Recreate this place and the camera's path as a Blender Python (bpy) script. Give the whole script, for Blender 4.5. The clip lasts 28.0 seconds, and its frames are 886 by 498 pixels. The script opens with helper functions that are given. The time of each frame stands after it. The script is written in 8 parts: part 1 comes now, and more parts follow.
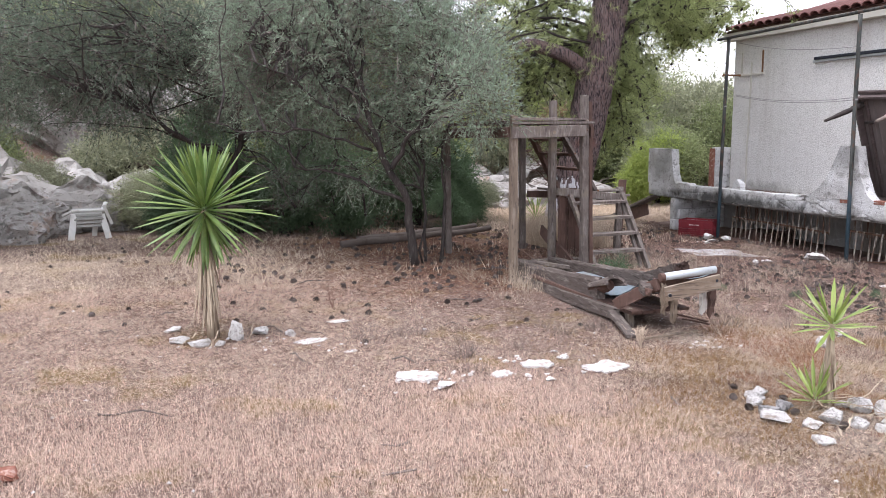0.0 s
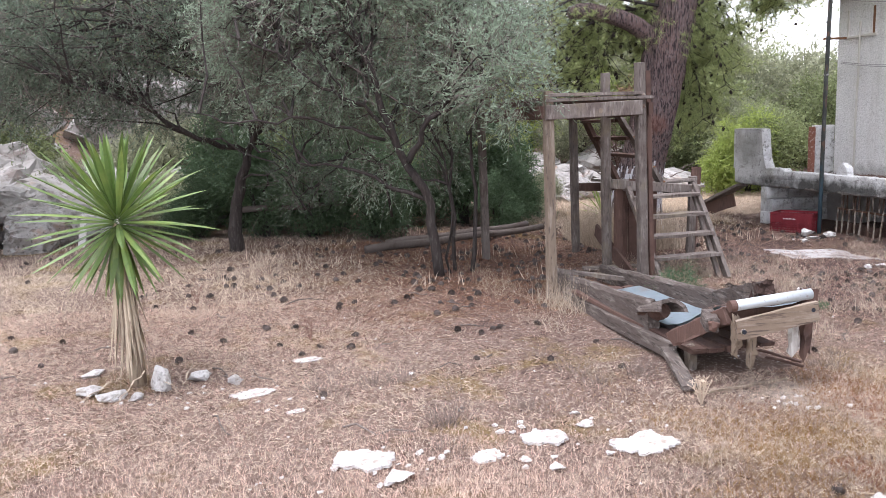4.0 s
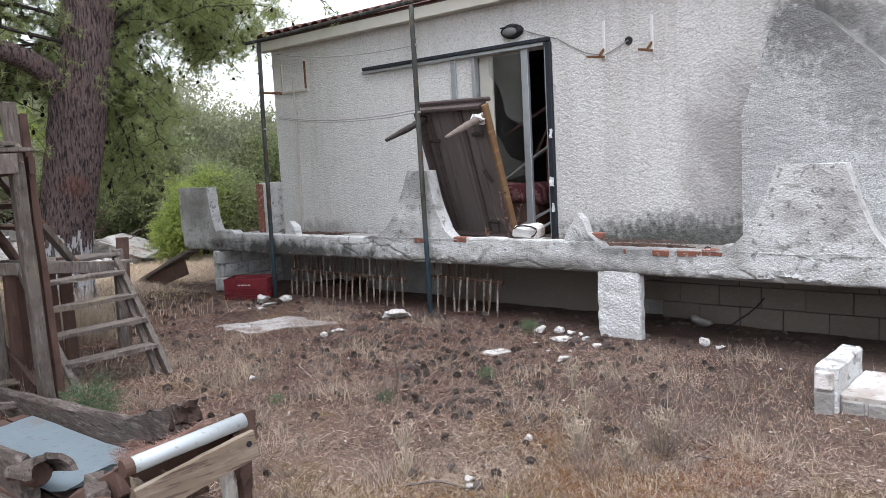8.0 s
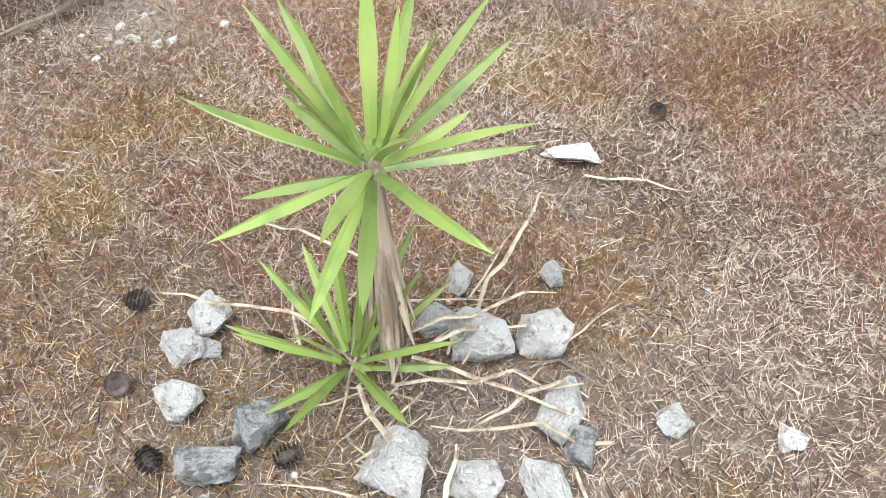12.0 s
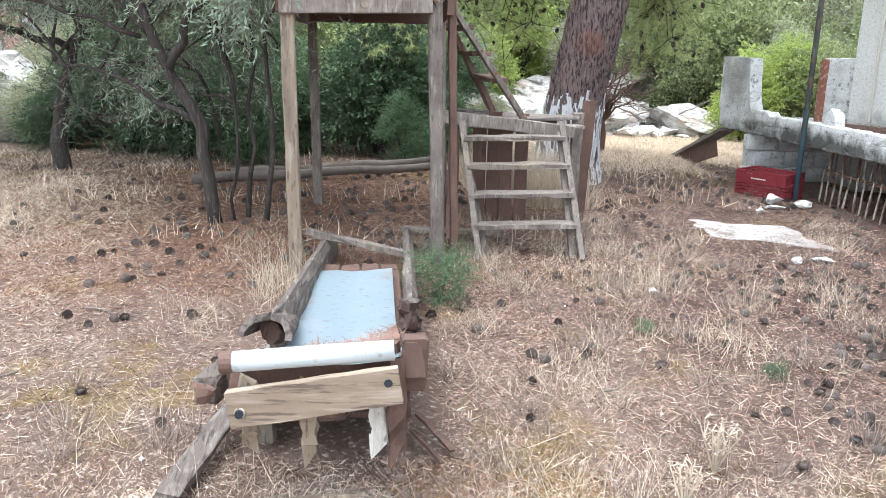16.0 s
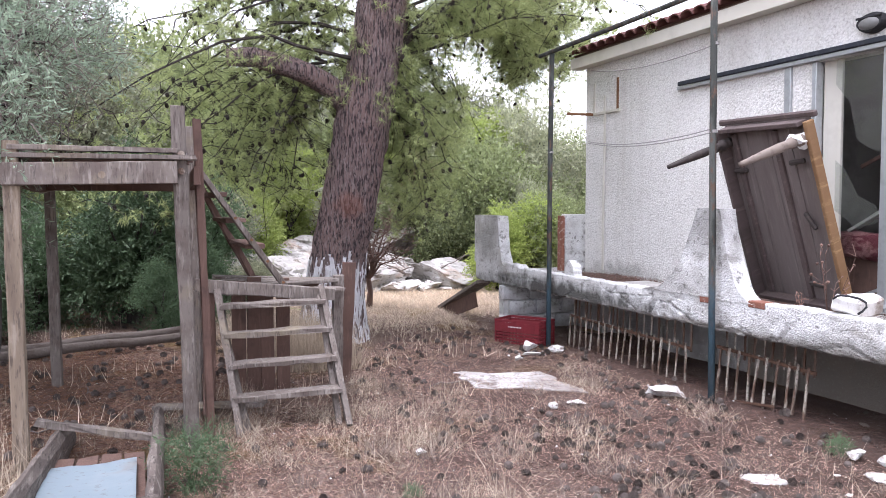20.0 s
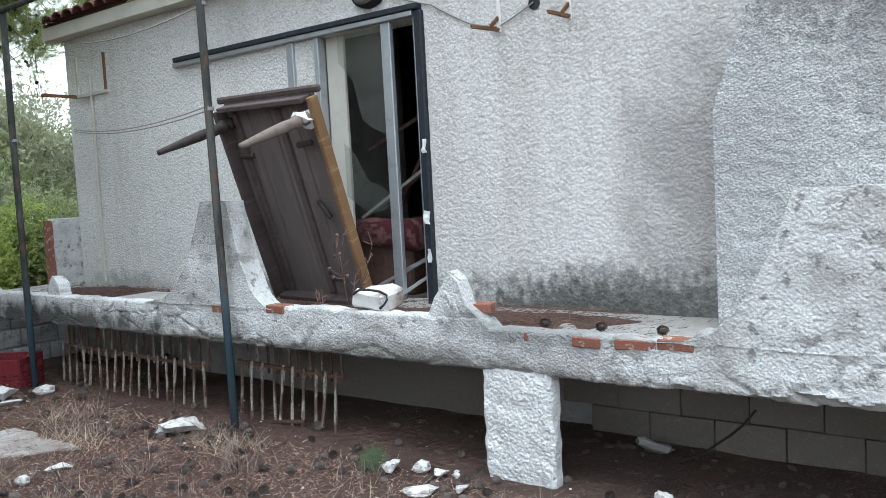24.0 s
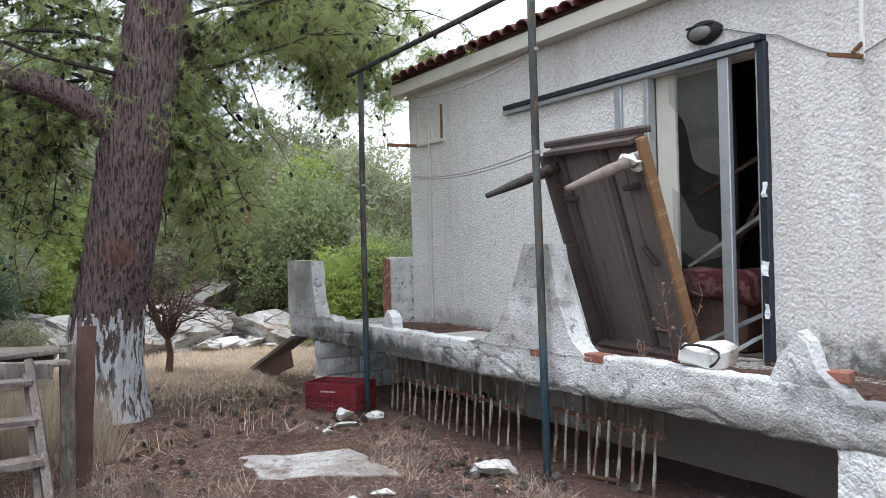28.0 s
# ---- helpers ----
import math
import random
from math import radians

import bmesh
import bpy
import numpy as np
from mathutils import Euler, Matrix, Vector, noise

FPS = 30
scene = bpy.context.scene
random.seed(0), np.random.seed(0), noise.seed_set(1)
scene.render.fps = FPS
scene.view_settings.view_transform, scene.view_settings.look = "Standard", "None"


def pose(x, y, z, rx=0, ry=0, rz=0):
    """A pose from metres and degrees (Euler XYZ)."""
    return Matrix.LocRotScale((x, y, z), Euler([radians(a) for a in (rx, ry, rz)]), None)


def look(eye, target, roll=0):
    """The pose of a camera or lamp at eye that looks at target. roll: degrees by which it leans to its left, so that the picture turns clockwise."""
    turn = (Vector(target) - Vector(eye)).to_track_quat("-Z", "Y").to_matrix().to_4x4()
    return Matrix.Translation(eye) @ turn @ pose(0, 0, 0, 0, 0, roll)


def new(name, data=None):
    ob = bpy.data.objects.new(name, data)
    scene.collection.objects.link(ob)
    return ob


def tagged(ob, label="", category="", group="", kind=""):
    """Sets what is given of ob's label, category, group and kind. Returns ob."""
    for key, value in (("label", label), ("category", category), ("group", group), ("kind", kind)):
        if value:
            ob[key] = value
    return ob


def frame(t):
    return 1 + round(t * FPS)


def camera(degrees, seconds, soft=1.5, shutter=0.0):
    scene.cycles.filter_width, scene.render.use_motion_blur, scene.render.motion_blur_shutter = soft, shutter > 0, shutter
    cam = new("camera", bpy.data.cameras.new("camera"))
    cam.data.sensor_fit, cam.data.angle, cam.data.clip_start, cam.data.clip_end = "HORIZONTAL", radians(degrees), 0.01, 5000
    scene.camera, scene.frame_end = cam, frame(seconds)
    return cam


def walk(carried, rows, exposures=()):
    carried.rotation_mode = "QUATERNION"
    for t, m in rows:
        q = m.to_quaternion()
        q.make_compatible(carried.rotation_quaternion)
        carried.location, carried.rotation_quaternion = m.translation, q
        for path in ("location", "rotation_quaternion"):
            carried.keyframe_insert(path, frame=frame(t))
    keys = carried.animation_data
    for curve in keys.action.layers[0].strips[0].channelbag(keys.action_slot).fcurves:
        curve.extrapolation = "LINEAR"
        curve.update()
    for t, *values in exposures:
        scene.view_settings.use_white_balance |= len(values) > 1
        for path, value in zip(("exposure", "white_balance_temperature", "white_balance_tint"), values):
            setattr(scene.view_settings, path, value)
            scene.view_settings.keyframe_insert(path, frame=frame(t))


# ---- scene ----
cam = camera(58.6, 28.0, 0.9)
PATH = [
    (0, (0.179, 0.276, 1.739), (0.814, 2.15, 1.448), -0.4),
    (0.5, (0.365, 0.457, 1.704), (1.11, 2.289, 1.409), -1.0),
    (1, (0.496, 0.666, 1.708), (1.277, 2.482, 1.406), -1.7),
    (1.5, (0.785, 0.802, 1.696), (1.577, 2.613, 1.388), -2.3),
    (2, (0.947, 0.913, 1.698), (1.751, 2.716, 1.378), -2.2),
    (2.5, (1.052, 1.116, 1.669), (1.848, 2.922, 1.348), -2.4),
    (3, (1.096, 1.32, 1.668), (1.787, 3.171, 1.352), -2.8),
    (3.5, (1.241, 1.524, 1.671), (1.654, 3.455, 1.356), -2.2),
    (5.5, (1.655, 2.254, 1.599), (2.196, 4.158, 1.315), -0.8),
    (6, (1.762, 2.372, 1.613), (2.489, 4.218, 1.356), -0.9),
    (6.5, (1.872, 2.606, 1.617), (2.796, 4.364, 1.378), -1.6),
    (7, (2.12, 2.772, 1.577), (3.277, 4.388, 1.355), -2.3),
    (7.5, (2.388, 2.863, 1.634), (3.771, 4.289, 1.411), -2.8),
    (8, (2.644, 3.031, 1.62), (4.145, 4.334, 1.397), -3.1),
    (8.5, (2.878, 3.131, 1.522), (4.438, 4.364, 1.301), -3.7),
    (9, (3.006, 3.123, 1.466), (4.57, 4.342, 1.204), -3.8),
    (9.5, (3.08, 3.156, 1.377), (4.544, 4.363, 0.746), -3.7),
    (10, (3.057, 3.166, 1.372), (4.369, 4.341, 0.423), -3.2),
    (10.4, (3.069, 3.149, 1.321), (4.284, 4.28, 0.204), -2.7),
    (10.5, (3.076, 3.132, 1.312), (4.256, 4.259, 0.157), -2.9),
    (11, (3.126, 3.123, 1.274), (4.159, 4.178, -0.075), -2.5),
    (11.5, (3.255, 3.202, 1.315), (4.207, 4.205, -0.13), -1.8),
    (12, (3.424, 3.252, 1.359), (4.374, 4.262, -0.083), -0.5),
    (12.2, (3.492, 3.241, 1.386), (4.446, 4.268, -0.041), -0.4),
    (12.5, (3.591, 3.22, 1.446), (4.597, 4.301, 0.098), -0.1),
    (14.5, (4.29, 3.397, 1.441), (5.243, 5.005, 0.729), -0.8),
    (15, (4.364, 3.49, 1.449), (5.019, 5.254, 0.772), -0.2),
    (15.5, (4.443, 3.532, 1.468), (4.857, 5.403, 0.895), -0.1),
    (16, (4.467, 3.525, 1.494), (4.646, 5.453, 0.994), 1.0),
    (16.5, (4.462, 3.5, 1.498), (4.469, 5.453, 1.07), 0.5),
    (17, (4.466, 3.509, 1.503), (4.388, 5.474, 1.135), 0.6),
    (17.5, (4.482, 3.494, 1.537), (4.388, 5.474, 1.271), 1.3),
    (18, (4.484, 3.512, 1.546), (4.393, 5.502, 1.373), 1.5),
    (18.5, (4.509, 3.502, 1.555), (4.45, 5.496, 1.417), 1.5),
    (19, (4.555, 3.502, 1.555), (4.841, 5.478, 1.438), 1.5),
    (19.5, (4.587, 3.53, 1.558), (5.151, 5.446, 1.448), 0.6),
    (20, (4.607, 3.578, 1.551), (5.333, 5.438, 1.44), -0.1),
    (20.5, (4.678, 3.621, 1.541), (5.657, 5.361, 1.423), -1.0),
    (21, (4.882, 3.666, 1.528), (6.129, 5.224, 1.387), -1.8),
    (21.5, (4.999, 3.728, 1.5), (6.453, 5.093, 1.348), -1.9),
    (22, (5.019, 3.812, 1.476), (6.569, 5.067, 1.321), -2.3),
    (22.5, (5.14, 3.977, 1.501), (6.734, 5.173, 1.334), -3.0),
    (24.5, (5.583, 4.45, 1.518), (7.199, 5.62, 1.375), -3.1),
    (25, (5.623, 4.503, 1.548), (7.231, 5.686, 1.43), -3.1),
    (25.5, (5.654, 4.494, 1.545), (7.246, 5.701, 1.466), -3.0),
    (26, (5.658, 4.492, 1.517), (7.233, 5.723, 1.452), -2.9),
    (26.5, (5.641, 4.497, 1.507), (7.136, 5.825, 1.472), -2.7),
    (27, (5.641, 4.512, 1.501), (6.981, 5.997, 1.49), -2.4),
    (27.5, (5.628, 4.544, 1.497), (6.846, 6.13, 1.496), -2.0),
    (28, (5.61, 4.556, 1.497), (6.663, 6.256, 1.499), -1.5),
]
EXPOSURE = [(0, 1.58, 6100, 19), (3, 1.77, 6100, 18), (6, 1.77, 5950, 21), (7, 1.49, 6000, 18), (8, 1.28, 6050, 13), (9, 1.26, 6050, 12), (10, 1.97, 6150, 9), (11, 1.81, 6100, 8), (12.5, 1.76, 6050, 6), (14.5, 2.2, 5950, 5), (17, 2.45, 5850, 10), (18.5, 2.5, 5950, 14), (20, 2.05, 5950, 21), (21, 1.61, 5860, 14), (22, 1.32, 5760, 7), (24.5, 1.38, 5710, 5), (25.2, 1.1, 5690, 5), (26, 0.88, 5660, 5), (27, 1.09, 5760, 8), (28, 1.44, 5900, 10)]
walk(cam, [(t, look(eye, target, roll)) for t, eye, target, roll in PATH], EXPOSURE)

# ---- world and light: a bright, thinly overcast day ----
world = bpy.data.worlds.new("overcast_sky")
scene.world = world
world.use_nodes = True
wn, wl = world.node_tree.nodes, world.node_tree.links
SUN_ELEV, SUN_ROT = radians(76), radians(250)
sky = wn.new("ShaderNodeTexSky")
sky.sky_type, sky.sun_disc, sky.sun_elevation, sky.sun_rotation = "NISHITA", False, SUN_ELEV, SUN_ROT
sky.air_density, sky.dust_density, sky.ozone_density = 1.2, 1.0, 0.6
pale = wn.new("ShaderNodeHueSaturation")
pale.inputs["Saturation"].default_value = 0.12
wl.new(sky.outputs[0], pale.inputs["Color"])
wl.new(pale.outputs[0], wn["Background"].inputs["Color"])
wn["Background"].inputs["Strength"].default_value = 0.14
sun = new("sun", bpy.data.lights.new("sun", "SUN"))
sun.data.energy, sun.data.angle, sun.data.color = 1.0, radians(35), (1.0, 0.97, 0.93)
sun.matrix_world = look((0, 0, 20), (math.sin(SUN_ROT) * -8, math.cos(SUN_ROT) * -8, 20 - 8 * math.tan(SUN_ELEV)))


# ---- materials ----
def mat(name, base, rough=0.85, layers=(), bump=(), metal=0.0, island=0.0, coords="Object", spec=0.35, thin=0.0, zones=(), cast=None):
    """A procedural surface. layers: (scale, low, high, colour, amount, detail, stretch) stains and tones laid over the
    base;
    bump: (scale, height, detail, stretch); island: how far single pieces differ in brightness; thin: how much light a
    leaf lets through;
    zones: (centre, radii, colour, amount, noise scale) blotches of dirt and other colour with a place of their own."""
    m = bpy.data.materials.new(name)
    m.use_nodes = True
    n, l = m.node_tree.nodes, m.node_tree.links
    b = n["Principled BSDF"]
    b.inputs["Roughness"].default_value, b.inputs["Metallic"].default_value = rough, metal
    b.inputs["Specular IOR Level"].default_value = spec
    tc = n.new("ShaderNodeTexCoord")

    def noise_of(scale, detail, stretch):
        mp = n.new("ShaderNodeMapping")
        mp.inputs["Scale"].default_value = stretch
        l.new(tc.outputs[coords], mp.inputs["Vector"])
        tx = n.new("ShaderNodeTexNoise")
        tx.inputs["Scale"].default_value, tx.inputs["Detail"].default_value = scale, detail
        tx.inputs["Roughness"].default_value = 0.62
        l.new(mp.outputs[0], tx.inputs["Vector"])
        return tx.outputs["Fac"]

    rgb = n.new("ShaderNodeRGB")
    rgb.outputs[0].default_value = (*base, 1)
    colour = rgb.outputs[0]
    for scale, low, high, tint, amount, detail, stretch in layers:
        rng = n.new("ShaderNodeMapRange")
        rng.inputs["From Min"].default_value, rng.inputs["From Max"].default_value = low, high
        rng.inputs["To Max"].default_value = amount
        l.new(noise_of(scale, detail, stretch), rng.inputs["Value"])
        mix = n.new("ShaderNodeMix")
        mix.data_type = "RGBA"
        l.new(rng.outputs[0], mix.inputs["Factor"])
        l.new(colour, mix.inputs["A"])
        mix.inputs["B"].default_value = (*tint, 1)
        colour = mix.outputs["Result"]
    for centre, radii, tint, amount, scale in zones:
        mp = n.new("ShaderNodeMapping")
        mp.vector_type = "TEXTURE"
        mp.inputs["Location"].default_value, mp.inputs["Scale"].default_value = centre, radii
        l.new(tc.outputs[coords], mp.inputs["Vector"])
        ball = n.new("ShaderNodeTexGradient")
        ball.gradient_type = "SPHERICAL"
        l.new(mp.outputs[0], ball.inputs["Vector"])
        both = n.new("ShaderNodeMath")
        both.operation = "MULTIPLY_ADD"
        l.new(noise_of(scale, 8, (1, 1, 0.8)), both.inputs[0])
        both.inputs[1].default_value = 1.5
        l.new(ball.outputs["Fac"], both.inputs[2])
        rng = n.new("ShaderNodeMapRange")
        rng.inputs["From Min"].default_value, rng.inputs["From Max"].default_value = 0.86, 1.45
        rng.inputs["To Max"].default_value = amount
        l.new(both.outputs[0], rng.inputs["Value"])
        clip = n.new("ShaderNodeMath")
        clip.operation = "MULTIPLY"
        edge = n.new("ShaderNodeMapRange")
        edge.inputs["From Max"].default_value = 0.25
        l.new(ball.outputs["Fac"], edge.inputs["Value"])
        l.new(rng.outputs[0], clip.inputs[0])
        l.new(edge.outputs[0], clip.inputs[1])
        mix = n.new("ShaderNodeMix")
        mix.data_type = "RGBA"
        l.new(clip.outputs[0], mix.inputs["Factor"])
        l.new(colour, mix.inputs["A"])
        mix.inputs["B"].default_value = (*tint, 1)
        colour = mix.outputs["Result"]
    if cast:
        # rough-cast: rounded lumps, with shade in the grooves between them mixed into the colour
        warp, shift, cells = n.new("ShaderNodeTexNoise"), n.new("ShaderNodeVectorMath"), n.new("ShaderNodeTexVoronoi")
        warp.inputs["Scale"].default_value, warp.inputs["Detail"].default_value = cast[0] * 0.45, 3
        l.new(tc.outputs[coords], warp.inputs["Vector"])
        shift.operation = "MULTIPLY_ADD"
        l.new(warp.outputs["Color"], shift.inputs[0])
        shift.inputs[1].default_value = (1.6 / cast[0],) * 3
        l.new(tc.outputs[coords], shift.inputs[2])
        cells.inputs["Scale"].default_value = cast[0]
        l.new(shift.outputs[0], cells.inputs["Vector"])
        groove, groove_shade = n.new("ShaderNodeMapRange"), n.new("ShaderNodeMix")
        groove.interpolation_type = "SMOOTHSTEP"
        groove.inputs["From Min"].default_value, groove.inputs["From Max"].default_value = 0.38, 0.72
        groove.inputs["To Max"].default_value = cast[2]
        l.new(cells.outputs["Distance"], groove.inputs["Value"])
        groove_shade.data_type = "RGBA"
        l.new(groove.outputs[0], groove_shade.inputs["Factor"])
        l.new(colour, groove_shade.inputs["A"])
        groove_shade.inputs["B"].default_value = (0.20, 0.19, 0.175, 1)
        colour = groove_shade.outputs["Result"]
    if island:
        geo, info, add = n.new("ShaderNodeNewGeometry"), n.new("ShaderNodeObjectInfo"), n.new("ShaderNodeMath")
        l.new(geo.outputs["Random Per Island"], add.inputs[0])
        l.new(info.outputs["Random"], add.inputs[1])
        rng = n.new("ShaderNodeMapRange")
        rng.inputs["From Max"].default_value = 2.0
        rng.inputs["To Min"].default_value, rng.inputs["To Max"].default_value = 1 - island, 1 + island
        l.new(add.outputs[0], rng.inputs["Value"])
        hsv = n.new("ShaderNodeHueSaturation")
        l.new(colour, hsv.inputs["Color"])
        l.new(rng.outputs[0], hsv.inputs["Value"])
        colour = hsv.outputs[0]
    l.new(colour, b.inputs["Base Color"])
    normal = None
    for scale, height, detail, stretch in bump:
        bp = n.new("ShaderNodeBump")
        bp.inputs["Distance"].default_value = height
        l.new(noise_of(scale, detail, stretch), bp.inputs["Height"])
        if normal:
            l.new(normal, bp.inputs["Normal"])
        normal = bp.outputs[0]
    if cast:
        bp = n.new("ShaderNodeBump")
        bp.invert = True
        bp.inputs["Distance"].default_value = cast[1]
        l.new(cells.outputs["Distance"], bp.inputs["Height"])
        if normal:
            l.new(normal, bp.inputs["Normal"])
        normal = bp.outputs[0]
    if normal:
        l.new(normal, b.inputs["Normal"])
    if thin:
        tr, both = n.new("ShaderNodeBsdfTranslucent"), n.new("ShaderNodeMixShader")
        l.new(colour, tr.inputs["Color"])
        both.inputs["Fac"].default_value = thin
        l.new(b.outputs[0], both.inputs[1])
        l.new(tr.outputs[0], both.inputs[2])
        l.new(both.outputs[0], n["Material Output"].inputs["Surface"])
    return m


I3 = (1, 1, 1)
V3 = (1, 1, 0.15)
M_GROUND = mat("dry_ground", (0.215, 0.148, 0.118), 0.95, [
    (0.35, 0.42, 0.62, (0.16, 0.10, 0.08), 0.7, 4, I3), (1.7, 0.5, 0.72, (0.34, 0.25, 0.20), 0.5, 6, I3),
    (9, 0.48, 0.68, (0.18, 0.12, 0.09), 0.8, 8, I3), (38, 0.54, 0.68, (0.62, 0.53, 0.43), 0.8, 8, I3), (1.1, 0.53, 0.62, (0.22, 0.15, 0.045), 0.75, 6, I3)],
    [(14, 0.06, 8, I3), (70, 0.03, 6, I3)],
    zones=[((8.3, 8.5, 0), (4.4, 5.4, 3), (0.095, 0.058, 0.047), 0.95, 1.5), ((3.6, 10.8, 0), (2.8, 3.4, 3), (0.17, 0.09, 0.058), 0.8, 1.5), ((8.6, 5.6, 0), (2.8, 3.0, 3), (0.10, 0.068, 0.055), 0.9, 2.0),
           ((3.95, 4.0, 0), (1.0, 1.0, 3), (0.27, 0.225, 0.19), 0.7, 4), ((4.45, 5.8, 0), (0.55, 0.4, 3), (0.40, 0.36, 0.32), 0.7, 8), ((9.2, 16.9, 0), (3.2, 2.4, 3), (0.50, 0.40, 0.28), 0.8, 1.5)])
M_WHITE = mat("rough_whitewash", (0.70, 0.69, 0.665), 0.92, [
    (0.9, 0.5, 0.8, (0.56, 0.55, 0.52), 0.5, 5, I3), (3.0, 0.52, 0.85, (0.48, 0.46, 0.42), 0.45, 7, (1, 1, 0.35)),
    # the fine speckle at scale 34 paints shade between the plaster lumps
    (34, 0.55, 0.68, (0.36, 0.345, 0.315), 0.55, 4, I3), (1.5, 0.52, 0.7, (0.44, 0.41, 0.37), 0.4, 6, (2.2, 2.2, 0.18))], [(55, 0.006, 5, I3), (150, 0.004, 3, I3)], cast=(40, 0.0065, 0.17),
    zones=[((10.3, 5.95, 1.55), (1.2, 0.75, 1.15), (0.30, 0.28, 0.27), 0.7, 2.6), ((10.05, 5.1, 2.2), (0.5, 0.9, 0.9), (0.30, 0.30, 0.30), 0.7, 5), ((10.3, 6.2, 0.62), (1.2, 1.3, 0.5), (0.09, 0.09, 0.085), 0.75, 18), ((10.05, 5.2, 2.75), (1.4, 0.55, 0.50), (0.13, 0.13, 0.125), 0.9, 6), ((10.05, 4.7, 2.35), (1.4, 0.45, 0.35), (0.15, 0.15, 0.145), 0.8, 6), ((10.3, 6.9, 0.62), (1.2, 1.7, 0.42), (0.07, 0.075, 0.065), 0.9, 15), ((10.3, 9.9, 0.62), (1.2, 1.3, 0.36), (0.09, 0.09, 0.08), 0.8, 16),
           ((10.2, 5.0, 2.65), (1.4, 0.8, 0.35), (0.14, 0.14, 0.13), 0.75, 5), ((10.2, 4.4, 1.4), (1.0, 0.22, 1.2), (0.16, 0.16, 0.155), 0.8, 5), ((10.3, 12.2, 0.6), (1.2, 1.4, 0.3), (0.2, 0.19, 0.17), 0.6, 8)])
M_HOOD = mat("sooty_speckled_whitewash", (0.70, 0.71, 0.70), 0.92, [
    (1.4, 0.45, 0.7, (0.45, 0.46, 0.46), 0.6, 6, (1, 0.5, 1.6)), (2.6, 0.5, 0.7, (0.34, 0.34, 0.34), 0.55, 7, (1, 0.35, 1.5)), (60, 0.5, 0.62, (0.24, 0.24, 0.235), 0.65, 5, I3)], [(60, 0.012, 5, I3)], cast=(75, 0.007, 0.30),
    zones=[((10.05, 5.1, 2.65), (0.8, 1.0, 0.6), (0.10, 0.10, 0.10), 0.8, 22), ((10.05, 4.6, 2.1), (0.8, 0.8, 0.8), (0.24, 0.24, 0.24), 0.7, 12), ((10.05, 5.5, 1.6), (0.8, 0.6, 1.0), (0.40, 0.40, 0.40), 0.6, 8)])
M_LIP = mat("flaking_whitewashed_concrete", (0.68, 0.685, 0.675), 0.92, [
    (1.6, 0.48, 0.66, (0.34, 0.33, 0.31), 0.75, 8, (1, 1, 1.6)), (6, 0.55, 0.66, (0.23, 0.22, 0.20), 0.7, 9, (1, 0.6, 1.6)), (15, 0.57, 0.65, (0.10, 0.095, 0.085), 0.7, 8, I3),
    (1.3, 0.58, 0.72, (0.36, 0.33, 0.28), 0.6, 5, I3), (28, 0.6, 0.7, (0.26, 0.25, 0.235), 0.6, 6, I3)], [(52, 0.012, 5, I3), (9, 0.010, 5, I3)], cast=(65, 0.006, 0.16),
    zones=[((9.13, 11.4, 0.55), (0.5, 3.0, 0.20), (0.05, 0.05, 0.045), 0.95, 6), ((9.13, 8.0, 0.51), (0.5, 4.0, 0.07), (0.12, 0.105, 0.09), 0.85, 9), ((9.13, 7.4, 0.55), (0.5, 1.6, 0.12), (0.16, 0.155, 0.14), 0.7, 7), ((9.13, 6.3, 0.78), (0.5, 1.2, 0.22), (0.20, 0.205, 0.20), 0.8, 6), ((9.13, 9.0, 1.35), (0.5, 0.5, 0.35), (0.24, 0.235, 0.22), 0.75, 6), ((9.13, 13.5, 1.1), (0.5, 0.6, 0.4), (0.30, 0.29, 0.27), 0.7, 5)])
M_PIER = mat("thick_rough_whitewash", (0.76, 0.765, 0.755), 0.92, [
    (2.2, 0.5, 0.7, (0.50, 0.49, 0.47), 0.6, 7, I3), (30, 0.58, 0.68, (0.24, 0.23, 0.21), 0.6, 6, I3)], [(45, 0.012, 5, I3)], cast=(48, 0.009, 0.12))
M_SLABEDGE = mat("bare_grey_concrete", (0.33, 0.32, 0.30), 0.95, [
    (4, 0.45, 0.7, (0.20, 0.19, 0.17), 0.7, 7, I3), (18, 0.55, 0.7, (0.48, 0.47, 0.44), 0.6, 6, I3)], [(26, 0.02, 7, I3)])
M_RUBBLE = mat("dirty_brown_rubble", (0.20, 0.165, 0.14), 0.95, [(6, 0.48, 0.62, (0.10, 0.075, 0.06), 0.8, 6, I3)], [(8, 0.03, 7, I3)], island=0.4)
M_BLOCK = mat("concrete_block", (0.170, 0.147, 0.122), 0.95, [
    (5, 0.45, 0.7, (0.15, 0.14, 0.12), 0.6, 7, I3), (40, 0.55, 0.7, (0.24, 0.225, 0.205), 0.5, 4, I3)], [(60, 0.008, 5, I3)], island=0.15)
M_BRICK = mat("orange_hollow_brick", (0.22, 0.092, 0.062), 0.9, [
    (7, 0.48, 0.66, (0.20, 0.085, 0.06), 0.7, 6, I3), (20, 0.54, 0.66, (0.50, 0.40, 0.34), 0.7, 5, I3)], [(40, 0.006, 5, I3)])
M_TILE = mat("red_roof_tile", (0.125, 0.050, 0.042), 0.85, [(5, 0.48, 0.66, (0.09, 0.045, 0.04), 0.7, 6, I3)], [(50, 0.004, 4, I3)], island=0.3)
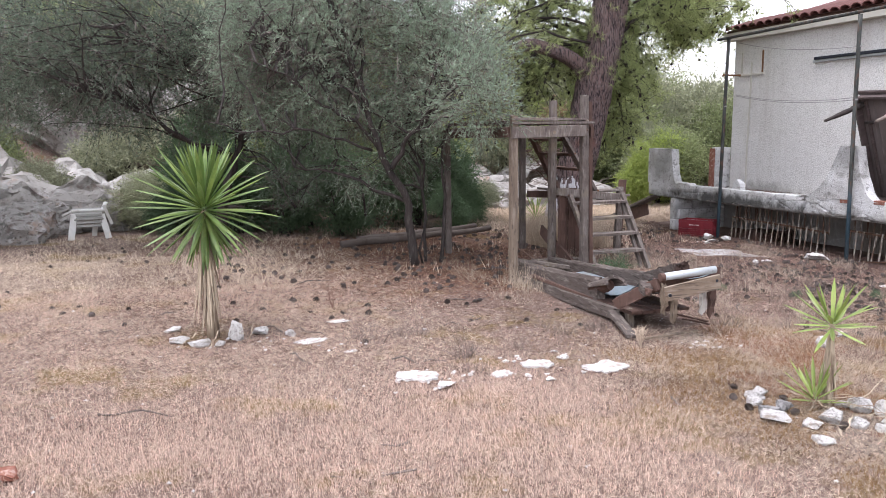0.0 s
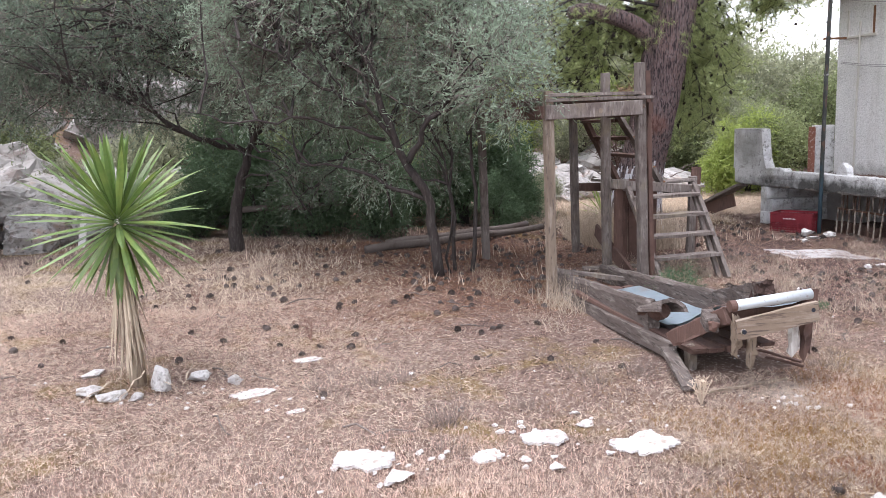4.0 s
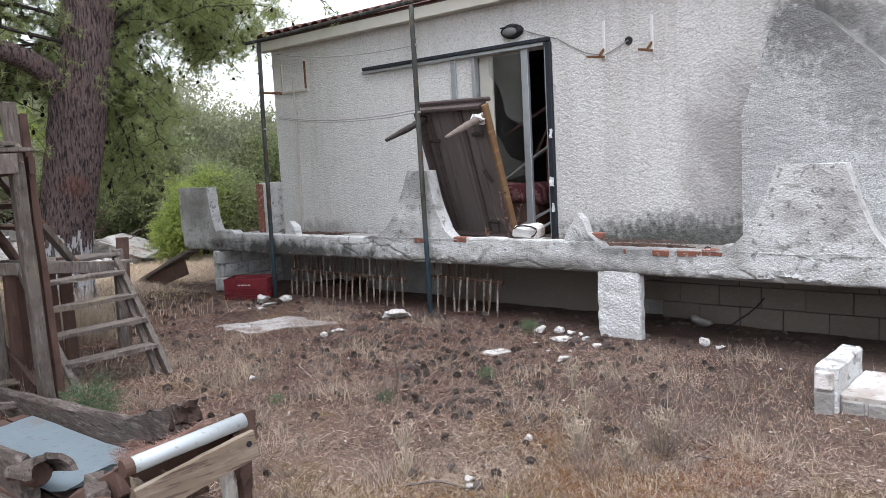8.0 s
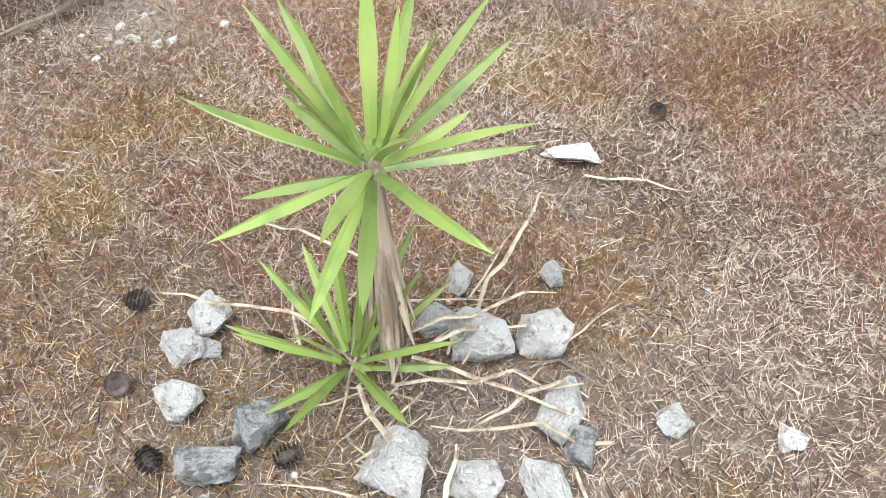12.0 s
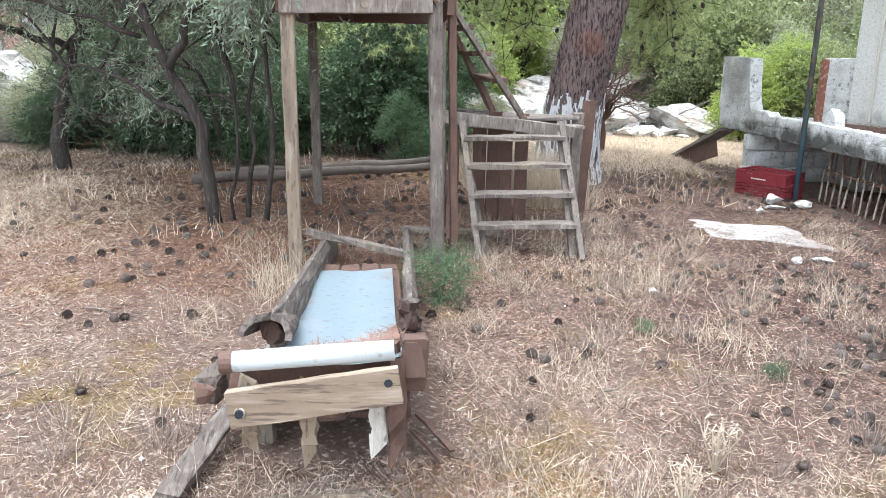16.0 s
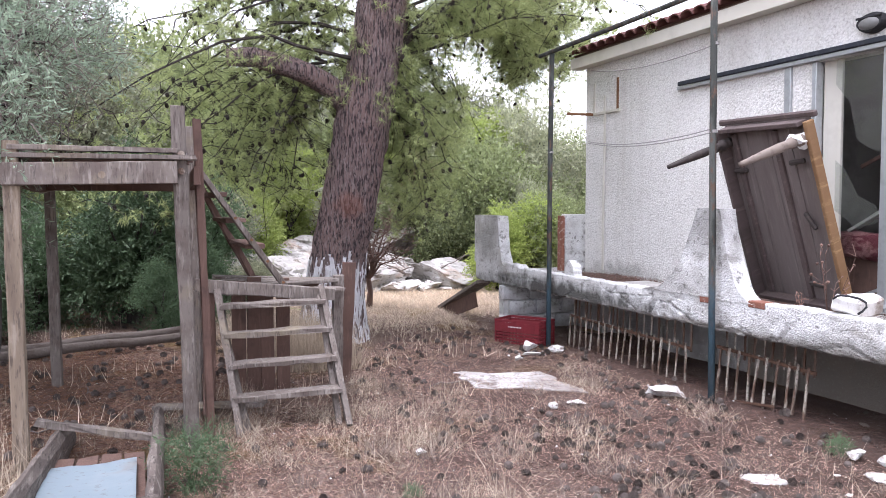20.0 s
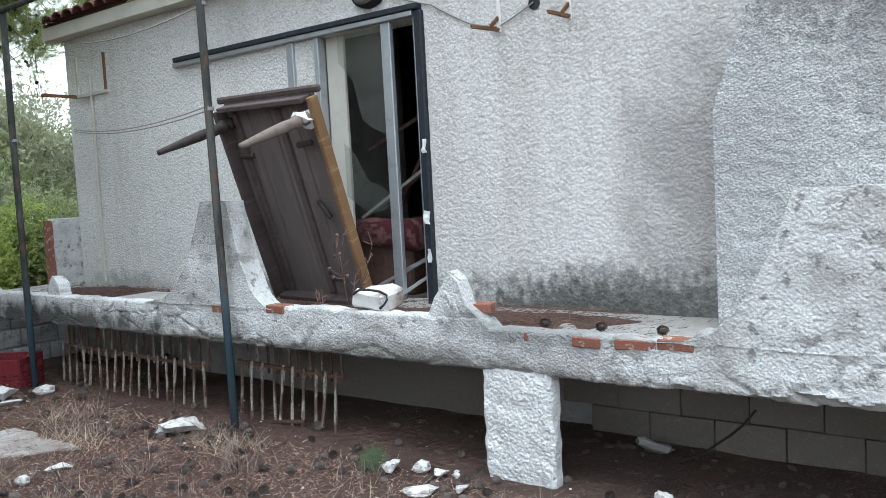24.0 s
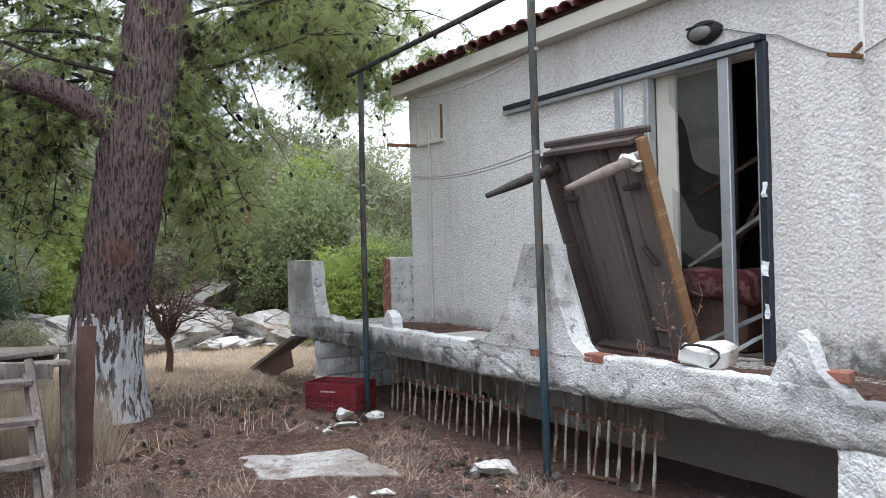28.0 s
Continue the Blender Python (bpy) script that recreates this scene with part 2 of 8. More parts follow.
M_WOOD = mat("weathered_grey_wood", (0.160, 0.136, 0.119), 0.85, [
    (6, 0.46, 0.64, (0.105, 0.082, 0.070), 0.8, 6, I3), (30, 0.52, 0.66, (0.31, 0.28, 0.25), 0.6, 6, (1, 1, 0.2)),
    (2, 0.55, 0.68, (0.24, 0.20, 0.125), 0.5, 3, I3), (70, 0.55, 0.65, (0.06, 0.048, 0.042), 0.7, 4, (1, 1, 0.15))], [(60, 0.008, 6, (1, 1, 0.2))], island=0.28)
M_SLIDEWOOD = mat("dark_rotting_grey_wood", (0.105, 0.085, 0.073), 0.9, [
    (6, 0.46, 0.64, (0.065, 0.05, 0.043), 0.8, 6, (1, 0.2, 1)), (34, 0.52, 0.66, (0.25, 0.225, 0.20), 0.6, 6, (1, 0.15, 1)), (70, 0.54, 0.64, (0.03, 0.024, 0.02), 0.8, 4, (1, 0.12, 1))], [(60, 0.008, 6, (1, 0.2, 1))], island=0.2)
M_WOODPALE = mat("pale_weathered_board", (0.265, 0.21, 0.155), 0.85, [
    (6, 0.47, 0.66, (0.17, 0.12, 0.085), 0.8, 6, (0.12, 1, 1)), (30, 0.5, 0.66, (0.38, 0.33, 0.27), 0.6, 6, (0.1, 1, 1)), (60, 0.54, 0.63, (0.075, 0.055, 0.045), 0.75, 5, (0.08, 1, 1))], [(60, 0.005, 6, (0.3, 1, 0.3))], island=0.15)
M_WHITEWOOD = mat("peeling_white_painted_wood", (0.50, 0.48, 0.44), 0.85, [(9, 0.48, 0.58, (0.22, 0.16, 0.12), 0.8, 6, V3), (40, 0.55, 0.65, (0.10, 0.075, 0.06), 0.7, 5, V3)], [(60, 0.005, 6, V3)])
M_WOODDARK = mat("dark_red_brown_wood", (0.105, 0.062, 0.048), 0.8, [
    (6, 0.5, 0.7, (0.05, 0.03, 0.025), 0.7, 6, I3), (30, 0.55, 0.72, (0.19, 0.12, 0.09), 0.5, 6, V3)], [(60, 0.005, 6, V3)], island=0.25)
M_POST = mat("peeling_blue_painted_pipe", (0.042, 0.045, 0.041), 0.9, [
    (9, 0.5, 0.62, (0.11, 0.115, 0.105), 0.7, 6, (1, 1, 0.25)), (20, 0.53, 0.64, (0.12, 0.07, 0.05), 0.7, 6, (1, 1, 0.4))], [(60, 0.004, 5, I3)], spec=0.15,
    zones=[((9.05, 8.83, 0.25), (1.0, 0.5, 0.95), (0.055, 0.105, 0.14), 0.65, 14), ((9.05, 11.62, 0.25), (1.0, 0.5, 0.85), (0.055, 0.105, 0.14), 0.65, 14)])
M_BARK = mat("pine_bark", (0.205, 0.145, 0.138), 0.95, [
    (3, 0.44, 0.62, (0.235, 0.155, 0.14), 0.8, 6, (1, 1, 0.3)), (44, 0.49, 0.56, (0.040, 0.030, 0.032), 0.95, 6, (1, 1, 0.16)), (60, 0.52, 0.62, (0.32, 0.265, 0.25), 0.65, 5, (1, 1, 0.25))],
    [(44, 0.05, 6, (1, 1, 0.16)), (80, 0.02, 5, (1, 1, 0.5))], zones=[((6.9, 12.4, 1.55), (0.22, 0.4, 0.2), (0.28, 0.12, 0.08), 0.4, 9)])
M_LIME = mat("limewash_on_bark", (0.74, 0.74, 0.76), 0.95, [
    (20, 0.505, 0.54, (0.12, 0.085, 0.078), 0.97, 5, (1, 1, 0.2)), (5, 0.5, 0.7, (0.5, 0.48, 0.47), 0.6, 5, I3)], [(15, 0.12, 6, (1, 1, 0.26))])
M_GLASS = bpy.data.materials.new("dusty_window_glass")
M_GLASS.use_nodes = True
gn, gl = M_GLASS.node_tree.nodes, M_GLASS.node_tree.links
gn.remove(gn["Principled BSDF"])
clear_bsdf, gloss_bsdf, dust_bsdf, mix_a, mix_b = gn.new("ShaderNodeBsdfTransparent"), gn.new("ShaderNodeBsdfGlossy"), gn.new("ShaderNodeBsdfDiffuse"), gn.new("ShaderNodeMixShader"), gn.new("ShaderNodeMixShader")
clear_bsdf.inputs["Color"].default_value = (0.82, 0.85, 0.84, 1)
gloss_bsdf.inputs["Roughness"].default_value = 0.06
dust_bsdf.inputs["Color"].default_value = (0.45, 0.45, 0.43, 1)
mix_a.inputs["Fac"].default_value, mix_b.inputs["Fac"].default_value = 0.10, 0.08
gl.new(clear_bsdf.outputs[0], mix_a.inputs[1])
gl.new(gloss_bsdf.outputs[0], mix_a.inputs[2])
gl.new(mix_a.outputs[0], mix_b.inputs[1])
gl.new(dust_bsdf.outputs[0], mix_b.inputs[2])
gl.new(mix_b.outputs[0], gn["Material Output"].inputs["Surface"])
M_ALU = mat("dull_aluminium", (0.42, 0.44, 0.45), 0.45, [(12, 0.5, 0.7, (0.28, 0.29, 0.29), 0.5, 5, I3)], metal=0.55)
M_DARKFRAME = mat("dark_navy_frame", (0.018, 0.022, 0.030), 0.55, [(20, 0.55, 0.7, (0.06, 0.06, 0.065), 0.6, 5, I3)])
M_CREAM = mat("smooth_cream_plaster", (0.52, 0.50, 0.44), 0.9, [(3, 0.5, 0.7, (0.40, 0.38, 0.33), 0.6, 5, I3)])
# Inner plaster painted dark to stand in for the unlit room's gloom.
M_INNER = mat("gloom_darkened_interior_plaster", (0.15, 0.145, 0.13), 0.95, [(2, 0.45, 0.7, (0.05, 0.05, 0.048), 0.8, 6, I3)])
M_MAROON = mat("maroon_blanket", (0.085, 0.02, 0.026), 0.95, [(5, 0.5, 0.56, (0.28, 0.16, 0.15), 0.6, 3, (3, 0.5, 1)), (16, 0.5, 0.65, (0.07, 0.02, 0.02), 0.6, 4, I3)], [(40, 0.01, 5, I3)])
M_ORANGEWOOD = mat("varnished_orange_wood", (0.33, 0.115, 0.035), 0.5, [(5, 0.5, 0.7, (0.20, 0.065, 0.02), 0.7, 5, V3)])
M_YELLOWWOOD = mat("bare_yellow_wood", (0.20, 0.115, 0.055), 0.75, [
    (5, 0.5, 0.68, (0.16, 0.085, 0.04), 0.8, 6, V3), (25, 0.55, 0.7, (0.45, 0.30, 0.14), 0.5, 5, V3)], [(50, 0.004, 5, V3)])
M_TABLEWOOD = mat("dark_walnut_table_wood", (0.088, 0.066, 0.062), 0.7, [
    (7, 0.5, 0.7, (0.045, 0.03, 0.027), 0.7, 6, V3), (22, 0.55, 0.72, (0.17, 0.13, 0.115), 0.6, 6, V3)], [(50, 0.003, 6, V3)], island=0.15)
M_TABLEBOARD = mat("greyed_table_underside", (0.135, 0.112, 0.105), 0.8, [
    (5, 0.48, 0.68, (0.085, 0.065, 0.058), 0.7, 6, (1, 0.2, 1)), (30, 0.54, 0.7, (0.20, 0.175, 0.16), 0.6, 6, (1, 0.1, 1))], [(50, 0.003, 6, (1, 0.15, 1))], island=0.12)
M_TABLELEG = mat("worn_grey_turned_wood", (0.19, 0.155, 0.13), 0.7, [(14, 0.5, 0.68, (0.09, 0.07, 0.06), 0.7, 5, I3)])
M_CRATE = mat("faded_red_plastic", (0.15, 0.014, 0.02), 0.75, [(8, 0.5, 0.7, (0.11, 0.012, 0.016), 0.6, 5, I3), (30, 0.62, 0.72, (0.4, 0.14, 0.12), 0.5, 4, I3)])
M_PRINT = mat("white_print", (0.75, 0.74, 0.72), 0.6)
M_PLASTIC = mat("grimy_white_plastic", (0.68, 0.68, 0.64), 0.5, [(6, 0.5, 0.7, (0.42, 0.40, 0.34), 0.6, 6, I3)])
M_GREYPLASTIC = mat("grey_stained_plastic", (0.33, 0.33, 0.30), 0.6, [(6, 0.5, 0.7, (0.2, 0.19, 0.16), 0.6, 6, I3)])
M_SHEET = mat("pale_blue_slide_sheet", (0.33, 0.40, 0.44), 0.5, [
    (4, 0.5, 0.7, (0.42, 0.46, 0.48), 0.6, 5, I3), (26, 0.58, 0.68, (0.22, 0.20, 0.18), 0.7, 7, I3), (2, 0.56, 0.68, (0.30, 0.24, 0.19), 0.6, 5, I3)])
M_PIPE = mat("scuffed_silver_pipe", (0.50, 0.55, 0.57), 0.45, [(7, 0.52, 0.68, (0.36, 0.37, 0.36), 0.7, 6, (0.3, 1, 1)), (40, 0.6, 0.7, (0.2, 0.14, 0.1), 0.5, 4, I3)], metal=0.25)
M_RUST = mat("orange_rust", (0.17, 0.085, 0.042), 0.85, [(14, 0.5, 0.68, (0.10, 0.045, 0.025), 0.7, 6, I3)], [(60, 0.003, 5, I3)])
M_RUSTBAR = mat("rusty_grey_iron_bar", (0.38, 0.34, 0.285), 0.85, [(9, 0.44, 0.56, (0.105, 0.058, 0.038), 0.92, 7, (1, 1, 0.5)), (60, 0.52, 0.62, (0.06, 0.038, 0.03), 0.7, 5, I3)], [(60, 0.003, 5, I3)], island=0.3)
M_RUSTDARK = mat("dark_flaking_rust", (0.085, 0.046, 0.030), 0.9, [(14, 0.5, 0.66, (0.16, 0.09, 0.055), 0.7, 6, I3)], [(60, 0.003, 5, I3)])
M_BLACKPLASTIC = mat("black_plastic", (0.022, 0.022, 0.024), 0.8, [(9, 0.5, 0.7, (0.05, 0.05, 0.05), 0.5, 5, I3)])
M_WIRE = mat("grey_cable", (0.28, 0.27, 0.26), 0.7)
M_LEGDARK = mat("black_brown_turned_wood", (0.040, 0.032, 0.029), 0.7, [(20, 0.55, 0.7, (0.09, 0.07, 0.06), 0.6, 5, I3)])
M_RAG = mat("white_rag", (0.72, 0.74, 0.74), 0.9, [(20, 0.55, 0.7, (0.5, 0.5, 0.5), 0.5, 4, I3)])
M_STONE = mat("white_limestone", (0.80, 0.775, 0.74), 0.95, [
    (1.6, 0.47, 0.62, (0.46, 0.42, 0.37), 0.6, 7, I3), (3.5, 0.58, 0.66, (0.24, 0.21, 0.18), 0.7, 9, I3), (1.2, 0.57, 0.68, (0.34, 0.25, 0.165), 0.6, 5, I3), (14, 0.6, 0.68, (0.2, 0.17, 0.14), 0.6, 5, I3)],
    [(5, 0.06, 9, I3)], island=0.15)
M_DARKSTONE = mat("lichened_grey_stone", (0.52, 0.51, 0.50), 0.95, [
    (1.3, 0.46, 0.56, (0.16, 0.155, 0.15), 0.85, 9, I3), (3, 0.54, 0.64, (0.58, 0.57, 0.55), 0.8, 8, I3)], [(5, 0.06, 9, I3)])
M_ROCK = mat("grey_weathered_rock", (0.33, 0.315, 0.29), 0.95, [
    (1.5, 0.47, 0.58, (0.50, 0.49, 0.47), 0.9, 8, I3), (3, 0.54, 0.64, (0.17, 0.14, 0.12), 0.9, 8, I3), (1.0, 0.54, 0.66, (0.36, 0.24, 0.165), 0.75, 6, I3), (9, 0.56, 0.64, (0.10, 0.085, 0.07), 0.7, 7, I3)],
    [(4, 0.05, 9, I3), (20, 0.015, 6, I3)], island=0.15)
M_PLASTERCHIP = mat("white_plaster_chip", (0.68, 0.67, 0.65), 0.9, [(1.8, 0.48, 0.62, (0.36, 0.31, 0.27), 0.8, 7, I3), (4, 0.56, 0.64, (0.27, 0.22, 0.18), 0.8, 8, I3), (16, 0.58, 0.66, (0.2, 0.16, 0.13), 0.6, 5, I3)], [(6, 0.012, 7, I3)], island=0.15)
M_OLIVE = mat("grey_green_olive_leaf", (0.225, 0.285, 0.205), 0.6, island=0.8, thin=0.45, spec=0.2)
# Darker than olive bark is: the crowns' shade is put into its colour.
M_OLIVEBARK = mat("shade_darkened_olive_bark", (0.042, 0.034, 0.030), 0.95, [(9, 0.5, 0.66, (0.022, 0.018, 0.016), 0.8, 6, V3), (40, 0.52, 0.64, (0.10, 0.09, 0.08), 0.6, 5, V3)], [(30, 0.02, 6, V3)])
M_TWIG = mat("dry_grey_twig", (0.15, 0.125, 0.11), 0.95, island=0.3)
M_NEEDLE = mat("pine_needle", (0.42, 0.48, 0.21), 0.6, island=0.6, thin=0.5)
M_CONE = mat("dark_pine_cone", (0.125, 0.102, 0.090), 0.9, [(30, 0.5, 0.65, (0.045, 0.034, 0.028), 0.6, 4, I3)], island=0.35)
M_CONEDARK = mat("blackened_old_cone", (0.035, 0.027, 0.023), 0.95, island=0.5)
M_SHRUB = mat("mid_green_leaf", (0.25, 0.29, 0.135), 0.6, island=0.7, thin=0.45)
M_SHRUBLIGHT = mat("bright_green_leaf", (0.29, 0.35, 0.10), 0.6, island=0.55, thin=0.5)
M_SHRUBDARK = mat("dark_green_leaf", (0.10, 0.155, 0.08), 0.6, island=0.5, thin=0.3)
M_SHRUBGREY = mat("dusty_grey_green_leaf", (0.34, 0.355, 0.235), 0.7, island=0.6, thin=0.45)
M_SHRUBRUST = mat("browned_leaf", (0.27, 0.175, 0.11), 0.8, island=0.4, thin=0.3)
M_YUCCA = mat("yucca_leaf", (0.27, 0.36, 0.09), 0.38, [(5, 0.5, 0.62, (0.36, 0.42, 0.13), 0.8, 3, I3), (9, 0.55, 0.68, (0.12, 0.20, 0.06), 0.6, 3, I3)], island=0.5, spec=0.5, thin=0.2)
M_YUCCADEEP = mat("deep_yucca_leaf", (0.15, 0.235, 0.062), 0.4, [(5, 0.5, 0.62, (0.24, 0.31, 0.085), 0.7, 3, I3), (9, 0.55, 0.68, (0.07, 0.13, 0.05), 0.6, 3, I3)], island=0.55, spec=0.5, thin=0.2)
M_YUCCADRY = mat("dry_yucca_leaf", (0.47, 0.39, 0.285), 0.85, [(30, 0.48, 0.62, (0.17, 0.115, 0.08), 0.8, 4, V3)], island=0.3)
M_STRAW = mat("dry_straw", (0.66, 0.545, 0.42), 0.9, island=0.65, thin=0.1)
M_STRAWPINK = mat("pinkish_dry_grass", (0.74, 0.50, 0.40), 0.9, island=0.65, thin=0.1)
M_STRAWPALE = mat("pale_upright_stubble", (0.80, 0.62, 0.50), 0.9, island=0.5, thin=0.1)
M_STRAWGREY = mat("greyed_dry_stalk", (0.46, 0.38, 0.29), 0.9, island=0.65, thin=0.1)
M_LITTER = mat("fallen_pine_needle", (0.175, 0.105, 0.082), 0.9, island=0.75)
M_LITTERRED = mat("orange_brown_needle", (0.30, 0.155, 0.085), 0.9, island=0.7)
M_LITTERDARK = mat("dark_rotted_needle", (0.075, 0.045, 0.035), 0.95, island=0.7)
M_MOSSBLADE = mat("yellow_brown_moss", (0.27, 0.155, 0.05), 0.95, island=0.6)
M_RUSTMOSS = mat("rust_brown_moss", (0.20, 0.085, 0.035), 0.95, island=0.6)
M_WIRY = mat("withered_grey_stalk", (0.30, 0.235, 0.20), 0.95, island=0.6)
M_WEEDHEAD = mat("pale_seed_head", (0.58, 0.53, 0.43), 0.9, island=0.3)
M_LOG = mat("grey_fallen_log", (0.115, 0.095, 0.082), 0.95, [(7, 0.5, 0.66, (0.08, 0.06, 0.05), 0.8, 6, I3)], [(24, 0.02, 6, I3)])
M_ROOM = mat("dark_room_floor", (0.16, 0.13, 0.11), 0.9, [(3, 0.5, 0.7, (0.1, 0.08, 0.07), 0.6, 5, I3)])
M_STRIPE = mat("striped_cushion", (0.46, 0.42, 0.38), 0.9, [(5, 0.5, 0.55, (0.24, 0.06, 0.05), 0.8, 1, (0.1, 0.1, 9))])
M_SLAB = mat("stained_fallen_slab", (0.47, 0.455, 0.44), 0.95, [(1.4, 0.45, 0.6, (0.25, 0.215, 0.195), 0.85, 8, I3), (3.5, 0.53, 0.63, (0.15, 0.11, 0.09), 0.85, 8, I3), (16, 0.55, 0.65, (0.12, 0.09, 0.075), 0.7, 7, I3)], [(20, 0.02, 7, I3)])
M_TANWOOD = mat("tan_weathered_post", (0.235, 0.185, 0.135), 0.85, [(5, 0.47, 0.64, (0.125, 0.095, 0.072), 0.8, 6, V3), (28, 0.52, 0.66, (0.34, 0.29, 0.235), 0.6, 6, V3), (60, 0.55, 0.65, (0.06, 0.045, 0.038), 0.7, 4, V3)], [(60, 0.006, 6, V3)])
M_LENS = mat("dull_dark_lens", (0.14, 0.14, 0.135), 0.5, [(9, 0.5, 0.7, (0.09, 0.09, 0.085), 0.6, 5, I3)])
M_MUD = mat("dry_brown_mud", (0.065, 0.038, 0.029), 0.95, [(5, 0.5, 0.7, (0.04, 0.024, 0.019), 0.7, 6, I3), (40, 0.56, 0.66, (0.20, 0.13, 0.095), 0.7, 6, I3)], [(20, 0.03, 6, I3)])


# ---- building helpers ----
def smooth(a, b, x):
    u = min(1.0, max(0.0, (x - a) / (b - a)))
    return u * u * (3 - 2 * u)


def ground_z(x, y):
    """The lie of the land: nearly flat, falling a little towards the house, rising to the rocky slope behind."""
    z = 0.05 - 0.017 * max(-4, min(10, x))
    z -= 0.06 * smooth(11, 15, y) * (1 - smooth(0, 5, x))
    far = max(0.0, y - 17.5 - 0.25 * max(0, x - 6))
    z += (0.13 + 0.17 * (1 - smooth(1, 8, x))) * far * smooth(0, 7, far) * (1 - 0.75 * smooth(25, 60, far))
    west = max(0.0, -2.6 - x - 0.2 * max(0.0, 13 - y))
    z += 0.45 * west * smooth(0, 2.5, west) * (1 - 0.8 * smooth(18, 45, west)) * smooth(6, 12, y)
    z += 0.035 * noise.noise((x * 0.9, y * 0.9, 0.3)) + 0.016 * noise.noise((x * 3.1, y * 3.1, 1.7))
    return z


def mesh_of(name, bm):
    me = bpy.data.meshes.new(name)
    bm.to_mesh(me)
    bm.free()
    return me


def part(name, bm, material, parent=None, label="", smooth_shade=False):
    """One mesh object, under a thing or a part where parent is given."""
    me = bm if isinstance(bm, bpy.types.Mesh) else mesh_of(name, bm)
    if not me.materials:
        me.materials.append(material)
    if smooth_shade:
        me.polygons.foreach_set("use_smooth", [True] * len(me.polygons))
    ob = new(name, me)
    if parent:
        ob.parent = parent
    if label:
        ob["label"] = label
    return ob


def thing(name, label, category, place=(0, 0, 0), group="", kind="", turn=0):
    ob = new(name)
    ob.empty_display_size = 0.1
    ob.matrix_world = pose(*place, 0, 0, turn)
    return tagged(ob, label, category, group, kind)


def frame_of(p0, p1, up=(0, 0, 1)):
    """A matrix whose z runs from p0 to p1 and whose y keeps near up."""
    p0, p1 = Vector(p0), Vector(p1)
    z = (p1 - p0).normalized()
    x = Vector(up).cross(z)
    if x.length < 1e-4:
        x = Vector((1, 0, 0)).cross(z)
        if x.length < 1e-4:
            x = Vector((0, 1, 0))
    x.normalize()
    y = z.cross(x)
    m = Matrix((x, y, z)).transposed().to_4x4()
    m.translation = p0
    return m, (p1 - p0).length


def box_bm(size, m=None, bevel=0.004, bm=None):
    bm = bm or bmesh.new()
    new_verts = bmesh.ops.create_cube(bm, size=1.0)["verts"]
    bmesh.ops.scale(bm, vec=size, verts=new_verts)
    if bevel:
        edges = list({e for v in new_verts for e in v.link_edges})
        got = bmesh.ops.bevel(bm, geom=edges, offset=bevel, segments=1, affect="EDGES")
        new_verts = list({v for f in got["faces"] for v in f.verts} | {v for v in new_verts if v.is_valid})
    if m is not None:
        bmesh.ops.transform(bm, matrix=m, verts=new_verts)
    return bm


def span(x0, x1, y0, y1, z0, z1, bevel=0.004, bm=None):
    return box_bm((x1 - x0, y1 - y0, z1 - z0), pose((x0 + x1) / 2, (y0 + y1) / 2, (z0 + z1) / 2), bevel, bm)


def beam(p0, p1, w, h, up=(0, 0, 1), wear=0.004, cuts=7, seed=0, bm=None, split=0.0):
    """A worn timber from p0 to p1: w wide, h along up; its edges chipped, its ends uneven."""
    rnd = random.Random(seed * 7919 + int(abs(p0[0] * 131 + p0[1] * 37 + p1[2] * 91) * 100))
    m, length = frame_of(p0, p1, up)
    bm = bm or bmesh.new()
    rings = []
    c = min(w, h) * 0.10
    prof = [(-w / 2 + c, -h / 2), (w / 2 - c, -h / 2), (w / 2, -h / 2 + c), (w / 2, h / 2 - c), (w / 2 - c, h / 2), (-w / 2 + c, h / 2), (-w / 2, h / 2 - c), (-w / 2, -h / 2 + c)]
    for i in range(cuts + 1):
        u = i / cuts
        ring = []
        for a, b in prof:
            s = 1.0
            zz = length * u
            if i in (0, cuts):
                s = 0.985
                zz += rnd.uniform(-1, 1) * wear * 1.5 + (rnd.uniform(-split, split) if split else 0)
            ring.append(bm.verts.new(m @ Vector((a * s + rnd.gauss(0, wear * 0.5), b * s + rnd.gauss(0, wear * 0.5), zz))))
        rings.append(ring)
    for r0, r1 in zip(rings, rings[1:]):
        for k in range(8):
            bm.faces.new((r0[k], r0[(k + 1) % 8], r1[(k + 1) % 8], r1[k]))
    bm.faces.new(list(reversed(rings[0])))
    bm.faces.new(rings[-1])
    return bm


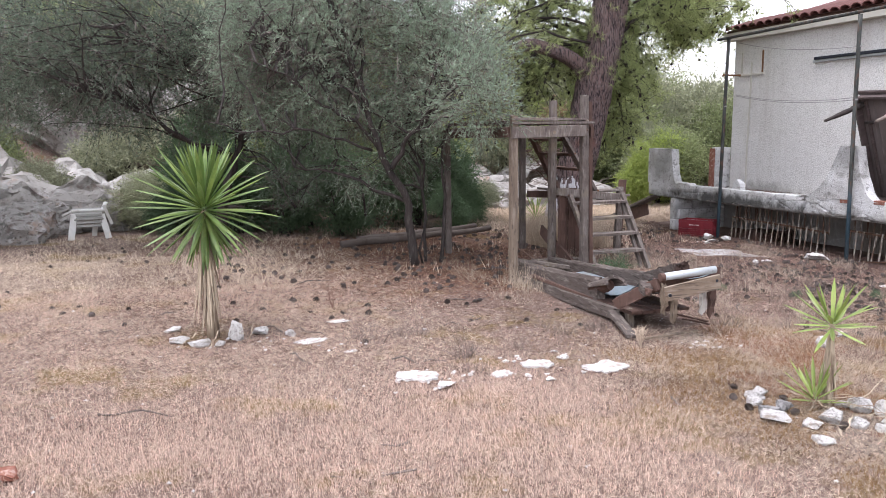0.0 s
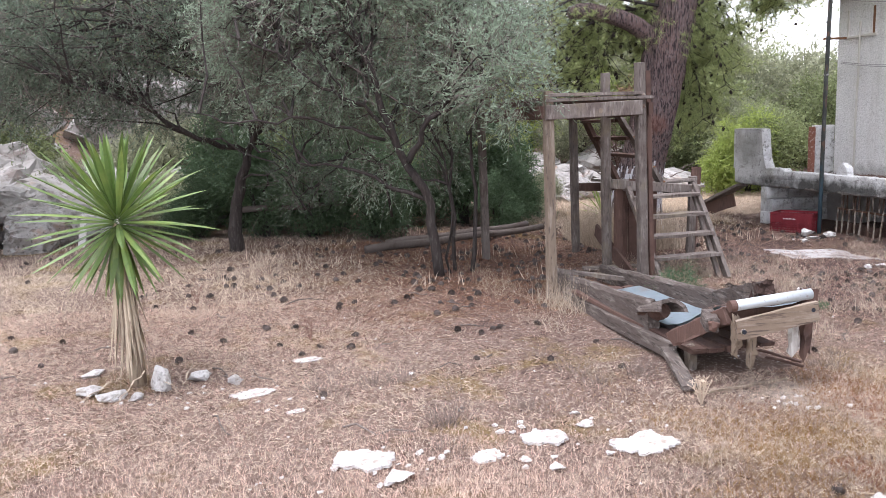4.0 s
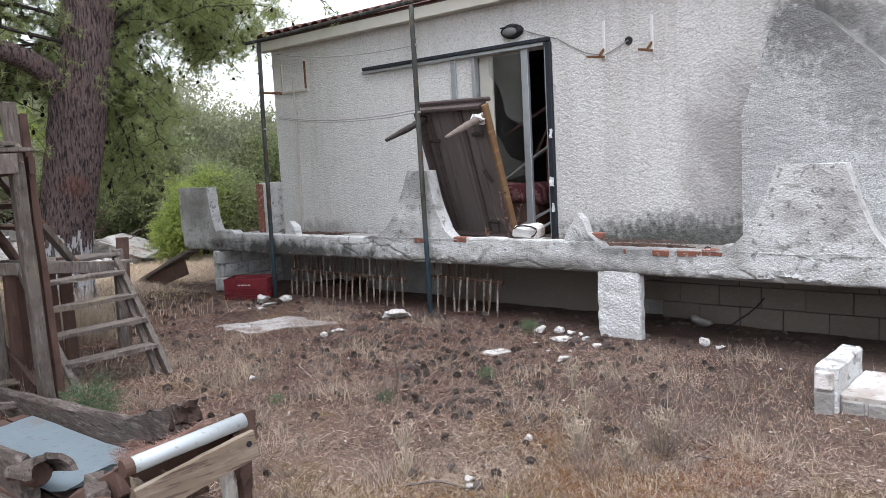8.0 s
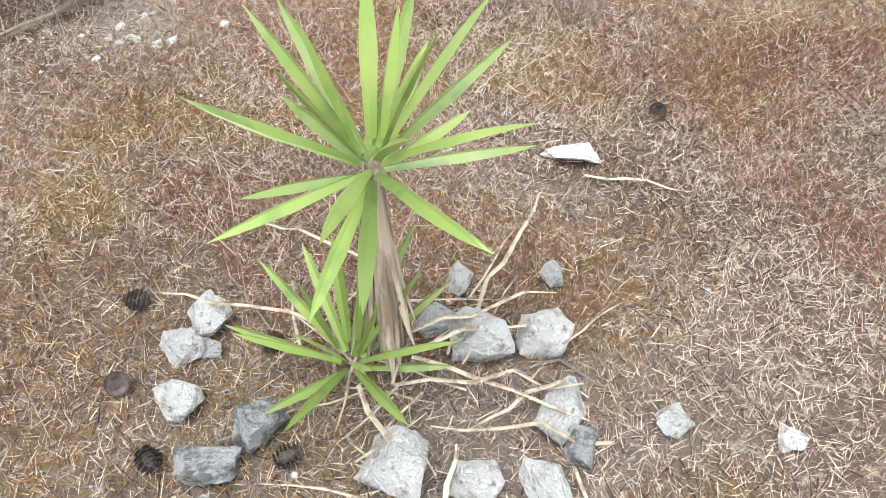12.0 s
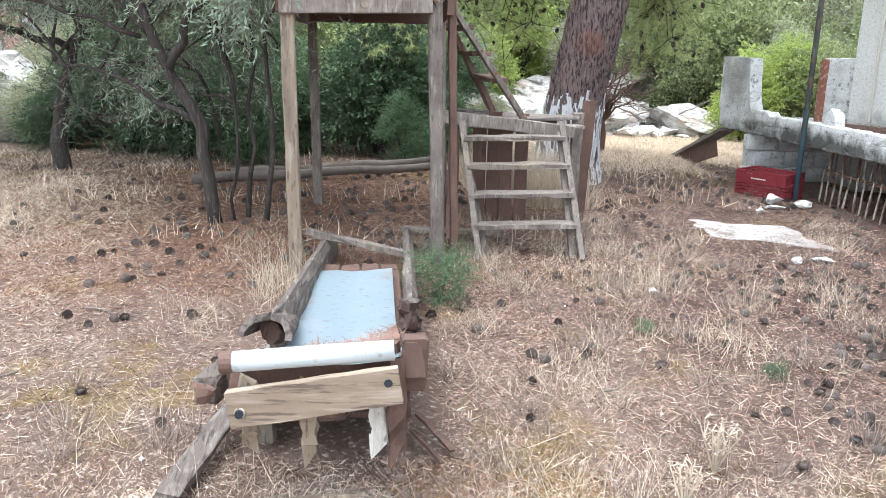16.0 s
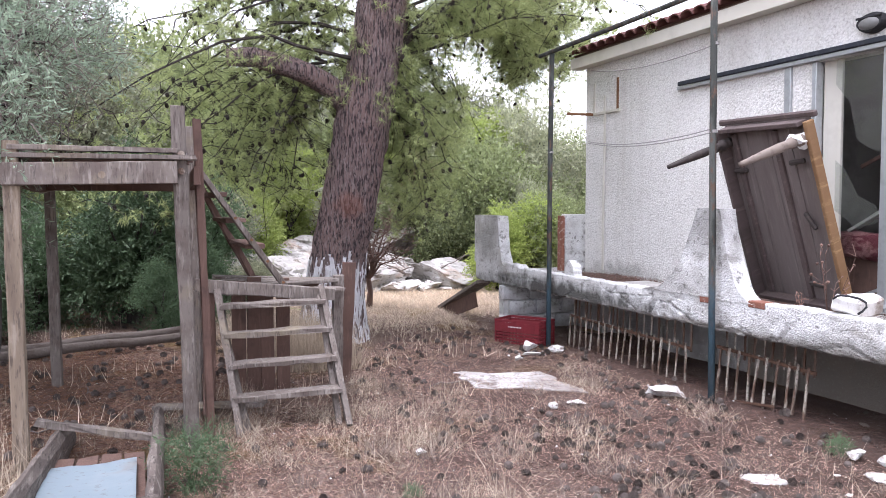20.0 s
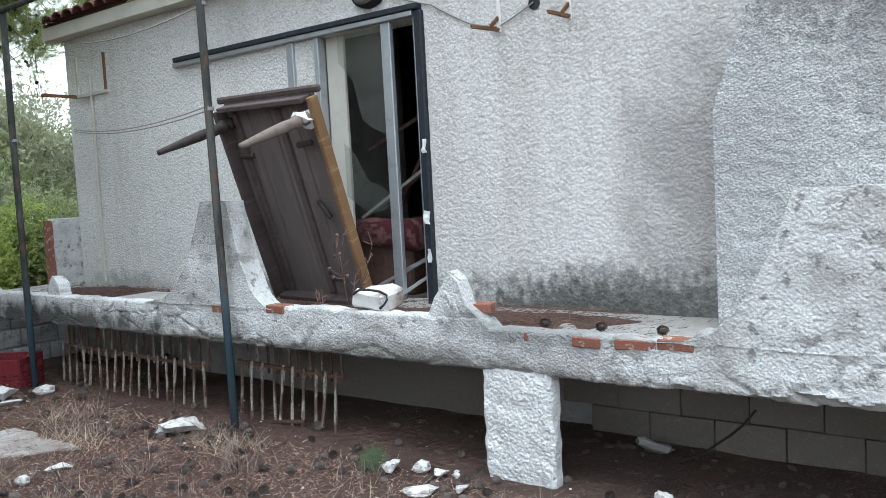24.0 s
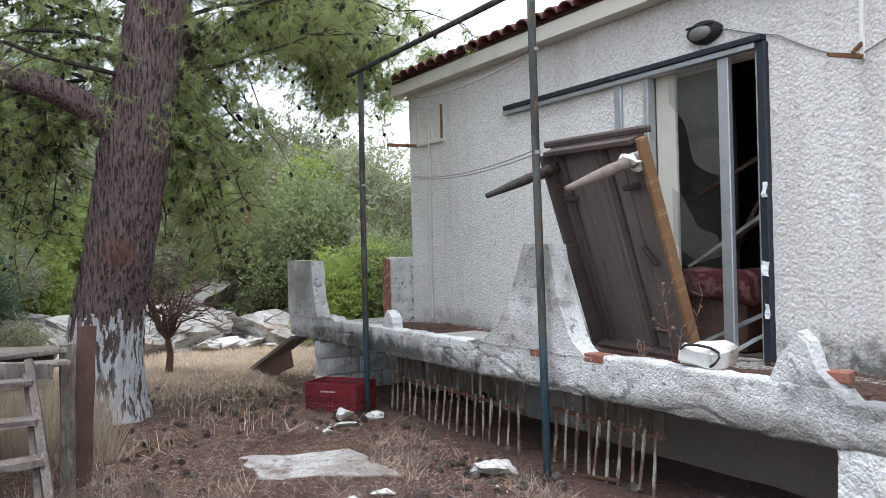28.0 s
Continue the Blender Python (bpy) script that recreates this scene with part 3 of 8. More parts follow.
def tube(points, radii, sides=8, bm=None, lump=0.0, seed=0, flat=1.0):
    """A round bar along points."""
    rnd = random.Random(seed)
    bm = bm or bmesh.new()
    pts = [Vector(p) for p in points]
    rings = []
    for i, p in enumerate(pts):
        d = (pts[min(i + 1, len(pts) - 1)] - pts[max(i - 1, 0)]).normalized()
        side = d.cross(Vector((0.13, 0.21, 0.97)))
        if side.length < 0.05:
            side = d.cross(Vector((1, 0, 0)))
        side.normalize()
        other = d.cross(side)
        r = radii[i] if isinstance(radii, (list, tuple)) else radii
        rings.append([bm.verts.new(p + (side * math.cos(a) + other * math.sin(a) * flat) * r * (1 + rnd.uniform(-lump, lump)))
                      for a in [2 * math.pi * k / sides for k in range(sides)]])
    for r0, r1 in zip(rings, rings[1:]):
        for k in range(sides):
            bm.faces.new((r0[k], r0[(k + 1) % sides], r1[(k + 1) % sides], r1[k]))
    bm.faces.new(list(reversed(rings[0])))
    bm.faces.new(rings[-1])
    return bm


def prism_y(profile, y_of, x0, x1, bm=None):
    """A solid with a flat outline (y, z) given in the plane of the lip, from x0 to x1."""
    bm = bm or bmesh.new()
    a = [bm.verts.new((x0, y, z)) for y, z in profile]
    b = [bm.verts.new((x1, y, z)) for y, z in profile]
    n = len(profile)
    for k in range(n):
        bm.faces.new((a[k], a[(k + 1) % n], b[(k + 1) % n], b[k]))
    bm.faces.new(list(reversed(a)))
    bm.faces.new(b)
    bmesh.ops.recalc_face_normals(bm, faces=bm.faces)
    return bm


def roughen(bm, amount, size=0.08, edge=None):
    """Uneven, hand-plastered or broken surface."""
    edge = edge or size
    for _ in range(4):
        long_edges = [e for e in bm.edges if e.calc_length() > edge * 1.6]
        if not long_edges:
            break
        bmesh.ops.subdivide_edges(bm, edges=long_edges, cuts=1, use_grid_fill=True)
        bmesh.ops.triangulate(bm, faces=[f for f in bm.faces if len(f.verts) > 4])
    for v in bm.verts:
        n = noise.noise_vector(v.co / size * 0.6) * amount + noise.noise_vector(v.co / size * 2.1) * amount * 0.5
        v.co += n
    return bm


def mesh_from(name, verts, faces):
    """A mesh from numpy arrays of points and equal-sized faces."""
    me = bpy.data.meshes.new(name)
    n, k = faces.shape
    me.vertices.add(len(verts))
    me.vertices.foreach_set("co", np.ascontiguousarray(verts, dtype=np.float32).ravel())
    me.loops.add(n * k)
    me.loops.foreach_set("vertex_index", np.ascontiguousarray(faces, dtype=np.int32).ravel())
    me.polygons.add(n)
    me.polygons.foreach_set("loop_start", np.arange(0, n * k, k, dtype=np.int32))
    me.update(calc_edges=True)
    return me


def plaster_grid(rng, n, m, blur):
    """Random lumps of plaster on an n by m grid."""
    a = rng.normal(size=(n, m))
    for _ in range(blur):
        a = (a + np.roll(a, 1, 0) + np.roll(a, -1, 0) + np.roll(a, 1, 1) + np.roll(a, -1, 1)) / 5
    return a / a.std()


def plaster_sheet(name, x, y0, y1, z0, z1, step, depth, seed, shape=None, blur=3):
    """A rough-cast coat on a wall that faces -x, lumpy in itself. shape: keeps the parts (y, z) inside an outline."""
    rng = np.random.default_rng(seed)
    ny, nz = int((y1 - y0) / step) + 1, int((z1 - z0) / step) + 1
    h = plaster_grid(rng, ny, nz, 1) * depth * 0.8 + plaster_grid(rng, ny, nz, blur + 2) * depth * 0.35
    h = np.clip(0.85 * (h + 0.3 * np.roll(h, 1, 0)), -depth * 1.6, depth * 2.4)
    yy, zz = np.meshgrid(np.linspace(y0, y1, ny), np.linspace(z0, z1, nz), indexing="ij")
    h *= np.interp(yy, [9.0, 10.0, 12.0], [1.0, 0.6, 0.42])
    v = np.stack([x - depth * 1.7 - h, yy, zz], -1).reshape(-1, 3)
    i = np.arange(ny * nz).reshape(ny, nz)
    f = np.stack([i[:-1, :-1], i[:-1, 1:], i[1:, 1:], i[1:, :-1]], -1).reshape(-1, 4)
    if shape is not None:
        c = v[f].mean(1)
        f = f[shape(c[:, 1], c[:, 2])]
    return mesh_from(name, v, f)


# ---- ground: one sheet out to the horizon ----
def axis(lo, hi, fine_lo, fine_hi, step):
    out, d, left, right = list(np.arange(fine_lo, fine_hi, step)), step, fine_lo, fine_hi
    while left > lo:
        d *= 1.22
        left -= d
        out = [left] + out
    d = step
    while right < hi:
        out = out + [right]
        d *= 1.22
        right += d
    return out


gx, gy = axis(-400, 400, -5, 12, 0.14), axis(-300, 500, -1, 17, 0.14)
gverts = np.array([(x, y, ground_z(x, y)) for y in gy for x in gx])
nx = len(gx)
gi = np.arange(len(gx) * len(gy)).reshape(len(gy), nx)
gfaces = np.stack([gi[:-1, :-1], gi[:-1, 1:], gi[1:, 1:], gi[1:, :-1]], -1).reshape(-1, 4)
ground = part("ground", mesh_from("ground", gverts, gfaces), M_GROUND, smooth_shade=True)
tagged(ground, "dry reddish-brown ground with pine litter and straw", "ground", kind="structure")


def under(parent):
    """A maker of parts, given in world places, under one thing."""
    inverse = parent.matrix_world.inverted()

    def make(name, bm, material, label="", smooth_shade=False, below=None):
        ob = part(name, bm, material, below or parent, label, smooth_shade)
        if below is None:
            ob.matrix_parent_inverse = inverse
        return ob
    return make


# ---- house ----
WX, LIPX, YC = 10.49, 9.13, 13.16
FLOOR, LIPB, LIPT, EAVE = 0.62, 0.50, 0.79, 3.43
DY0, DY1, DTOP = 8.11, 9.20, 2.86
house = thing("house", "single-storey abandoned house with rough whitewashed walls and tiled roof", "house", (WX, 8, 0), kind="structure")
hpart = under(house)

wall = bmesh.new()
span(WX, WX + 0.22, DY1, YC, -0.3, EAVE, 0, wall)
span(WX, WX + 0.22, -4.0, DY0, -0.3, EAVE, 0, wall)
span(WX, WX + 0.22, DY0, DY1, DTOP, EAVE, 0, wall)
span(WX, WX + 0.22, DY0, DY1, -0.3, FLOOR, 0, wall)
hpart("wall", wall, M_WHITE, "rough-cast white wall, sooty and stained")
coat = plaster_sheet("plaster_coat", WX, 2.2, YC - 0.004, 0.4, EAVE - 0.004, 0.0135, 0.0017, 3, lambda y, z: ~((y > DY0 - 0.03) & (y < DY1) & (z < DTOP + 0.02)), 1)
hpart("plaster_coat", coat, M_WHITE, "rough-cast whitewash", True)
hpart("end_wall", span(WX + 0.22, WX + 8, YC - 0.22, YC, -0.3, EAVE, 0), M_WHITE)
hpart("end_wall", span(WX + 0.22, WX + 8, -4.0, -3.78, -0.3, EAVE, 0), M_WHITE)
hpart("back_wall", span(WX + 7.78, WX + 8, -3.78, YC - 0.22, -0.3, EAVE, 0), M_WHITE)
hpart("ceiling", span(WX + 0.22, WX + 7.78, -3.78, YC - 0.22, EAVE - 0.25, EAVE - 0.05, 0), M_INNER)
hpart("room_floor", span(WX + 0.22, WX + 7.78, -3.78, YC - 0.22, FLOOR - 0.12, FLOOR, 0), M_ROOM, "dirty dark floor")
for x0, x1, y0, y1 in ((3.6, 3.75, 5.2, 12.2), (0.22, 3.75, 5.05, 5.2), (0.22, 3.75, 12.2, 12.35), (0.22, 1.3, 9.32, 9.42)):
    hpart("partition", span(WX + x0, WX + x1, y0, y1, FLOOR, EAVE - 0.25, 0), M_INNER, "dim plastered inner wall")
# fascia with a shadow gap, roof deck, and two courses of half-round tiles along the edge
hpart("fascia", roughen(span(WX - 0.16, WX, -4.2, YC + 0.16, EAVE, EAVE + 0.14, 0), 0.003, 0.3, 0.5), M_CREAM, "off-white wooden fascia board")
hpart("roof_deck", span(WX - 0.12, WX + 8.2, -4.15, YC + 0.12, EAVE + 0.14, EAVE + 0.18, 0), M_WOODDARK)
deck = bmesh.new()
for v in ((WX - 0.16, -4.2, EAVE + 0.18), (WX + 4, -4.2, EAVE + 1.3), (WX + 4, YC + 0.16, EAVE + 1.3), (WX - 0.16, YC + 0.16, EAVE + 0.18),
          (WX + 8.2, -4.2, EAVE + 0.18), (WX + 8.2, YC + 0.16, EAVE + 0.18)):
    deck.verts.new(v)
deck.verts.ensure_lookup_table()
dv = deck.verts
for ids in ((0, 1, 2, 3), (1, 4, 5, 2), (0, 4, 1), (3, 2, 5), (0, 3, 5, 4)):
    deck.faces.new([dv[i] for i in ids])
bmesh.ops.recalc_face_normals(deck, faces=deck.faces)
roof = hpart("roof", deck, M_TILE, "red tiled roof")
tile_bm = bmesh.new()
rows_t = []
for i in range(2):
    outer = [tile_bm.verts.new((i * 0.42, 0.105 * (1 - 0.12 * i) * math.cos(a), 0.075 * math.sin(a))) for a in [math.pi * k / 6 for k in range(7)]]
    inner = [tile_bm.verts.new((i * 0.42, 0.088 * (1 - 0.12 * i) * math.cos(a), 0.060 * math.sin(a))) for a in [math.pi * k / 6 for k in range(7)]]
    rows_t.append((outer, inner))
for k in range(6):
    for (o0, i0), (o1, i1) in ((rows_t[0], rows_t[1]),):
        tile_bm.faces.new((o0[k], o0[k + 1], o1[k + 1], o1[k]))
        tile_bm.faces.new((i0[k + 1], i0[k], i1[k], i1[k + 1]))
        tile_bm.faces.new((o0[k + 1], o0[k], i0[k], i0[k + 1]))
tile_me = mesh_of("roof_tile", tile_bm)
tile_me.materials.append(M_TILE)

# ---- terrace ----
terrace = thing("terrace", "raised concrete terrace with a broken whitewashed parapet on piers", "terrace", (LIPX, 8, 0), kind="structure")
tpart = under(terrace)
tpart("slab", roughen(span(LIPX + 0.16, WX, -4, 13.9, 0.47, FLOOR, 0), 0.006, 0.3, 0.4), M_SLABEDGE)
rag_rnd = random.Random(5)
lip = bmesh.new()
ys = [-4 + 0.05 * i for i in range(359)]
tops, bots, sect = {}, {}, []
for y in ys:
    low = 0.05 if 5.6 < y < 6.75 else (0.03 if 9.8 < y < 12.6 else 0)
    top = LIPT - low + 0.012 * noise.noise((y * 2.3, 1, 0)) + 0.016 * noise.noise((y * 9, 4, 0)) + 0.008 * noise.noise((y * 27, 4, 0))
    bot = LIPB + 0.008 * noise.noise((y * 3.1, 7, 0)) + 0.016 * max(-0.3, noise.noise((y * 8, 9, 0))) + 0.008 * noise.noise((y * 25, 9, 0))
    tops[round(y, 3)], bots[round(y, 3)] = top, bot
    sect.append([lip.verts.new(p) for p in ((LIPX + 0.05, y, bot + 0.004), (LIPX + 0.05, y, (top + bot) / 2), (LIPX + 0.05, y, top - 0.014), (LIPX + 0.06, y, top - 0.006),
                 (LIPX + 0.145, y, top - 0.006), (LIPX + 0.16, y, top - 0.02), (LIPX + 0.16, y, bot + 0.02), (LIPX + 0.07, y, bot))])
for a, b in zip(sect, sect[1:]):
    for k in range(8):
        lip.faces.new((a[k], a[(k + 1) % 8], b[(k + 1) % 8], b[k]))
lip.faces.new(sect[0])
lip.faces.new(list(reversed(sect[-1])))
bmesh.ops.recalc_face_normals(lip, faces=lip.faces)
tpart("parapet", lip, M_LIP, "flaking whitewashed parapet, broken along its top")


def lip_depth(y, z, low, high):
    """How far the parapet's face lies back at (y, z), and whether its whitewash has fallen off there."""
    wy, wz = y + 0.05 * noise.noise((y * 5, z * 9, 3)), z + 0.03 * noise.noise((y * 6, z * 8, 13))
    d = 0.010 + 0.006 * noise.noise((y * 3, z * 3, 5)) + 0.004 * noise.noise((y * 22, z * 34, 1)) + 0.003 * noise.noise((y * 55, z * 70, 2))
    near = noise.voronoi((wy * 2.2, wz * 6.0, 0.3))[0]
    gap = near[1] - near[0]
    broken = smooth(0.0, 0.22, noise.noise((y * 0.8, z * 2.2, 21)) + 0.35 * (1 - (z - low) / (high - low)))
    d += 0.020 * (1 - smooth(0.02, 0.06, gap)) * broken
    fall = noise.noise((wy * 1.9, wz * 5.5, 41)) + 0.5 * noise.noise((wy * 7, wz * 13, 42)) + 0.70 * max(0.0, 1 - (z - low) / 0.06) - 0.78
    d += 0.016 * smooth(0.0, 0.06, fall)
    return d, fall > 0.03


face_v, face_f, bare_f = [], [], []
FY = [2.2 + 0.0125 * i for i in range(int((13.9 - 2.2) / 0.0125) + 1)]
NZ = 22
ty = sorted(tops)
for y in FY:
    low = float(np.interp(y, ty, [bots[k] for k in ty])) + 0.006 * noise.noise((y * 31, 2, 2)) - 0.010 * max(0.0, noise.noise((y * 6, 8, 8)))
    high = float(np.interp(y, ty, [tops[k] for k in ty])) + 0.004 * noise.noise((y * 40, 2, 9))
    face_v.append((LIPX + 0.07, y, low + 0.006))
    for k in range(NZ):
        z = low + (high - low) * k / (NZ - 1)
        d, bare_here = lip_depth(y, z, low, high)
        if k in (0, NZ - 1):
            d += 0.010
        face_v.append((LIPX - 0.006 + d, y, z))
        bare_f.append(bare_here)
    face_v.append((LIPX + 0.08, y, high - 0.002))
cols, shed_f = NZ + 2, []
for i in range(len(FY) - 1):
    for k in range(cols - 1):
        quad = (i * cols + k, (i + 1) * cols + k, (i + 1) * cols + k + 1, i * cols + k + 1)
        (shed_f if 0 < k < NZ - 1 and bare_f[i * NZ + k - 1] and bare_f[(i + 1) * NZ + k - 1] else face_f).append(quad)
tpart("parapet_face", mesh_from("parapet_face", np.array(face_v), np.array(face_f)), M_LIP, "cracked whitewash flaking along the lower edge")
tpart("bare_patch", mesh_from("bare_patch", np.array(face_v), np.array(shed_f)), M_SLABEDGE, "bare grey concrete where the whitewash has fallen")


def curve_profile(y_top0, y_top1, y_base0, y_base1, z_top, z_base, n=9):
    """A swept-up pier outline: flat top, flanks that flare to the parapet."""
    left = [(y_base0 + (y_top0 - y_base0) * (i / n) ** 0.72, z_base + (z_top - z_base) * (i / n) ** 2.0) for i in range(n + 1)]
    right = [(y_base1 + (y_top1 - y_base1) * (i / n) ** 0.72, z_base + (z_top - z_base) * (i / n) ** 2.0) for i in range(n, -1, -1)]
    return left + right


for prof, shift in ((curve_profile(9.13, 8.84, 9.92, 8.40, 1.52, LIPT - 0.03), 0), (curve_profile(5.12, 4.62, 5.75, 4.12, 1.44, LIPT - 0.06), 0.004),
                    (curve_profile(13.9, 13.14, 13.9, 12.92, 1.41, LIPT - 0.04), 0)):
    tpart("parapet_pier", roughen(prism_y(prof, 0, LIPX - 0.006 + shift, LIPX + 0.15), 0.010, 0.10, 0.12), M_LIP, "flared whitewashed parapet pier")
for prof in ([(7.16, 0.74), (7.08, 0.90), (7.03, 0.95), (6.97, 1.05), (6.91, 1.0), (6.86, 0.87), (6.72, 0.74)],
             [(11.42, 0.76), (11.38, 0.85), (11.30, 0.93), (11.22, 0.86), (11.2, 0.76)]):
    tpart("broken_stub", roughen(prism_y(prof, 0, LIPX + 0.01, LIPX + 0.12), 0.010, 0.06, 0.07), M_LIP, "jagged white stub of broken parapet")
for y in (6.56, 4.0):
    pier = tpart("pier", roughen(span(LIPX + 0.012, LIPX + 0.12, y - 0.22, y + 0.215, -0.3, 0.52, 0.02), 0.014, 0.05, 0.04), M_PIER, "rough whitewashed pier")
    tpart("pier_core", roughen(span(LIPX + 0.122, LIPX + 0.2, y - 0.205, y + 0.2, -0.3, 0.505, 0.01), 0.014, 0.06, 0.05), M_SLABEDGE, "bare brown masonry behind the whitewash", below=pier).matrix_parent_inverse = terrace.matrix_world.inverted()
# bare bricks where the plaster has fallen off
brick_bm = span(-0.055, 0.055, -0.10, 0.10, -0.03, 0.03, 0.006)
brick_me = mesh_of("brick", roughen(brick_bm, 0.003, 0.05, 0.1))
brick_me.materials.append(M_BRICK)
for x, y, z, turn, sx in ((LIPX + 0.05, 8.42, 0.765, 0, 0.85), (LIPX + 0.06, 6.42, 0.706, 4, 0.7), (LIPX + 0.05, 6.12, 0.700, -3, 0.8), (LIPX + 0.055, 5.86, 0.703, 2, 1.1), (LIPX + 0.055, 5.66, 0.717, 0, 0.9),
                         (LIPX + 0.05, 9.0, 0.742, 0, 0.8), (LIPX + 0.13, 6.84, 0.83, 20, 0.8), (LIPX + 0.05, 4.1, 0.76, 0, 1.2), (LIPX + 0.05, 3.86, 0.755, 0, 1.2)):
    ob = part("brick", brick_me, M_BRICK, terrace)
    ob.matrix_parent_inverse = terrace.matrix_world.inverted()
    ob.matrix_basis = pose(x, y, z, 0, 0, turn) @ Matrix.Diagonal((1, sx, 0.9, 1))
tpart("end_parapet", roughen(span(10.26, 10.62, 13.32, 13.44, FLOOR - 0.02, 1.42, 0.01), 0.006, 0.1, 0.12), M_LIP, "short whitewashed parapet end")
tpart("brick_end", roughen(span(10.20, 10.258, 13.325, 13.435, FLOOR - 0.02, 1.40, 0.006), 0.004, 0.06, 0.1), M_BRICK, "bare brick end of the parapet")
tpart("mud_bed", roughen(span(LIPX + 0.2, WX - 0.25, 6.25, 8.4, FLOOR - 0.05, FLOOR + 0.012, 0.01), 0.03, 0.25, 0.15), M_MUD, "brown dried mud and needles on the terrace")
tpart("mud_bed", roughen(span(LIPX + 0.2, WX - 0.15, 8.5, 9.6, FLOOR - 0.05, FLOOR + 0.02, 0.01), 0.035, 0.25, 0.15), M_MUD, "brown dried mud on the terrace")
tpart("mud_bed", roughen(span(LIPX + 0.35, WX - 0.1, 10.6, 12.9, FLOOR - 0.05, FLOOR + 0.014, 0.01), 0.035, 0.25, 0.15), M_MUD, "brown dried mud on the terrace")
tpart("floor_tile", span(LIPX + 0.3, LIPX + 0.75, 10.1, 10.9, FLOOR + 0.06, FLOOR + 0.09, 0.006), M_SLABEDGE, "loose pale floor slab")

# chimney against the wall
chimney = thing("outdoor_chimney", "large rough whitewashed fireplace chimney against the wall", "chimney", (10.2, 5, FLOOR), kind="structure")
cpart = under(chimney)
prof = [(5.73, FLOOR), (5.72, 1.90), (5.52, 2.45), (5.43, 2.72), (5.38, 2.80), (5.18, 2.80), (5.06, 2.70), (4.72, 2.36), (4.42, 2.06), (4.38, FLOOR)]
cpart("hood", roughen(prism_y(prof, 0, 10.085, WX + 0.01), 0.006, 0.07, 0.08), M_WHITE, "sloping whitewashed hood")
def in_hood(y, z):
    """Inside the hood's outline: between its left and its right flank."""
    left = np.interp(z, [FLOOR, 1.90, 2.45, 2.72, 2.80], [5.73, 5.72, 5.52, 5.43, 5.38])
    right = np.interp(z, [FLOOR, 2.06, 2.36, 2.70, 2.80], [4.38, 4.42, 4.72, 5.06, 5.18])
    return (y < left + 0.012) & (y > right - 0.012)


cpart("plaster_coat", plaster_sheet("plaster_coat", 10.072, 4.36, 5.75, FLOOR, 2.81, 0.0145, 0.0030, 9, in_hood, 1), M_HOOD, "rough-cast whitewash, sooty at its top", True)
cpart("flue", roughen(span(10.16, WX + 0.01, 5.12, 5.42, 2.6, 3.43, 0.01), 0.008, 0.12, 0.13), M_WHITE)
cpart("side_strip", span(10.2, WX, 4.28, 4.38, FLOOR, 2.0, 0.01), M_SLABEDGE, "sooty bare strip beside the hood")

# door: track, jambs, leaf, glass
door = thing("door_1", "broken aluminium sliding door in a dark frame, half open", "door", (WX, 8.6, FLOOR), kind="structure")
dpart = under(door)
dpart("track", span(WX - 0.075, WX, 8.05, 11.09, 2.905, 2.95, 0.006), M_DARKFRAME, "black upper track")
dpart("track", span(WX - 0.06, WX, 8.115, 11.12, 2.862, 2.902, 0.004), M_ALU, "aluminium lower track")
dpart("jamb", span(WX - 0.05, WX + 0.1, 8.035, 8.105, FLOOR, 2.90, 0.008), M_DARKFRAME, "dark navy door jamb")
dpart("jamb", span(WX - 0.02, WX + 0.1, 8.108, 8.135, FLOOR, 2.86, 0.004), M_ALU)
dpart("stile", span(WX - 0.03, WX + 0.02, 8.36, 8.455, FLOOR + 0.02, 2.86, 0.006), M_ALU, "aluminium stile of the sliding leaf")
dpart("jamb", span(WX - 0.03, WX + 0.06, 9.15, 9.20, FLOOR, 2.86, 0.004), M_ALU)
dpart("stile", span(WX - 0.035, WX - 0.002, 9.45, 9.53, FLOOR + 0.2, 2.86, 0.004), M_ALU)
dpart("cream_panel", span(WX + 0.07, WX + 0.10, 8.95, 9.15, FLOOR, 2.86, 0.003), M_CREAM, "smooth cream panel")
glass = bmesh.new()
pts = [(8.455, 2.84), (8.95, 2.84), (8.95, 2.62), (8.80, 2.45), (8.72, 2.12), (8.62, 2.05), (8.455, 1.98)]
for x in (WX - 0.002,):
    glass.faces.new([glass.verts.new((x, y, z)) for y, z in pts])
pane = dpart("pane", glass, M_GLASS, "dusty broken glass")
pane.visible_shadow = False
shard = bmesh.new()
pts = [(8.95, 1.5), (8.95, 1.95), (8.84, 1.86), (8.70, 1.62), (8.52, 1.55), (8.47, 1.40), (8.7, 1.34)]
for x in (WX + 0.012,):
    shard.faces.new([shard.verts.new((x, y, z)) for y, z in pts])
dpart("glass_shard", shard, M_GLASS, "curved remaining glass shard").visible_shadow = False
for z, w in ((1.86, 0.03), (1.30, 0.05), (1.0, 0.035)):
    dpart("torn_tape", roughen(span(WX - 0.062, WX - 0.052, 8.04, 8.04 + w, z - 0.05, z + 0.05, 0.0), 0.012, 0.03, 0.03), M_RAG, "torn white tape")
for i, (y0, z0, y1, z1, x0, x1) in enumerate(((8.75, 0.72, 8.16, 1.02, WX + 0.1, WX + 0.25), (8.42, 0.66, 8.14, 0.86, WX - 0.05, WX + 0.12))):
    s = part("aluminium_slat", beam((x0, y0, z0), (x1, y1, z1), 0.09, 0.025, seed=i), M_ALU)
    tagged(s, "fallen aluminium slat lying across the doorway", "slat", "fallen slats")

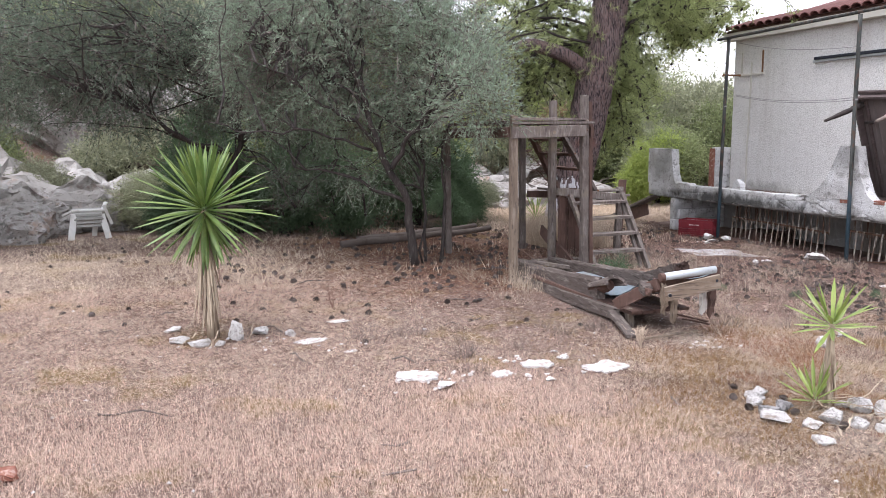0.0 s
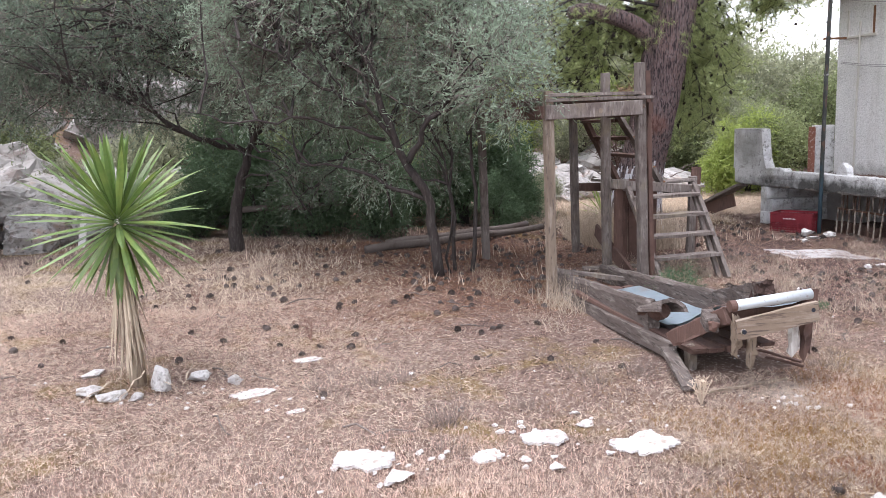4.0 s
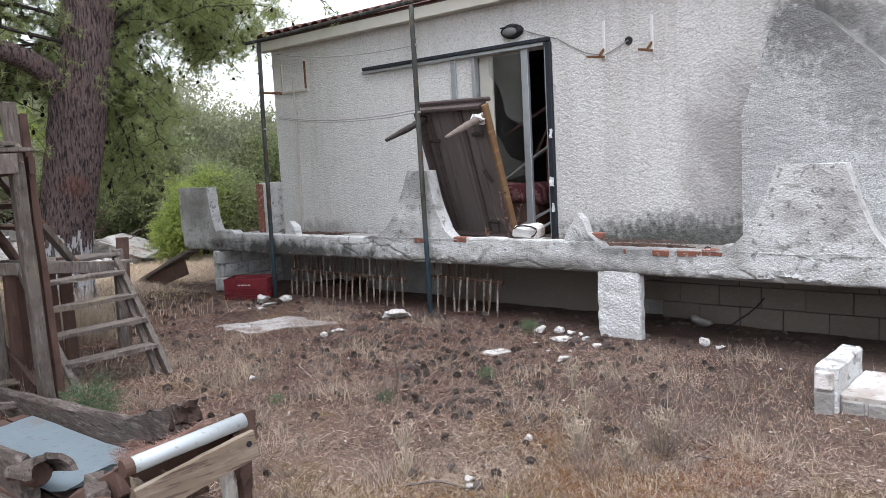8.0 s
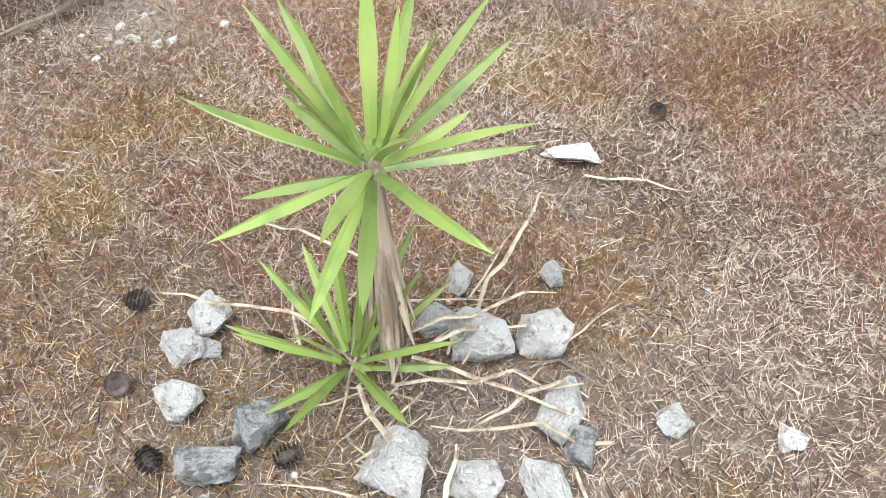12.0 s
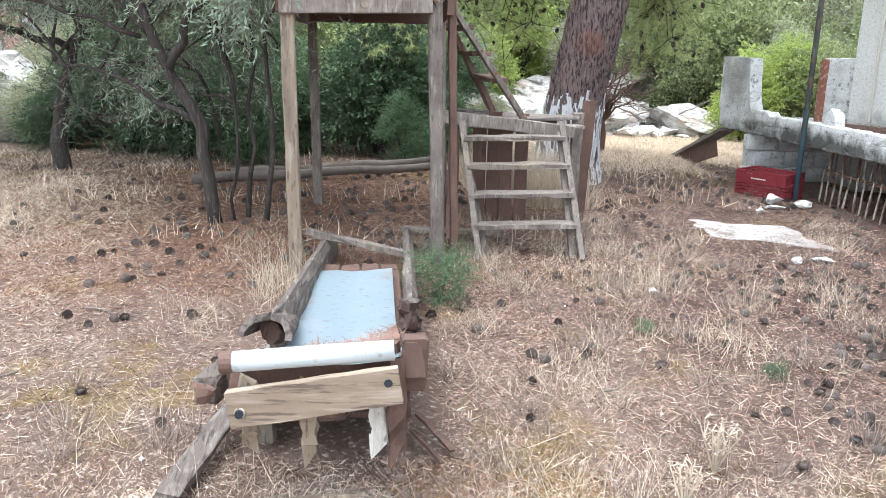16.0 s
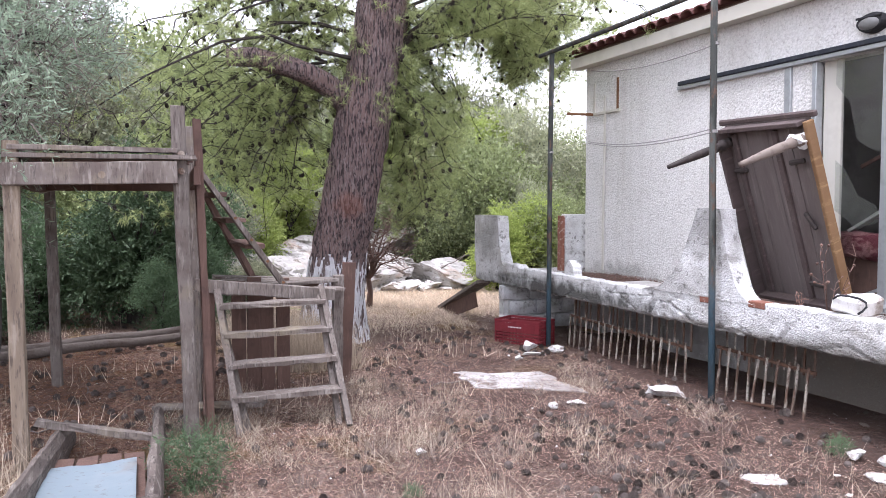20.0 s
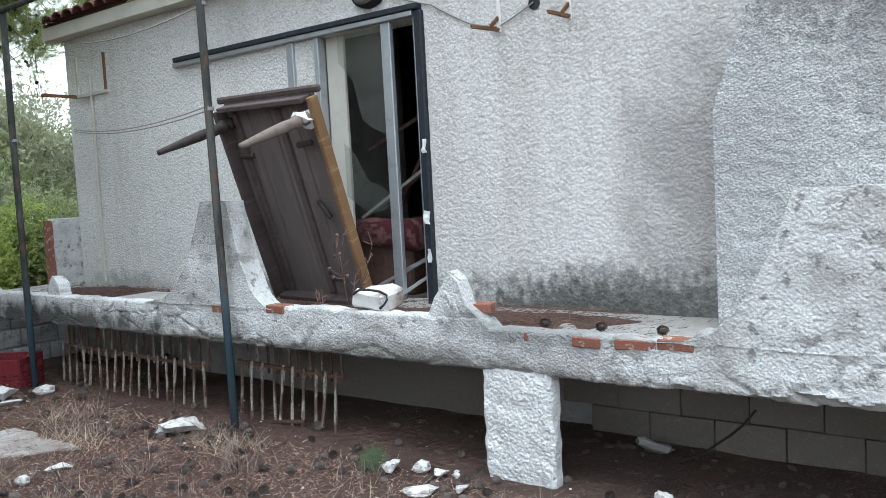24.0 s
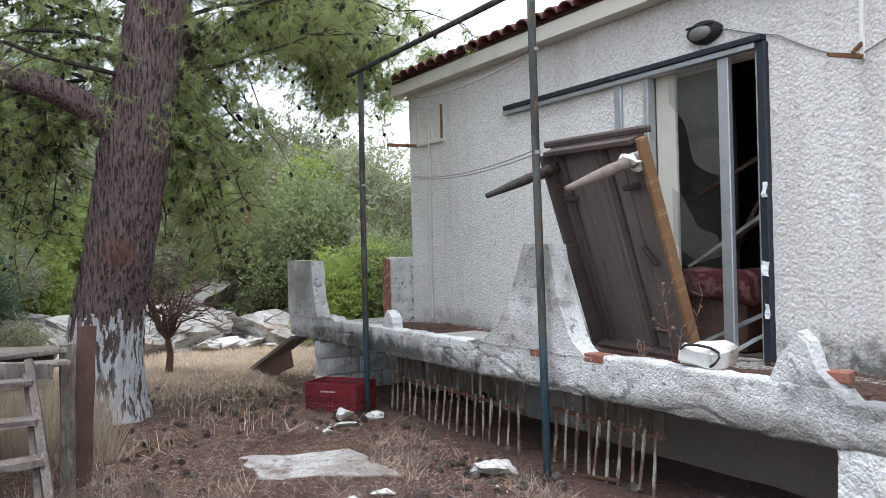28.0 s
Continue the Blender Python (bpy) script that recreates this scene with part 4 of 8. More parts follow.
# inside, seen through the broken door
bed = thing("bed", "old bed heaped with a maroon blanket in the dark room", "bed", (WX + 1.2, 9.5, FLOOR))
bp = under(bed)
bp("base", span(WX + 0.35, WX + 2.3, 8.55, 9.28, FLOOR, FLOOR + 0.48, 0.02), M_WOODDARK)
bp("blanket", roughen(span(WX + 0.30, WX + 2.25, 8.50, 9.27, FLOOR + 0.40, FLOOR + 0.64, 0.04), 0.06, 0.25, 0.12), M_MAROON, "rumpled maroon blanket", True)
dresser = thing("dresser", "orange varnished wooden dresser in the dark room", "dresser", (WX + 1.9, 8.1, FLOOR))
dp = under(dresser)
dp("body", span(WX + 0.8, WX + 1.4, 8.15, 8.7, FLOOR, FLOOR + 1.2, 0.012), M_ORANGEWOOD)
for k in range(3):
    front_ = dp("drawer_front", span(WX + 0.78, WX + 0.798, 8.19, 8.66, FLOOR + 0.12 + 0.36 * k, FLOOR + 0.44 + 0.36 * k, 0.01), M_ORANGEWOOD)
    dp("knob", span(WX + 0.75, WX + 0.779, 8.40, 8.45, FLOOR + 0.25 + 0.36 * k, FLOOR + 0.30 + 0.36 * k, 0.01), M_DARKFRAME, below=front_)
dp("mirror_post", span(WX + 1.0, WX + 1.08, 8.3, 8.38, FLOOR + 1.2, FLOOR + 2.1, 0.01), M_ORANGEWOOD)
arm = thing("wooden_armchair", "wooden armchair with a striped cushion in the doorway gloom", "chair", (WX + 0.8, 8.0, FLOOR))
ap = under(arm)
ap("seat", span(WX + 0.45, WX + 0.95, 7.75, 8.3, FLOOR + 0.36, FLOOR + 0.42, 0.01), M_ORANGEWOOD)
for x in (0.47, 0.89):
    for y in (7.77, 8.24):
        ap("leg", span(WX + x, WX + x + 0.05, y, y + 0.05, FLOOR, FLOOR + 0.36, 0.006), M_ORANGEWOOD)
ap("cushion", roughen(span(WX + 0.45, WX + 0.9, 7.8, 8.28, FLOOR + 0.42, FLOOR + 0.56, 0.05), 0.012, 0.12, 0.1), M_STRIPE, "striped cushion", True)
ap("backrest", span(WX + 0.93, WX + 0.97, 7.77, 8.28, FLOOR + 0.42, FLOOR + 1.0, 0.01), M_ORANGEWOOD)
for i, (p0, p1, w, m) in enumerate((((WX + 0.5, 9.1, 1.9), (WX + 1.1, 8.2, 2.55), 0.06, M_WOODDARK), ((WX + 0.45, 9.15, 1.3), (WX + 0.8, 8.25, 1.95), 0.16, M_GREYPLASTIC), ((WX + 0.7, 8.95, 1.35), (WX + 0.9, 8.5, 2.3), 0.1, M_WOODDARK))):
    s = part("fallen_board", beam(p0, p1, w, 0.03, seed=i + 3), m)
    tagged(s, "fallen ceiling board hanging askew in the dark room", "board", "fallen boards")

# lamp, cable, brackets, hole and pipe on the wall
lamp = thing("wall_lamp", "black oval bulkhead lamp with a grey glass", "lamp", (WX, 8.56, 3.085))
lb = bmesh.new()
rings = []
for x, s in ((0.0, 1.0), (-0.04, 1.0), (-0.075, 0.86), (-0.085, 0.80)):
    rings.append([lb.verts.new((x, 0.135 * s * math.cos(a) * (1 + 0.15 * math.cos(2 * a)), 0.088 * s * math.sin(a))) for a in [2 * math.pi * k / 24 for k in range(24)]])
for a, b in zip(rings, rings[1:]):
    for k in range(24):
        lb.faces.new((a[k], a[(k + 1) % 24], b[(k + 1) % 24], b[k]))
lb.faces.new(rings[-1])
bmesh.ops.recalc_face_normals(lb, faces=lb.faces)
part("housing", lb, M_BLACKPLASTIC, lamp)
lg = bmesh.new()
rings = [[lg.verts.new((x, 0.105 * s * math.cos(a), -0.012 + 0.055 * s * math.sin(a))) for a in [2 * math.pi * k / 20 for k in range(20)]] for x, s in ((-0.08, 1.0), (-0.10, 0.85), (-0.112, 0.5))]
for a, b in zip(rings, rings[1:]):
    for k in range(20):
        lg.faces.new((a[k], a[(k + 1) % 20], b[(k + 1) % 20], b[k]))
lg.faces.new(rings[-1])
bmesh.ops.recalc_face_normals(lg, faces=lg.faces)
part("glass", lg, M_LENS, lamp, "dull grey lamp glass", True)
part("rim", box_bm((0.02, 0.25, 0.018), pose(-0.085, 0, 0.045), 0.004), M_BLACKPLASTIC, lamp)


def cable(points, r=0.006):
    pts = []
    for a, b in zip(points, points[1:]):
        a, b = Vector(a), Vector(b)
        for i in range(7):
            u = i / 7
            p = a.lerp(b, u)
            p.z -= 0.28 * (b - a).length * 0.25 * u * (1 - u)
            pts.append(p)
    pts.append(Vector(points[-1]))
    return tube(pts, r, 5)


for pts in ([(WX - 0.02, 8.43, 3.09), (WX - 0.015, 7.95, 2.92), (WX - 0.015, 7.6, 2.72), (WX - 0.015, 7.36, 2.66), (WX - 0.02, 7.07, 2.78)],
            [(WX - 0.03, 13.0, 3.38), (9.06, 8.83, 2.86)], [(WX - 0.03, 13.05, 2.42), (9.06, 8.83, 2.18)], [(WX - 0.03, 13.05, 2.40), (9.06, 8.83, 2.15)]):
    s = part("cable", cable(pts), M_WIRE)
    tagged(s, "thin grey cable strung along the house wall", "cable", "cables")
# A solid black plug stands in for the shade inside the pipe hole.
hole = part("pipe_hole", tube([(WX - 0.012, 7.07, 2.775), (WX + 0.03, 7.07, 2.775)], 0.045, 14), M_BLACKPLASTIC, house, "round pipe hole, its dark inside drawn as a black plug")
hole.matrix_parent_inverse = house.matrix_world.inverted()
for y, foot, z0, z1 in ((7.36, 0.16, 2.62, 3.02), (6.80, 0.03, 2.62, 3.0)):
    br = thing("wall_bracket", "rusty steel bracket with a white upright on the wall", "bracket", (WX, y, z0), "air conditioner brackets")
    part("upright", box_bm((0.022, 0.026, z1 - z0), pose(-0.011, 0, (z1 - z0) / 2), 0.003), M_PRINT, br, "white steel upright")
    part("arm", beam((-0.02, 0, 0.02), (-0.30, foot * 0.3, 0.01), 0.024, 0.024), M_RUST, br, "rusty orange arm")
    part("brace", beam((-0.02, 0, 0.10), (-0.12, 0, 0.03), 0.012, 0.03), M_RUST, br)
brl = thing("wall_bracket", "pale steel bracket frame with rusty arm near the house corner", "bracket", (WX, 12.65, 2.78), "air conditioner brackets")
part("upright", box_bm((0.022, 0.03, 0.42), pose(-0.011, -0.27, 0.21), 0.003), M_RUST, brl)
part("upright", box_bm((0.022, 0.03, 0.42), pose(-0.011, 0.28, 0.21), 0.003), M_CREAM, brl)
part("crossbar", box_bm((0.03, 0.64, 0.035), pose(-0.015, 0, 0.0), 0.003), M_CREAM, brl)
part("arm", beam((-0.02, 0.30, 0.0), (-0.40, 0.34, 0.0), 0.03, 0.035), M_RUST, brl, "yellowed rusty arm")
dpipe = part("drain_pipe", tube([(WX - 0.02, 12.66, 3.0), (WX - 0.02, 12.66, 2.3), (WX - 0.022, 12.68, 1.5), (WX - 0.02, 12.68, 0.68)], 0.016, 8), M_CREAM)
tagged(dpipe, "thin cream drain pipe down the house wall", "pipe")

# posts and the bar on top
for y, lean in ((11.62, -0.12), (8.83, 0.0)):
    g = ground_z(9.06, y)
    post = thing("post", "slim rusty steel post with peeling blue paint", "post", (9.06, y, g), "terrace posts")
    pp = under(post)
    shaft_ = pp("shaft", tube([(9.06, y, g - 0.1), (9.045, y + lean * 0.3, 1.0), (9.03, y + lean * 0.6, 2.1), (9.02, y + lean, 3.28)], 0.028, 10), M_POST, "", True)
    for z in (2.15, 2.86):
        pp("wire_loop", tube([(9.035, y + lean * 0.6, z - 0.012), (9.035, y + lean * 0.6, z + 0.012)], 0.033, 10), M_WIRE, below=shaft_)
topbar = part("top_bar", tube([(9.0, 11.75, 3.26), (9.02, 10, 3.29), (9.03, 6.0, 3.36)], 0.024, 8), M_POST)
tagged(topbar, "dark steel bar running between the post tops", "bar")


# ---- on and under the terrace ----
# the upended table: u runs up its length, w along its width, n out of its underside
tb_lo, tb_hi = Vector((9.95, 8.69, 0.69)), Vector((9.40, 8.66, 2.25))
tu = (tb_hi - tb_lo).normalized()
tw = Vector((0.02, 1, 0)).normalized()
tn = tu.cross(tw).normalized()
if tn.x > 0:
    tn = -tn
tw = tn.cross(tu).normalized()
TL = (tb_hi - tb_lo).length
table_m = Matrix((tw, tu, tn)).transposed().to_4x4()
table_m.translation = tb_lo
table = thing("dining_table", "dark wooden table upended and leaning out over the terrace", "table")
table.matrix_world = table_m
HW = 0.50
for i in range(4):
    a = -HW + 0.03 + i * (2 * HW - 0.06) / 4
    part("top_board", box_bm(((2 * HW - 0.06) / 4 - 0.006, TL - 0.04, 0.022), pose(a + (2 * HW - 0.06) / 8, TL / 2, 0.0), 0.003), M_TABLEBOARD, table, "greyed underside board")
part("edge_moulding", box_bm((2 * HW + 0.07, 0.05, 0.04), pose(0, TL + 0.0, -0.004), 0.012), M_TABLEWOOD, table)
part("edge_moulding", box_bm((2 * HW + 0.05, 0.04, 0.035), pose(0, 0.02, -0.004), 0.01), M_TABLEWOOD, table)
side = 1 if tw.y > 0 else -1
part("apron", box_bm((0.035, TL - 0.12, 0.11), pose(side * (HW - 0.02), TL / 2, 0.06), 0.004), M_TABLEWOOD, table)
part("apron", box_bm((0.04, TL - 0.08, 0.085), pose(-side * (HW - 0.01), TL / 2, 0.05), 0.006), M_YELLOWWOOD, table, "bare yellow side rail")
part("apron", box_bm((2 * HW - 0.12, 0.035, 0.11), pose(0, TL - 0.05, 0.06), 0.004), M_TABLEWOOD, table)
part("apron", box_bm((2 * HW - 0.12, 0.035, 0.11), pose(0, 0.07, 0.06), 0.004), M_TABLEWOOD, table)
for a in (-0.22, 0.24):
    part("runner", box_bm((0.05, TL - 0.2, 0.03), pose(side * a + side * 0.12, TL / 2, 0.026), 0.004), M_TABLEWOOD, table)
for a, b, t_ in ((-0.22 * side, 0.24, 4), (0.34 * side, TL - 0.42, 0), (-0.30 * side, TL - 0.36, -6), (-0.30 * side, 0.80, 60)):
    part("cleat", box_bm((0.16, 0.04, 0.035), pose(a, b, 0.055, 0, 0, t_), 0.010), M_LEGDARK, table, "dark wooden cleat")
leg_prof = [(0.0, 0.044), (0.05, 0.044), (0.055, 0.034), (0.075, 0.05), (0.10, 0.052), (0.12, 0.036), (0.14, 0.032), (0.16, 0.046), (0.185, 0.046), (0.2, 0.034), (0.30, 0.040), (0.45, 0.034), (0.60, 0.024), (0.68, 0.020)]
for sgn, wood in ((1, M_LEGDARK), (-1, M_TABLELEG)):
    at = Vector((side * sgn * (HW - 0.07), TL - 0.17, 0.02))
    part("leg", tube([at + Vector((0, 0, h)) for h, r in leg_prof], [r * (0.95 if sgn > 0 else 1.0) for h, r in leg_prof], 12), wood, table, "turned wooden leg", True)
rag = part("white_rag", roughen(box_bm((0.15, 0.13, 0.10), pose(0, 0, 0), 0.03), 0.055, 0.05, 0.03), M_RAG)
rag.matrix_world = Matrix.Translation(table_m @ Vector((-side * (HW - 0.07), TL - 0.17, 0.10)))
tagged(rag, "crumpled white rag tied round a table leg", "rag")
# wrapped stone on the parapet and dry weeds beside the table
bundle = thing("wrapped_stone", "white stone bound with a black strap on the parapet", "stone", (9.28, 7.62, 0.79))
part("stone", roughen(box_bm((0.20, 0.31, 0.14), pose(0, 0, 0.06), 0.03), 0.03, 0.10, 0.06), M_PLASTERCHIP, bundle)
part("strap", tube([(-0.115 + 0.02 * math.sin(a * 3), 0.15 * math.cos(a) - 0.02, 0.07 + 0.065 * math.sin(a)) for a in [0.4 + 0.45 * k for k in range(9)]], 0.008, 5), M_BLACKPLASTIC, bundle)


def dry_weed(x, y, z, h, n, seed, mat_=None):
    rnd = random.Random(seed)
    bm = bmesh.new()
    for i in range(n):
        a, lean = rnd.uniform(0, 6.28), rnd.uniform(0.1, 0.5)
        p = [Vector((0, 0, 0))]
        for k in range(4):
            p.append(p[-1] + Vector((math.cos(a) * lean, math.sin(a) * lean, 1)) * h / 4 * rnd.uniform(0.7, 1.1))
            a += rnd.uniform(-0.6, 0.6)
        tube(p, [0.005, 0.004, 0.003, 0.003, 0.002], 4, bm)
        for k in range(2, 5):
            for _ in range(2):
                q = p[k] + Vector((rnd.uniform(-1, 1), rnd.uniform(-1, 1), rnd.uniform(0, 1))) * h * 0.18
                tube([p[k], q], [0.003, 0.002], 3, bm)
                if rnd.random() < 0.6:
                    bmesh.ops.create_icosphere(bm, subdivisions=1, radius=h * 0.025, matrix=Matrix.Translation(q))
    ob = part("dry_weed", bm, mat_ or M_LITTER)
    ob.matrix_world = pose(x, y, z)
    return tagged(ob, "withered straw-coloured weed with seed heads", "weed", "dry weeds")


for i, (x, y, h, n) in enumerate(((9.42, 8.0, 0.55, 3), (9.38, 8.22, 0.2, 3), (9.5, 8.05, 0.3, 2))):
    dry_weed(x, y, FLOOR + 0.05, h, n, i)

# red crate
crate = thing("plastic_crate", "faded red slatted plastic harvest crate on the litter", "crate", (8.92, 11.95, ground_z(8.9, 11.95) - 0.01), turn=-57)
CW, CD, CH = 0.60, 0.38, 0.29
for z in (0.02, 0.055, 0.09, 0.125, 0.16, 0.245, 0.28):
    for sy in (-1, 1):
        part("side_slat", box_bm((CW, 0.012, 0.017 if z < 0.2 else 0.03), pose(0, sy * CD / 2, z), 0.002), M_CRATE, crate)
    for sx in (-1, 1):
        part("end_slat", box_bm((0.012, CD, 0.017 if z < 0.2 else 0.03), pose(sx * CW / 2, 0, z), 0.002), M_CRATE, crate)
for sy in (-1, 1):
    part("label_band", box_bm((CW, 0.010, 0.075), pose(0, sy * CD / 2, 0.205), 0.002), M_CRATE, crate)
    for k in range(13):
        part("rib", box_bm((0.010, 0.016, CH), pose(-CW / 2 + 0.015 + k * (CW - 0.03) / 12, sy * (CD / 2 + 0.001), CH / 2), 0.002), M_CRATE, crate)
for k in range(9):
    part("print_bar", box_bm((0.010, 0.003, 0.014), pose(-0.10 + 0.02 * k, -CD / 2 - 0.011, 0.212), 0), M_PRINT, crate, "white printed lettering, unreadable")
for sx in (-1, 1):
    for k in range(6):
        part("rib", box_bm((0.016, 0.010, CH), pose(sx * (CW / 2 + 0.001), -CD / 2 + 0.03 + k * (CD - 0.06) / 5, CH / 2), 0.002), M_CRATE, crate)
part("bottom", box_bm((CW - 0.02, CD - 0.02, 0.01), pose(0, 0, 0.01), 0), M_CRATE, crate)

# iron grilles under the terrace edge
grille_rnd = random.Random(9)
for name_y0, name_y1, step, hanging, look_of in ((9.50, 11.58, 0.122, True, "rusty iron bar grille hanging under the terrace edge"), (8.06, 9.06, 0.108, False, "rusty iron bar grille with peeling paint, leaning out below")):
    gr = thing("iron_grille", look_of, "grille", (9.33, name_y0, -0.1), "terrace grilles")
    gp = under(gr)
    n = int((name_y1 - name_y0) / step) + 1
    for k in range(n):
        y = name_y0 + k * step + grille_rnd.uniform(-0.014, 0.014)
        lo = ground_z(9.33, y) - 0.03
        x = 9.33 + grille_rnd.uniform(-0.008, 0.008)
        rail_z = 0.25 if hanging else 0.30
        gp("bar", beam((x + 0.05, y + grille_rnd.uniform(-0.012, 0.012), rail_z - 0.06), (x + 0.06, y, 0.50), 0.018, 0.010, (1, 0, 0), 0.002, 3, k + 50), M_RUSTDARK if k % 3 == 1 else M_RUSTBAR)
        gp("bar", beam((x - 0.02 + grille_rnd.uniform(-0.02, 0.02), y + 0.02 + grille_rnd.uniform(-0.015, 0.015), lo + (0.05 if k % 4 == 1 else 0.0)), (x + 0.01, y + 0.015, rail_z + 0.02), 0.021, 0.010, (1, 0, 0), 0.003, 4, k), M_RUSTBAR)
        if hanging and k % 2 == 0 and k > n // 2:
            gp("bar", beam((x + 0.03, y + 0.062, lo + 0.1), (x + 0.05, y + 0.06, 0.49), 0.016, 0.010, (1, 0, 0), 0.002, 3, k + 90), M_RUSTDARK)
    gp("rail", beam((9.345, name_y0 - 0.04, rail_z - 0.02), (9.345, name_y1 + 0.04, rail_z + 0.01), 0.016, 0.026, (0, 0, 1), 0.003, 6), M_RUSTDARK)
    if not hanging:
        gp("rail", beam((9.30, 8.38, -0.05), (9.29, 9.02, -0.13), 0.014, 0.020, (0, 0, 1), 0.003, 6), M_RUSTDARK)

# block walls below the terrace
block_me = mesh_of("block", span(-0.09, 0.09, -0.197, 0.197, -0.097, 0.097, 0.004))
block_me.materials.append(M_BLOCK)
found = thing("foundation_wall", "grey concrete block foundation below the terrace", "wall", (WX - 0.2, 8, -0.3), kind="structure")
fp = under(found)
fp("core", span(WX - 0.24, WX - 0.02, -4, 13.0, -0.35, 0.47, 0), M_SLABEDGE, "grey mortar core")
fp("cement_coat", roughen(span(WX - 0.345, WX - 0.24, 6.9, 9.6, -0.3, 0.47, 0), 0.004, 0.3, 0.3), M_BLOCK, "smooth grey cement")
for r in range(3):
    for k in range(13):
        y = 1.6 + k * 0.4 + (0.2 if r % 2 else 0)
        if y > 6.75:
            continue
        ob = part("block", block_me, M_BLOCK, found)
        ob.matrix_parent_inverse = found.matrix_world.inverted()
        ob.matrix_basis = pose(WX - 0.245 - 0.006 * ((k * 7 + r * 3) % 3), y, 0.365 - r * 0.2)
endw = thing("block_wall", "whitewashed concrete block wall under the end of the terrace", "wall", (9.6, 13.1, -0.3), kind="structure")
ep = under(endw)
ep("core", span(LIPX + 0.05, WX - 0.3, 13.05, 13.2, -0.35, 0.49, 0), M_LIP)
wblock_me = mesh_of("block", roughen(span(-0.192, 0.192, -0.08, 0.08, -0.092, 0.092, 0.008), 0.003, 0.1, 0.2))
wblock_me.materials.append(M_LIP)
for r in range(3):
    for k in range(3):
        ob = part("block", wblock_me, M_LIP, endw)
        ob.matrix_parent_inverse = endw.matrix_world.inverted()
        ob.matrix_basis = pose(9.33 + 0.4 * k + (0.1 if r % 2 else 0.0), 13.06, 0.385 - r * 0.2)
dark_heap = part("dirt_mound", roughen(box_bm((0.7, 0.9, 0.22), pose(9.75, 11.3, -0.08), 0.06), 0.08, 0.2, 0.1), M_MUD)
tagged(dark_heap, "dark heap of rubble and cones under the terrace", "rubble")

# stub of a demolished stair
stair = thing("step_remnant", "broken whitewashed masonry steps standing in dry grass", "steps", (7.9, 4.2, ground_z(7.9, 4.2)))
sp = under(stair)
sp("stub_wall", roughen(span(7.735, 8.36, 4.32, 4.46, -0.2, 0.235, 0.015), 0.010, 0.08, 0.07), M_LIP, "whitewashed stub wall")
sp("low_step", roughen(span(7.80, 8.40, 3.92, 4.325, -0.2, 0.065, 0.015), 0.012, 0.08, 0.07), M_PLASTERCHIP, "low whitewashed step")
for y0, y1 in ((4.18, 4.31), (4.05, 4.16), (3.93, 4.03)):
    sp("face_stone", roughen(span(7.775, 7.815, y0, y1, -0.15, 0.02, 0.008), 0.006, 0.06, 0.06), M_SLABEDGE, "grey face stone")
sp("face_stone", roughen(span(7.71, 7.75, 4.34, 4.45, -0.15, 0.075, 0.008), 0.006, 0.06, 0.06), M_SLABEDGE, "grey face stone")
sp("face_stone", roughen(span(7.71, 7.75, 4.34, 4.45, 0.09, 0.20, 0.008), 0.008, 0.06, 0.06), M_STONE, "pale face stone")

# sloping boards against the terrace end
ramp = thing("plank_ramp", "brown plank leaning from the ground up to the terrace end", "plank", (9.1, 14.5, 0))
rp = under(ramp)
rp("plank", beam((9.16, 15.3, -0.10), (9.18, 13.72, 0.47), 0.22, 0.05, seed=4), M_WOOD)
rp("side_board", beam((9.12, 15.0, -0.12), (9.14, 13.9, 0.20), 0.03, 0.22, seed=5), M_WOODDARK)

# ---- play tower, stairs and ladder ----
tower = thing("play_tower", "weathered wooden playground tower with a high platform", "play tower", (4.45, 9.8, 0))
wp = under(tower)
for i, (x, y, top, x2, y2) in enumerate(((3.95, 8.80, 1.93, 3.94, 8.80), (4.93, 8.85, 2.17, 4.87, 8.82), (3.95, 11.15, 1.72, 3.93, 11.15), (5.16, 11.2, 1.74, 5.12, 11.15), (5.03, 9.95, 2.15, 5.0, 9.90))):
    wp("post", beam((x, y, ground_z(x, y) - 0.1), (x2, y2, top), 0.088, 0.088, (0, 1, 0), 0.004, 9, i), M_TANWOOD if i == 0 else M_WOOD, "tan split post" if i == 0 else "")
wp("post", beam((5.05, 8.93, -0.05), (4.99, 8.92, 2.1), 0.05, 0.09, (0, 1, 0), 0.004, 9, 7), M_WOODDARK)
front_beam_ = wp("front_beam", beam((3.90, 8.745, 1.735), (4.86, 8.745, 1.755), 0.045, 0.135, seed=8), M_WOOD, "bolted front beam")
wp("side_beam", beam((4.98, 8.8, 1.74), (5.08, 11.2, 1.72), 0.045, 0.12, seed=9), M_WOODDARK)
wp("side_beam", beam((3.89, 8.8, 1.74), (3.89, 11.2, 1.72), 0.045, 0.12, seed=10), M_WOODDARK)
wp("back_beam", beam((3.9, 11.1, 1.74), (5.1, 11.1, 1.74), 0.045, 0.12, seed=11), M_WOODDARK)
for k in range(16):
    y = 8.80 + k * 0.148
    if k in (7, 12):
        continue
    wp("deck_board", beam((3.90, y, 1.845 + 0.01 * (k % 3)), (4.97, y, 1.85 + 0.008 * (k % 2)), 0.13, 0.03, (0, 0, 1), 0.004, 5, k), M_WOODDARK if k else M_WOOD)
wp("edge_board", beam((3.93, 8.80, 1.895), (4.86, 8.78, 1.89), 0.11, 0.03, seed=20), M_WOOD)
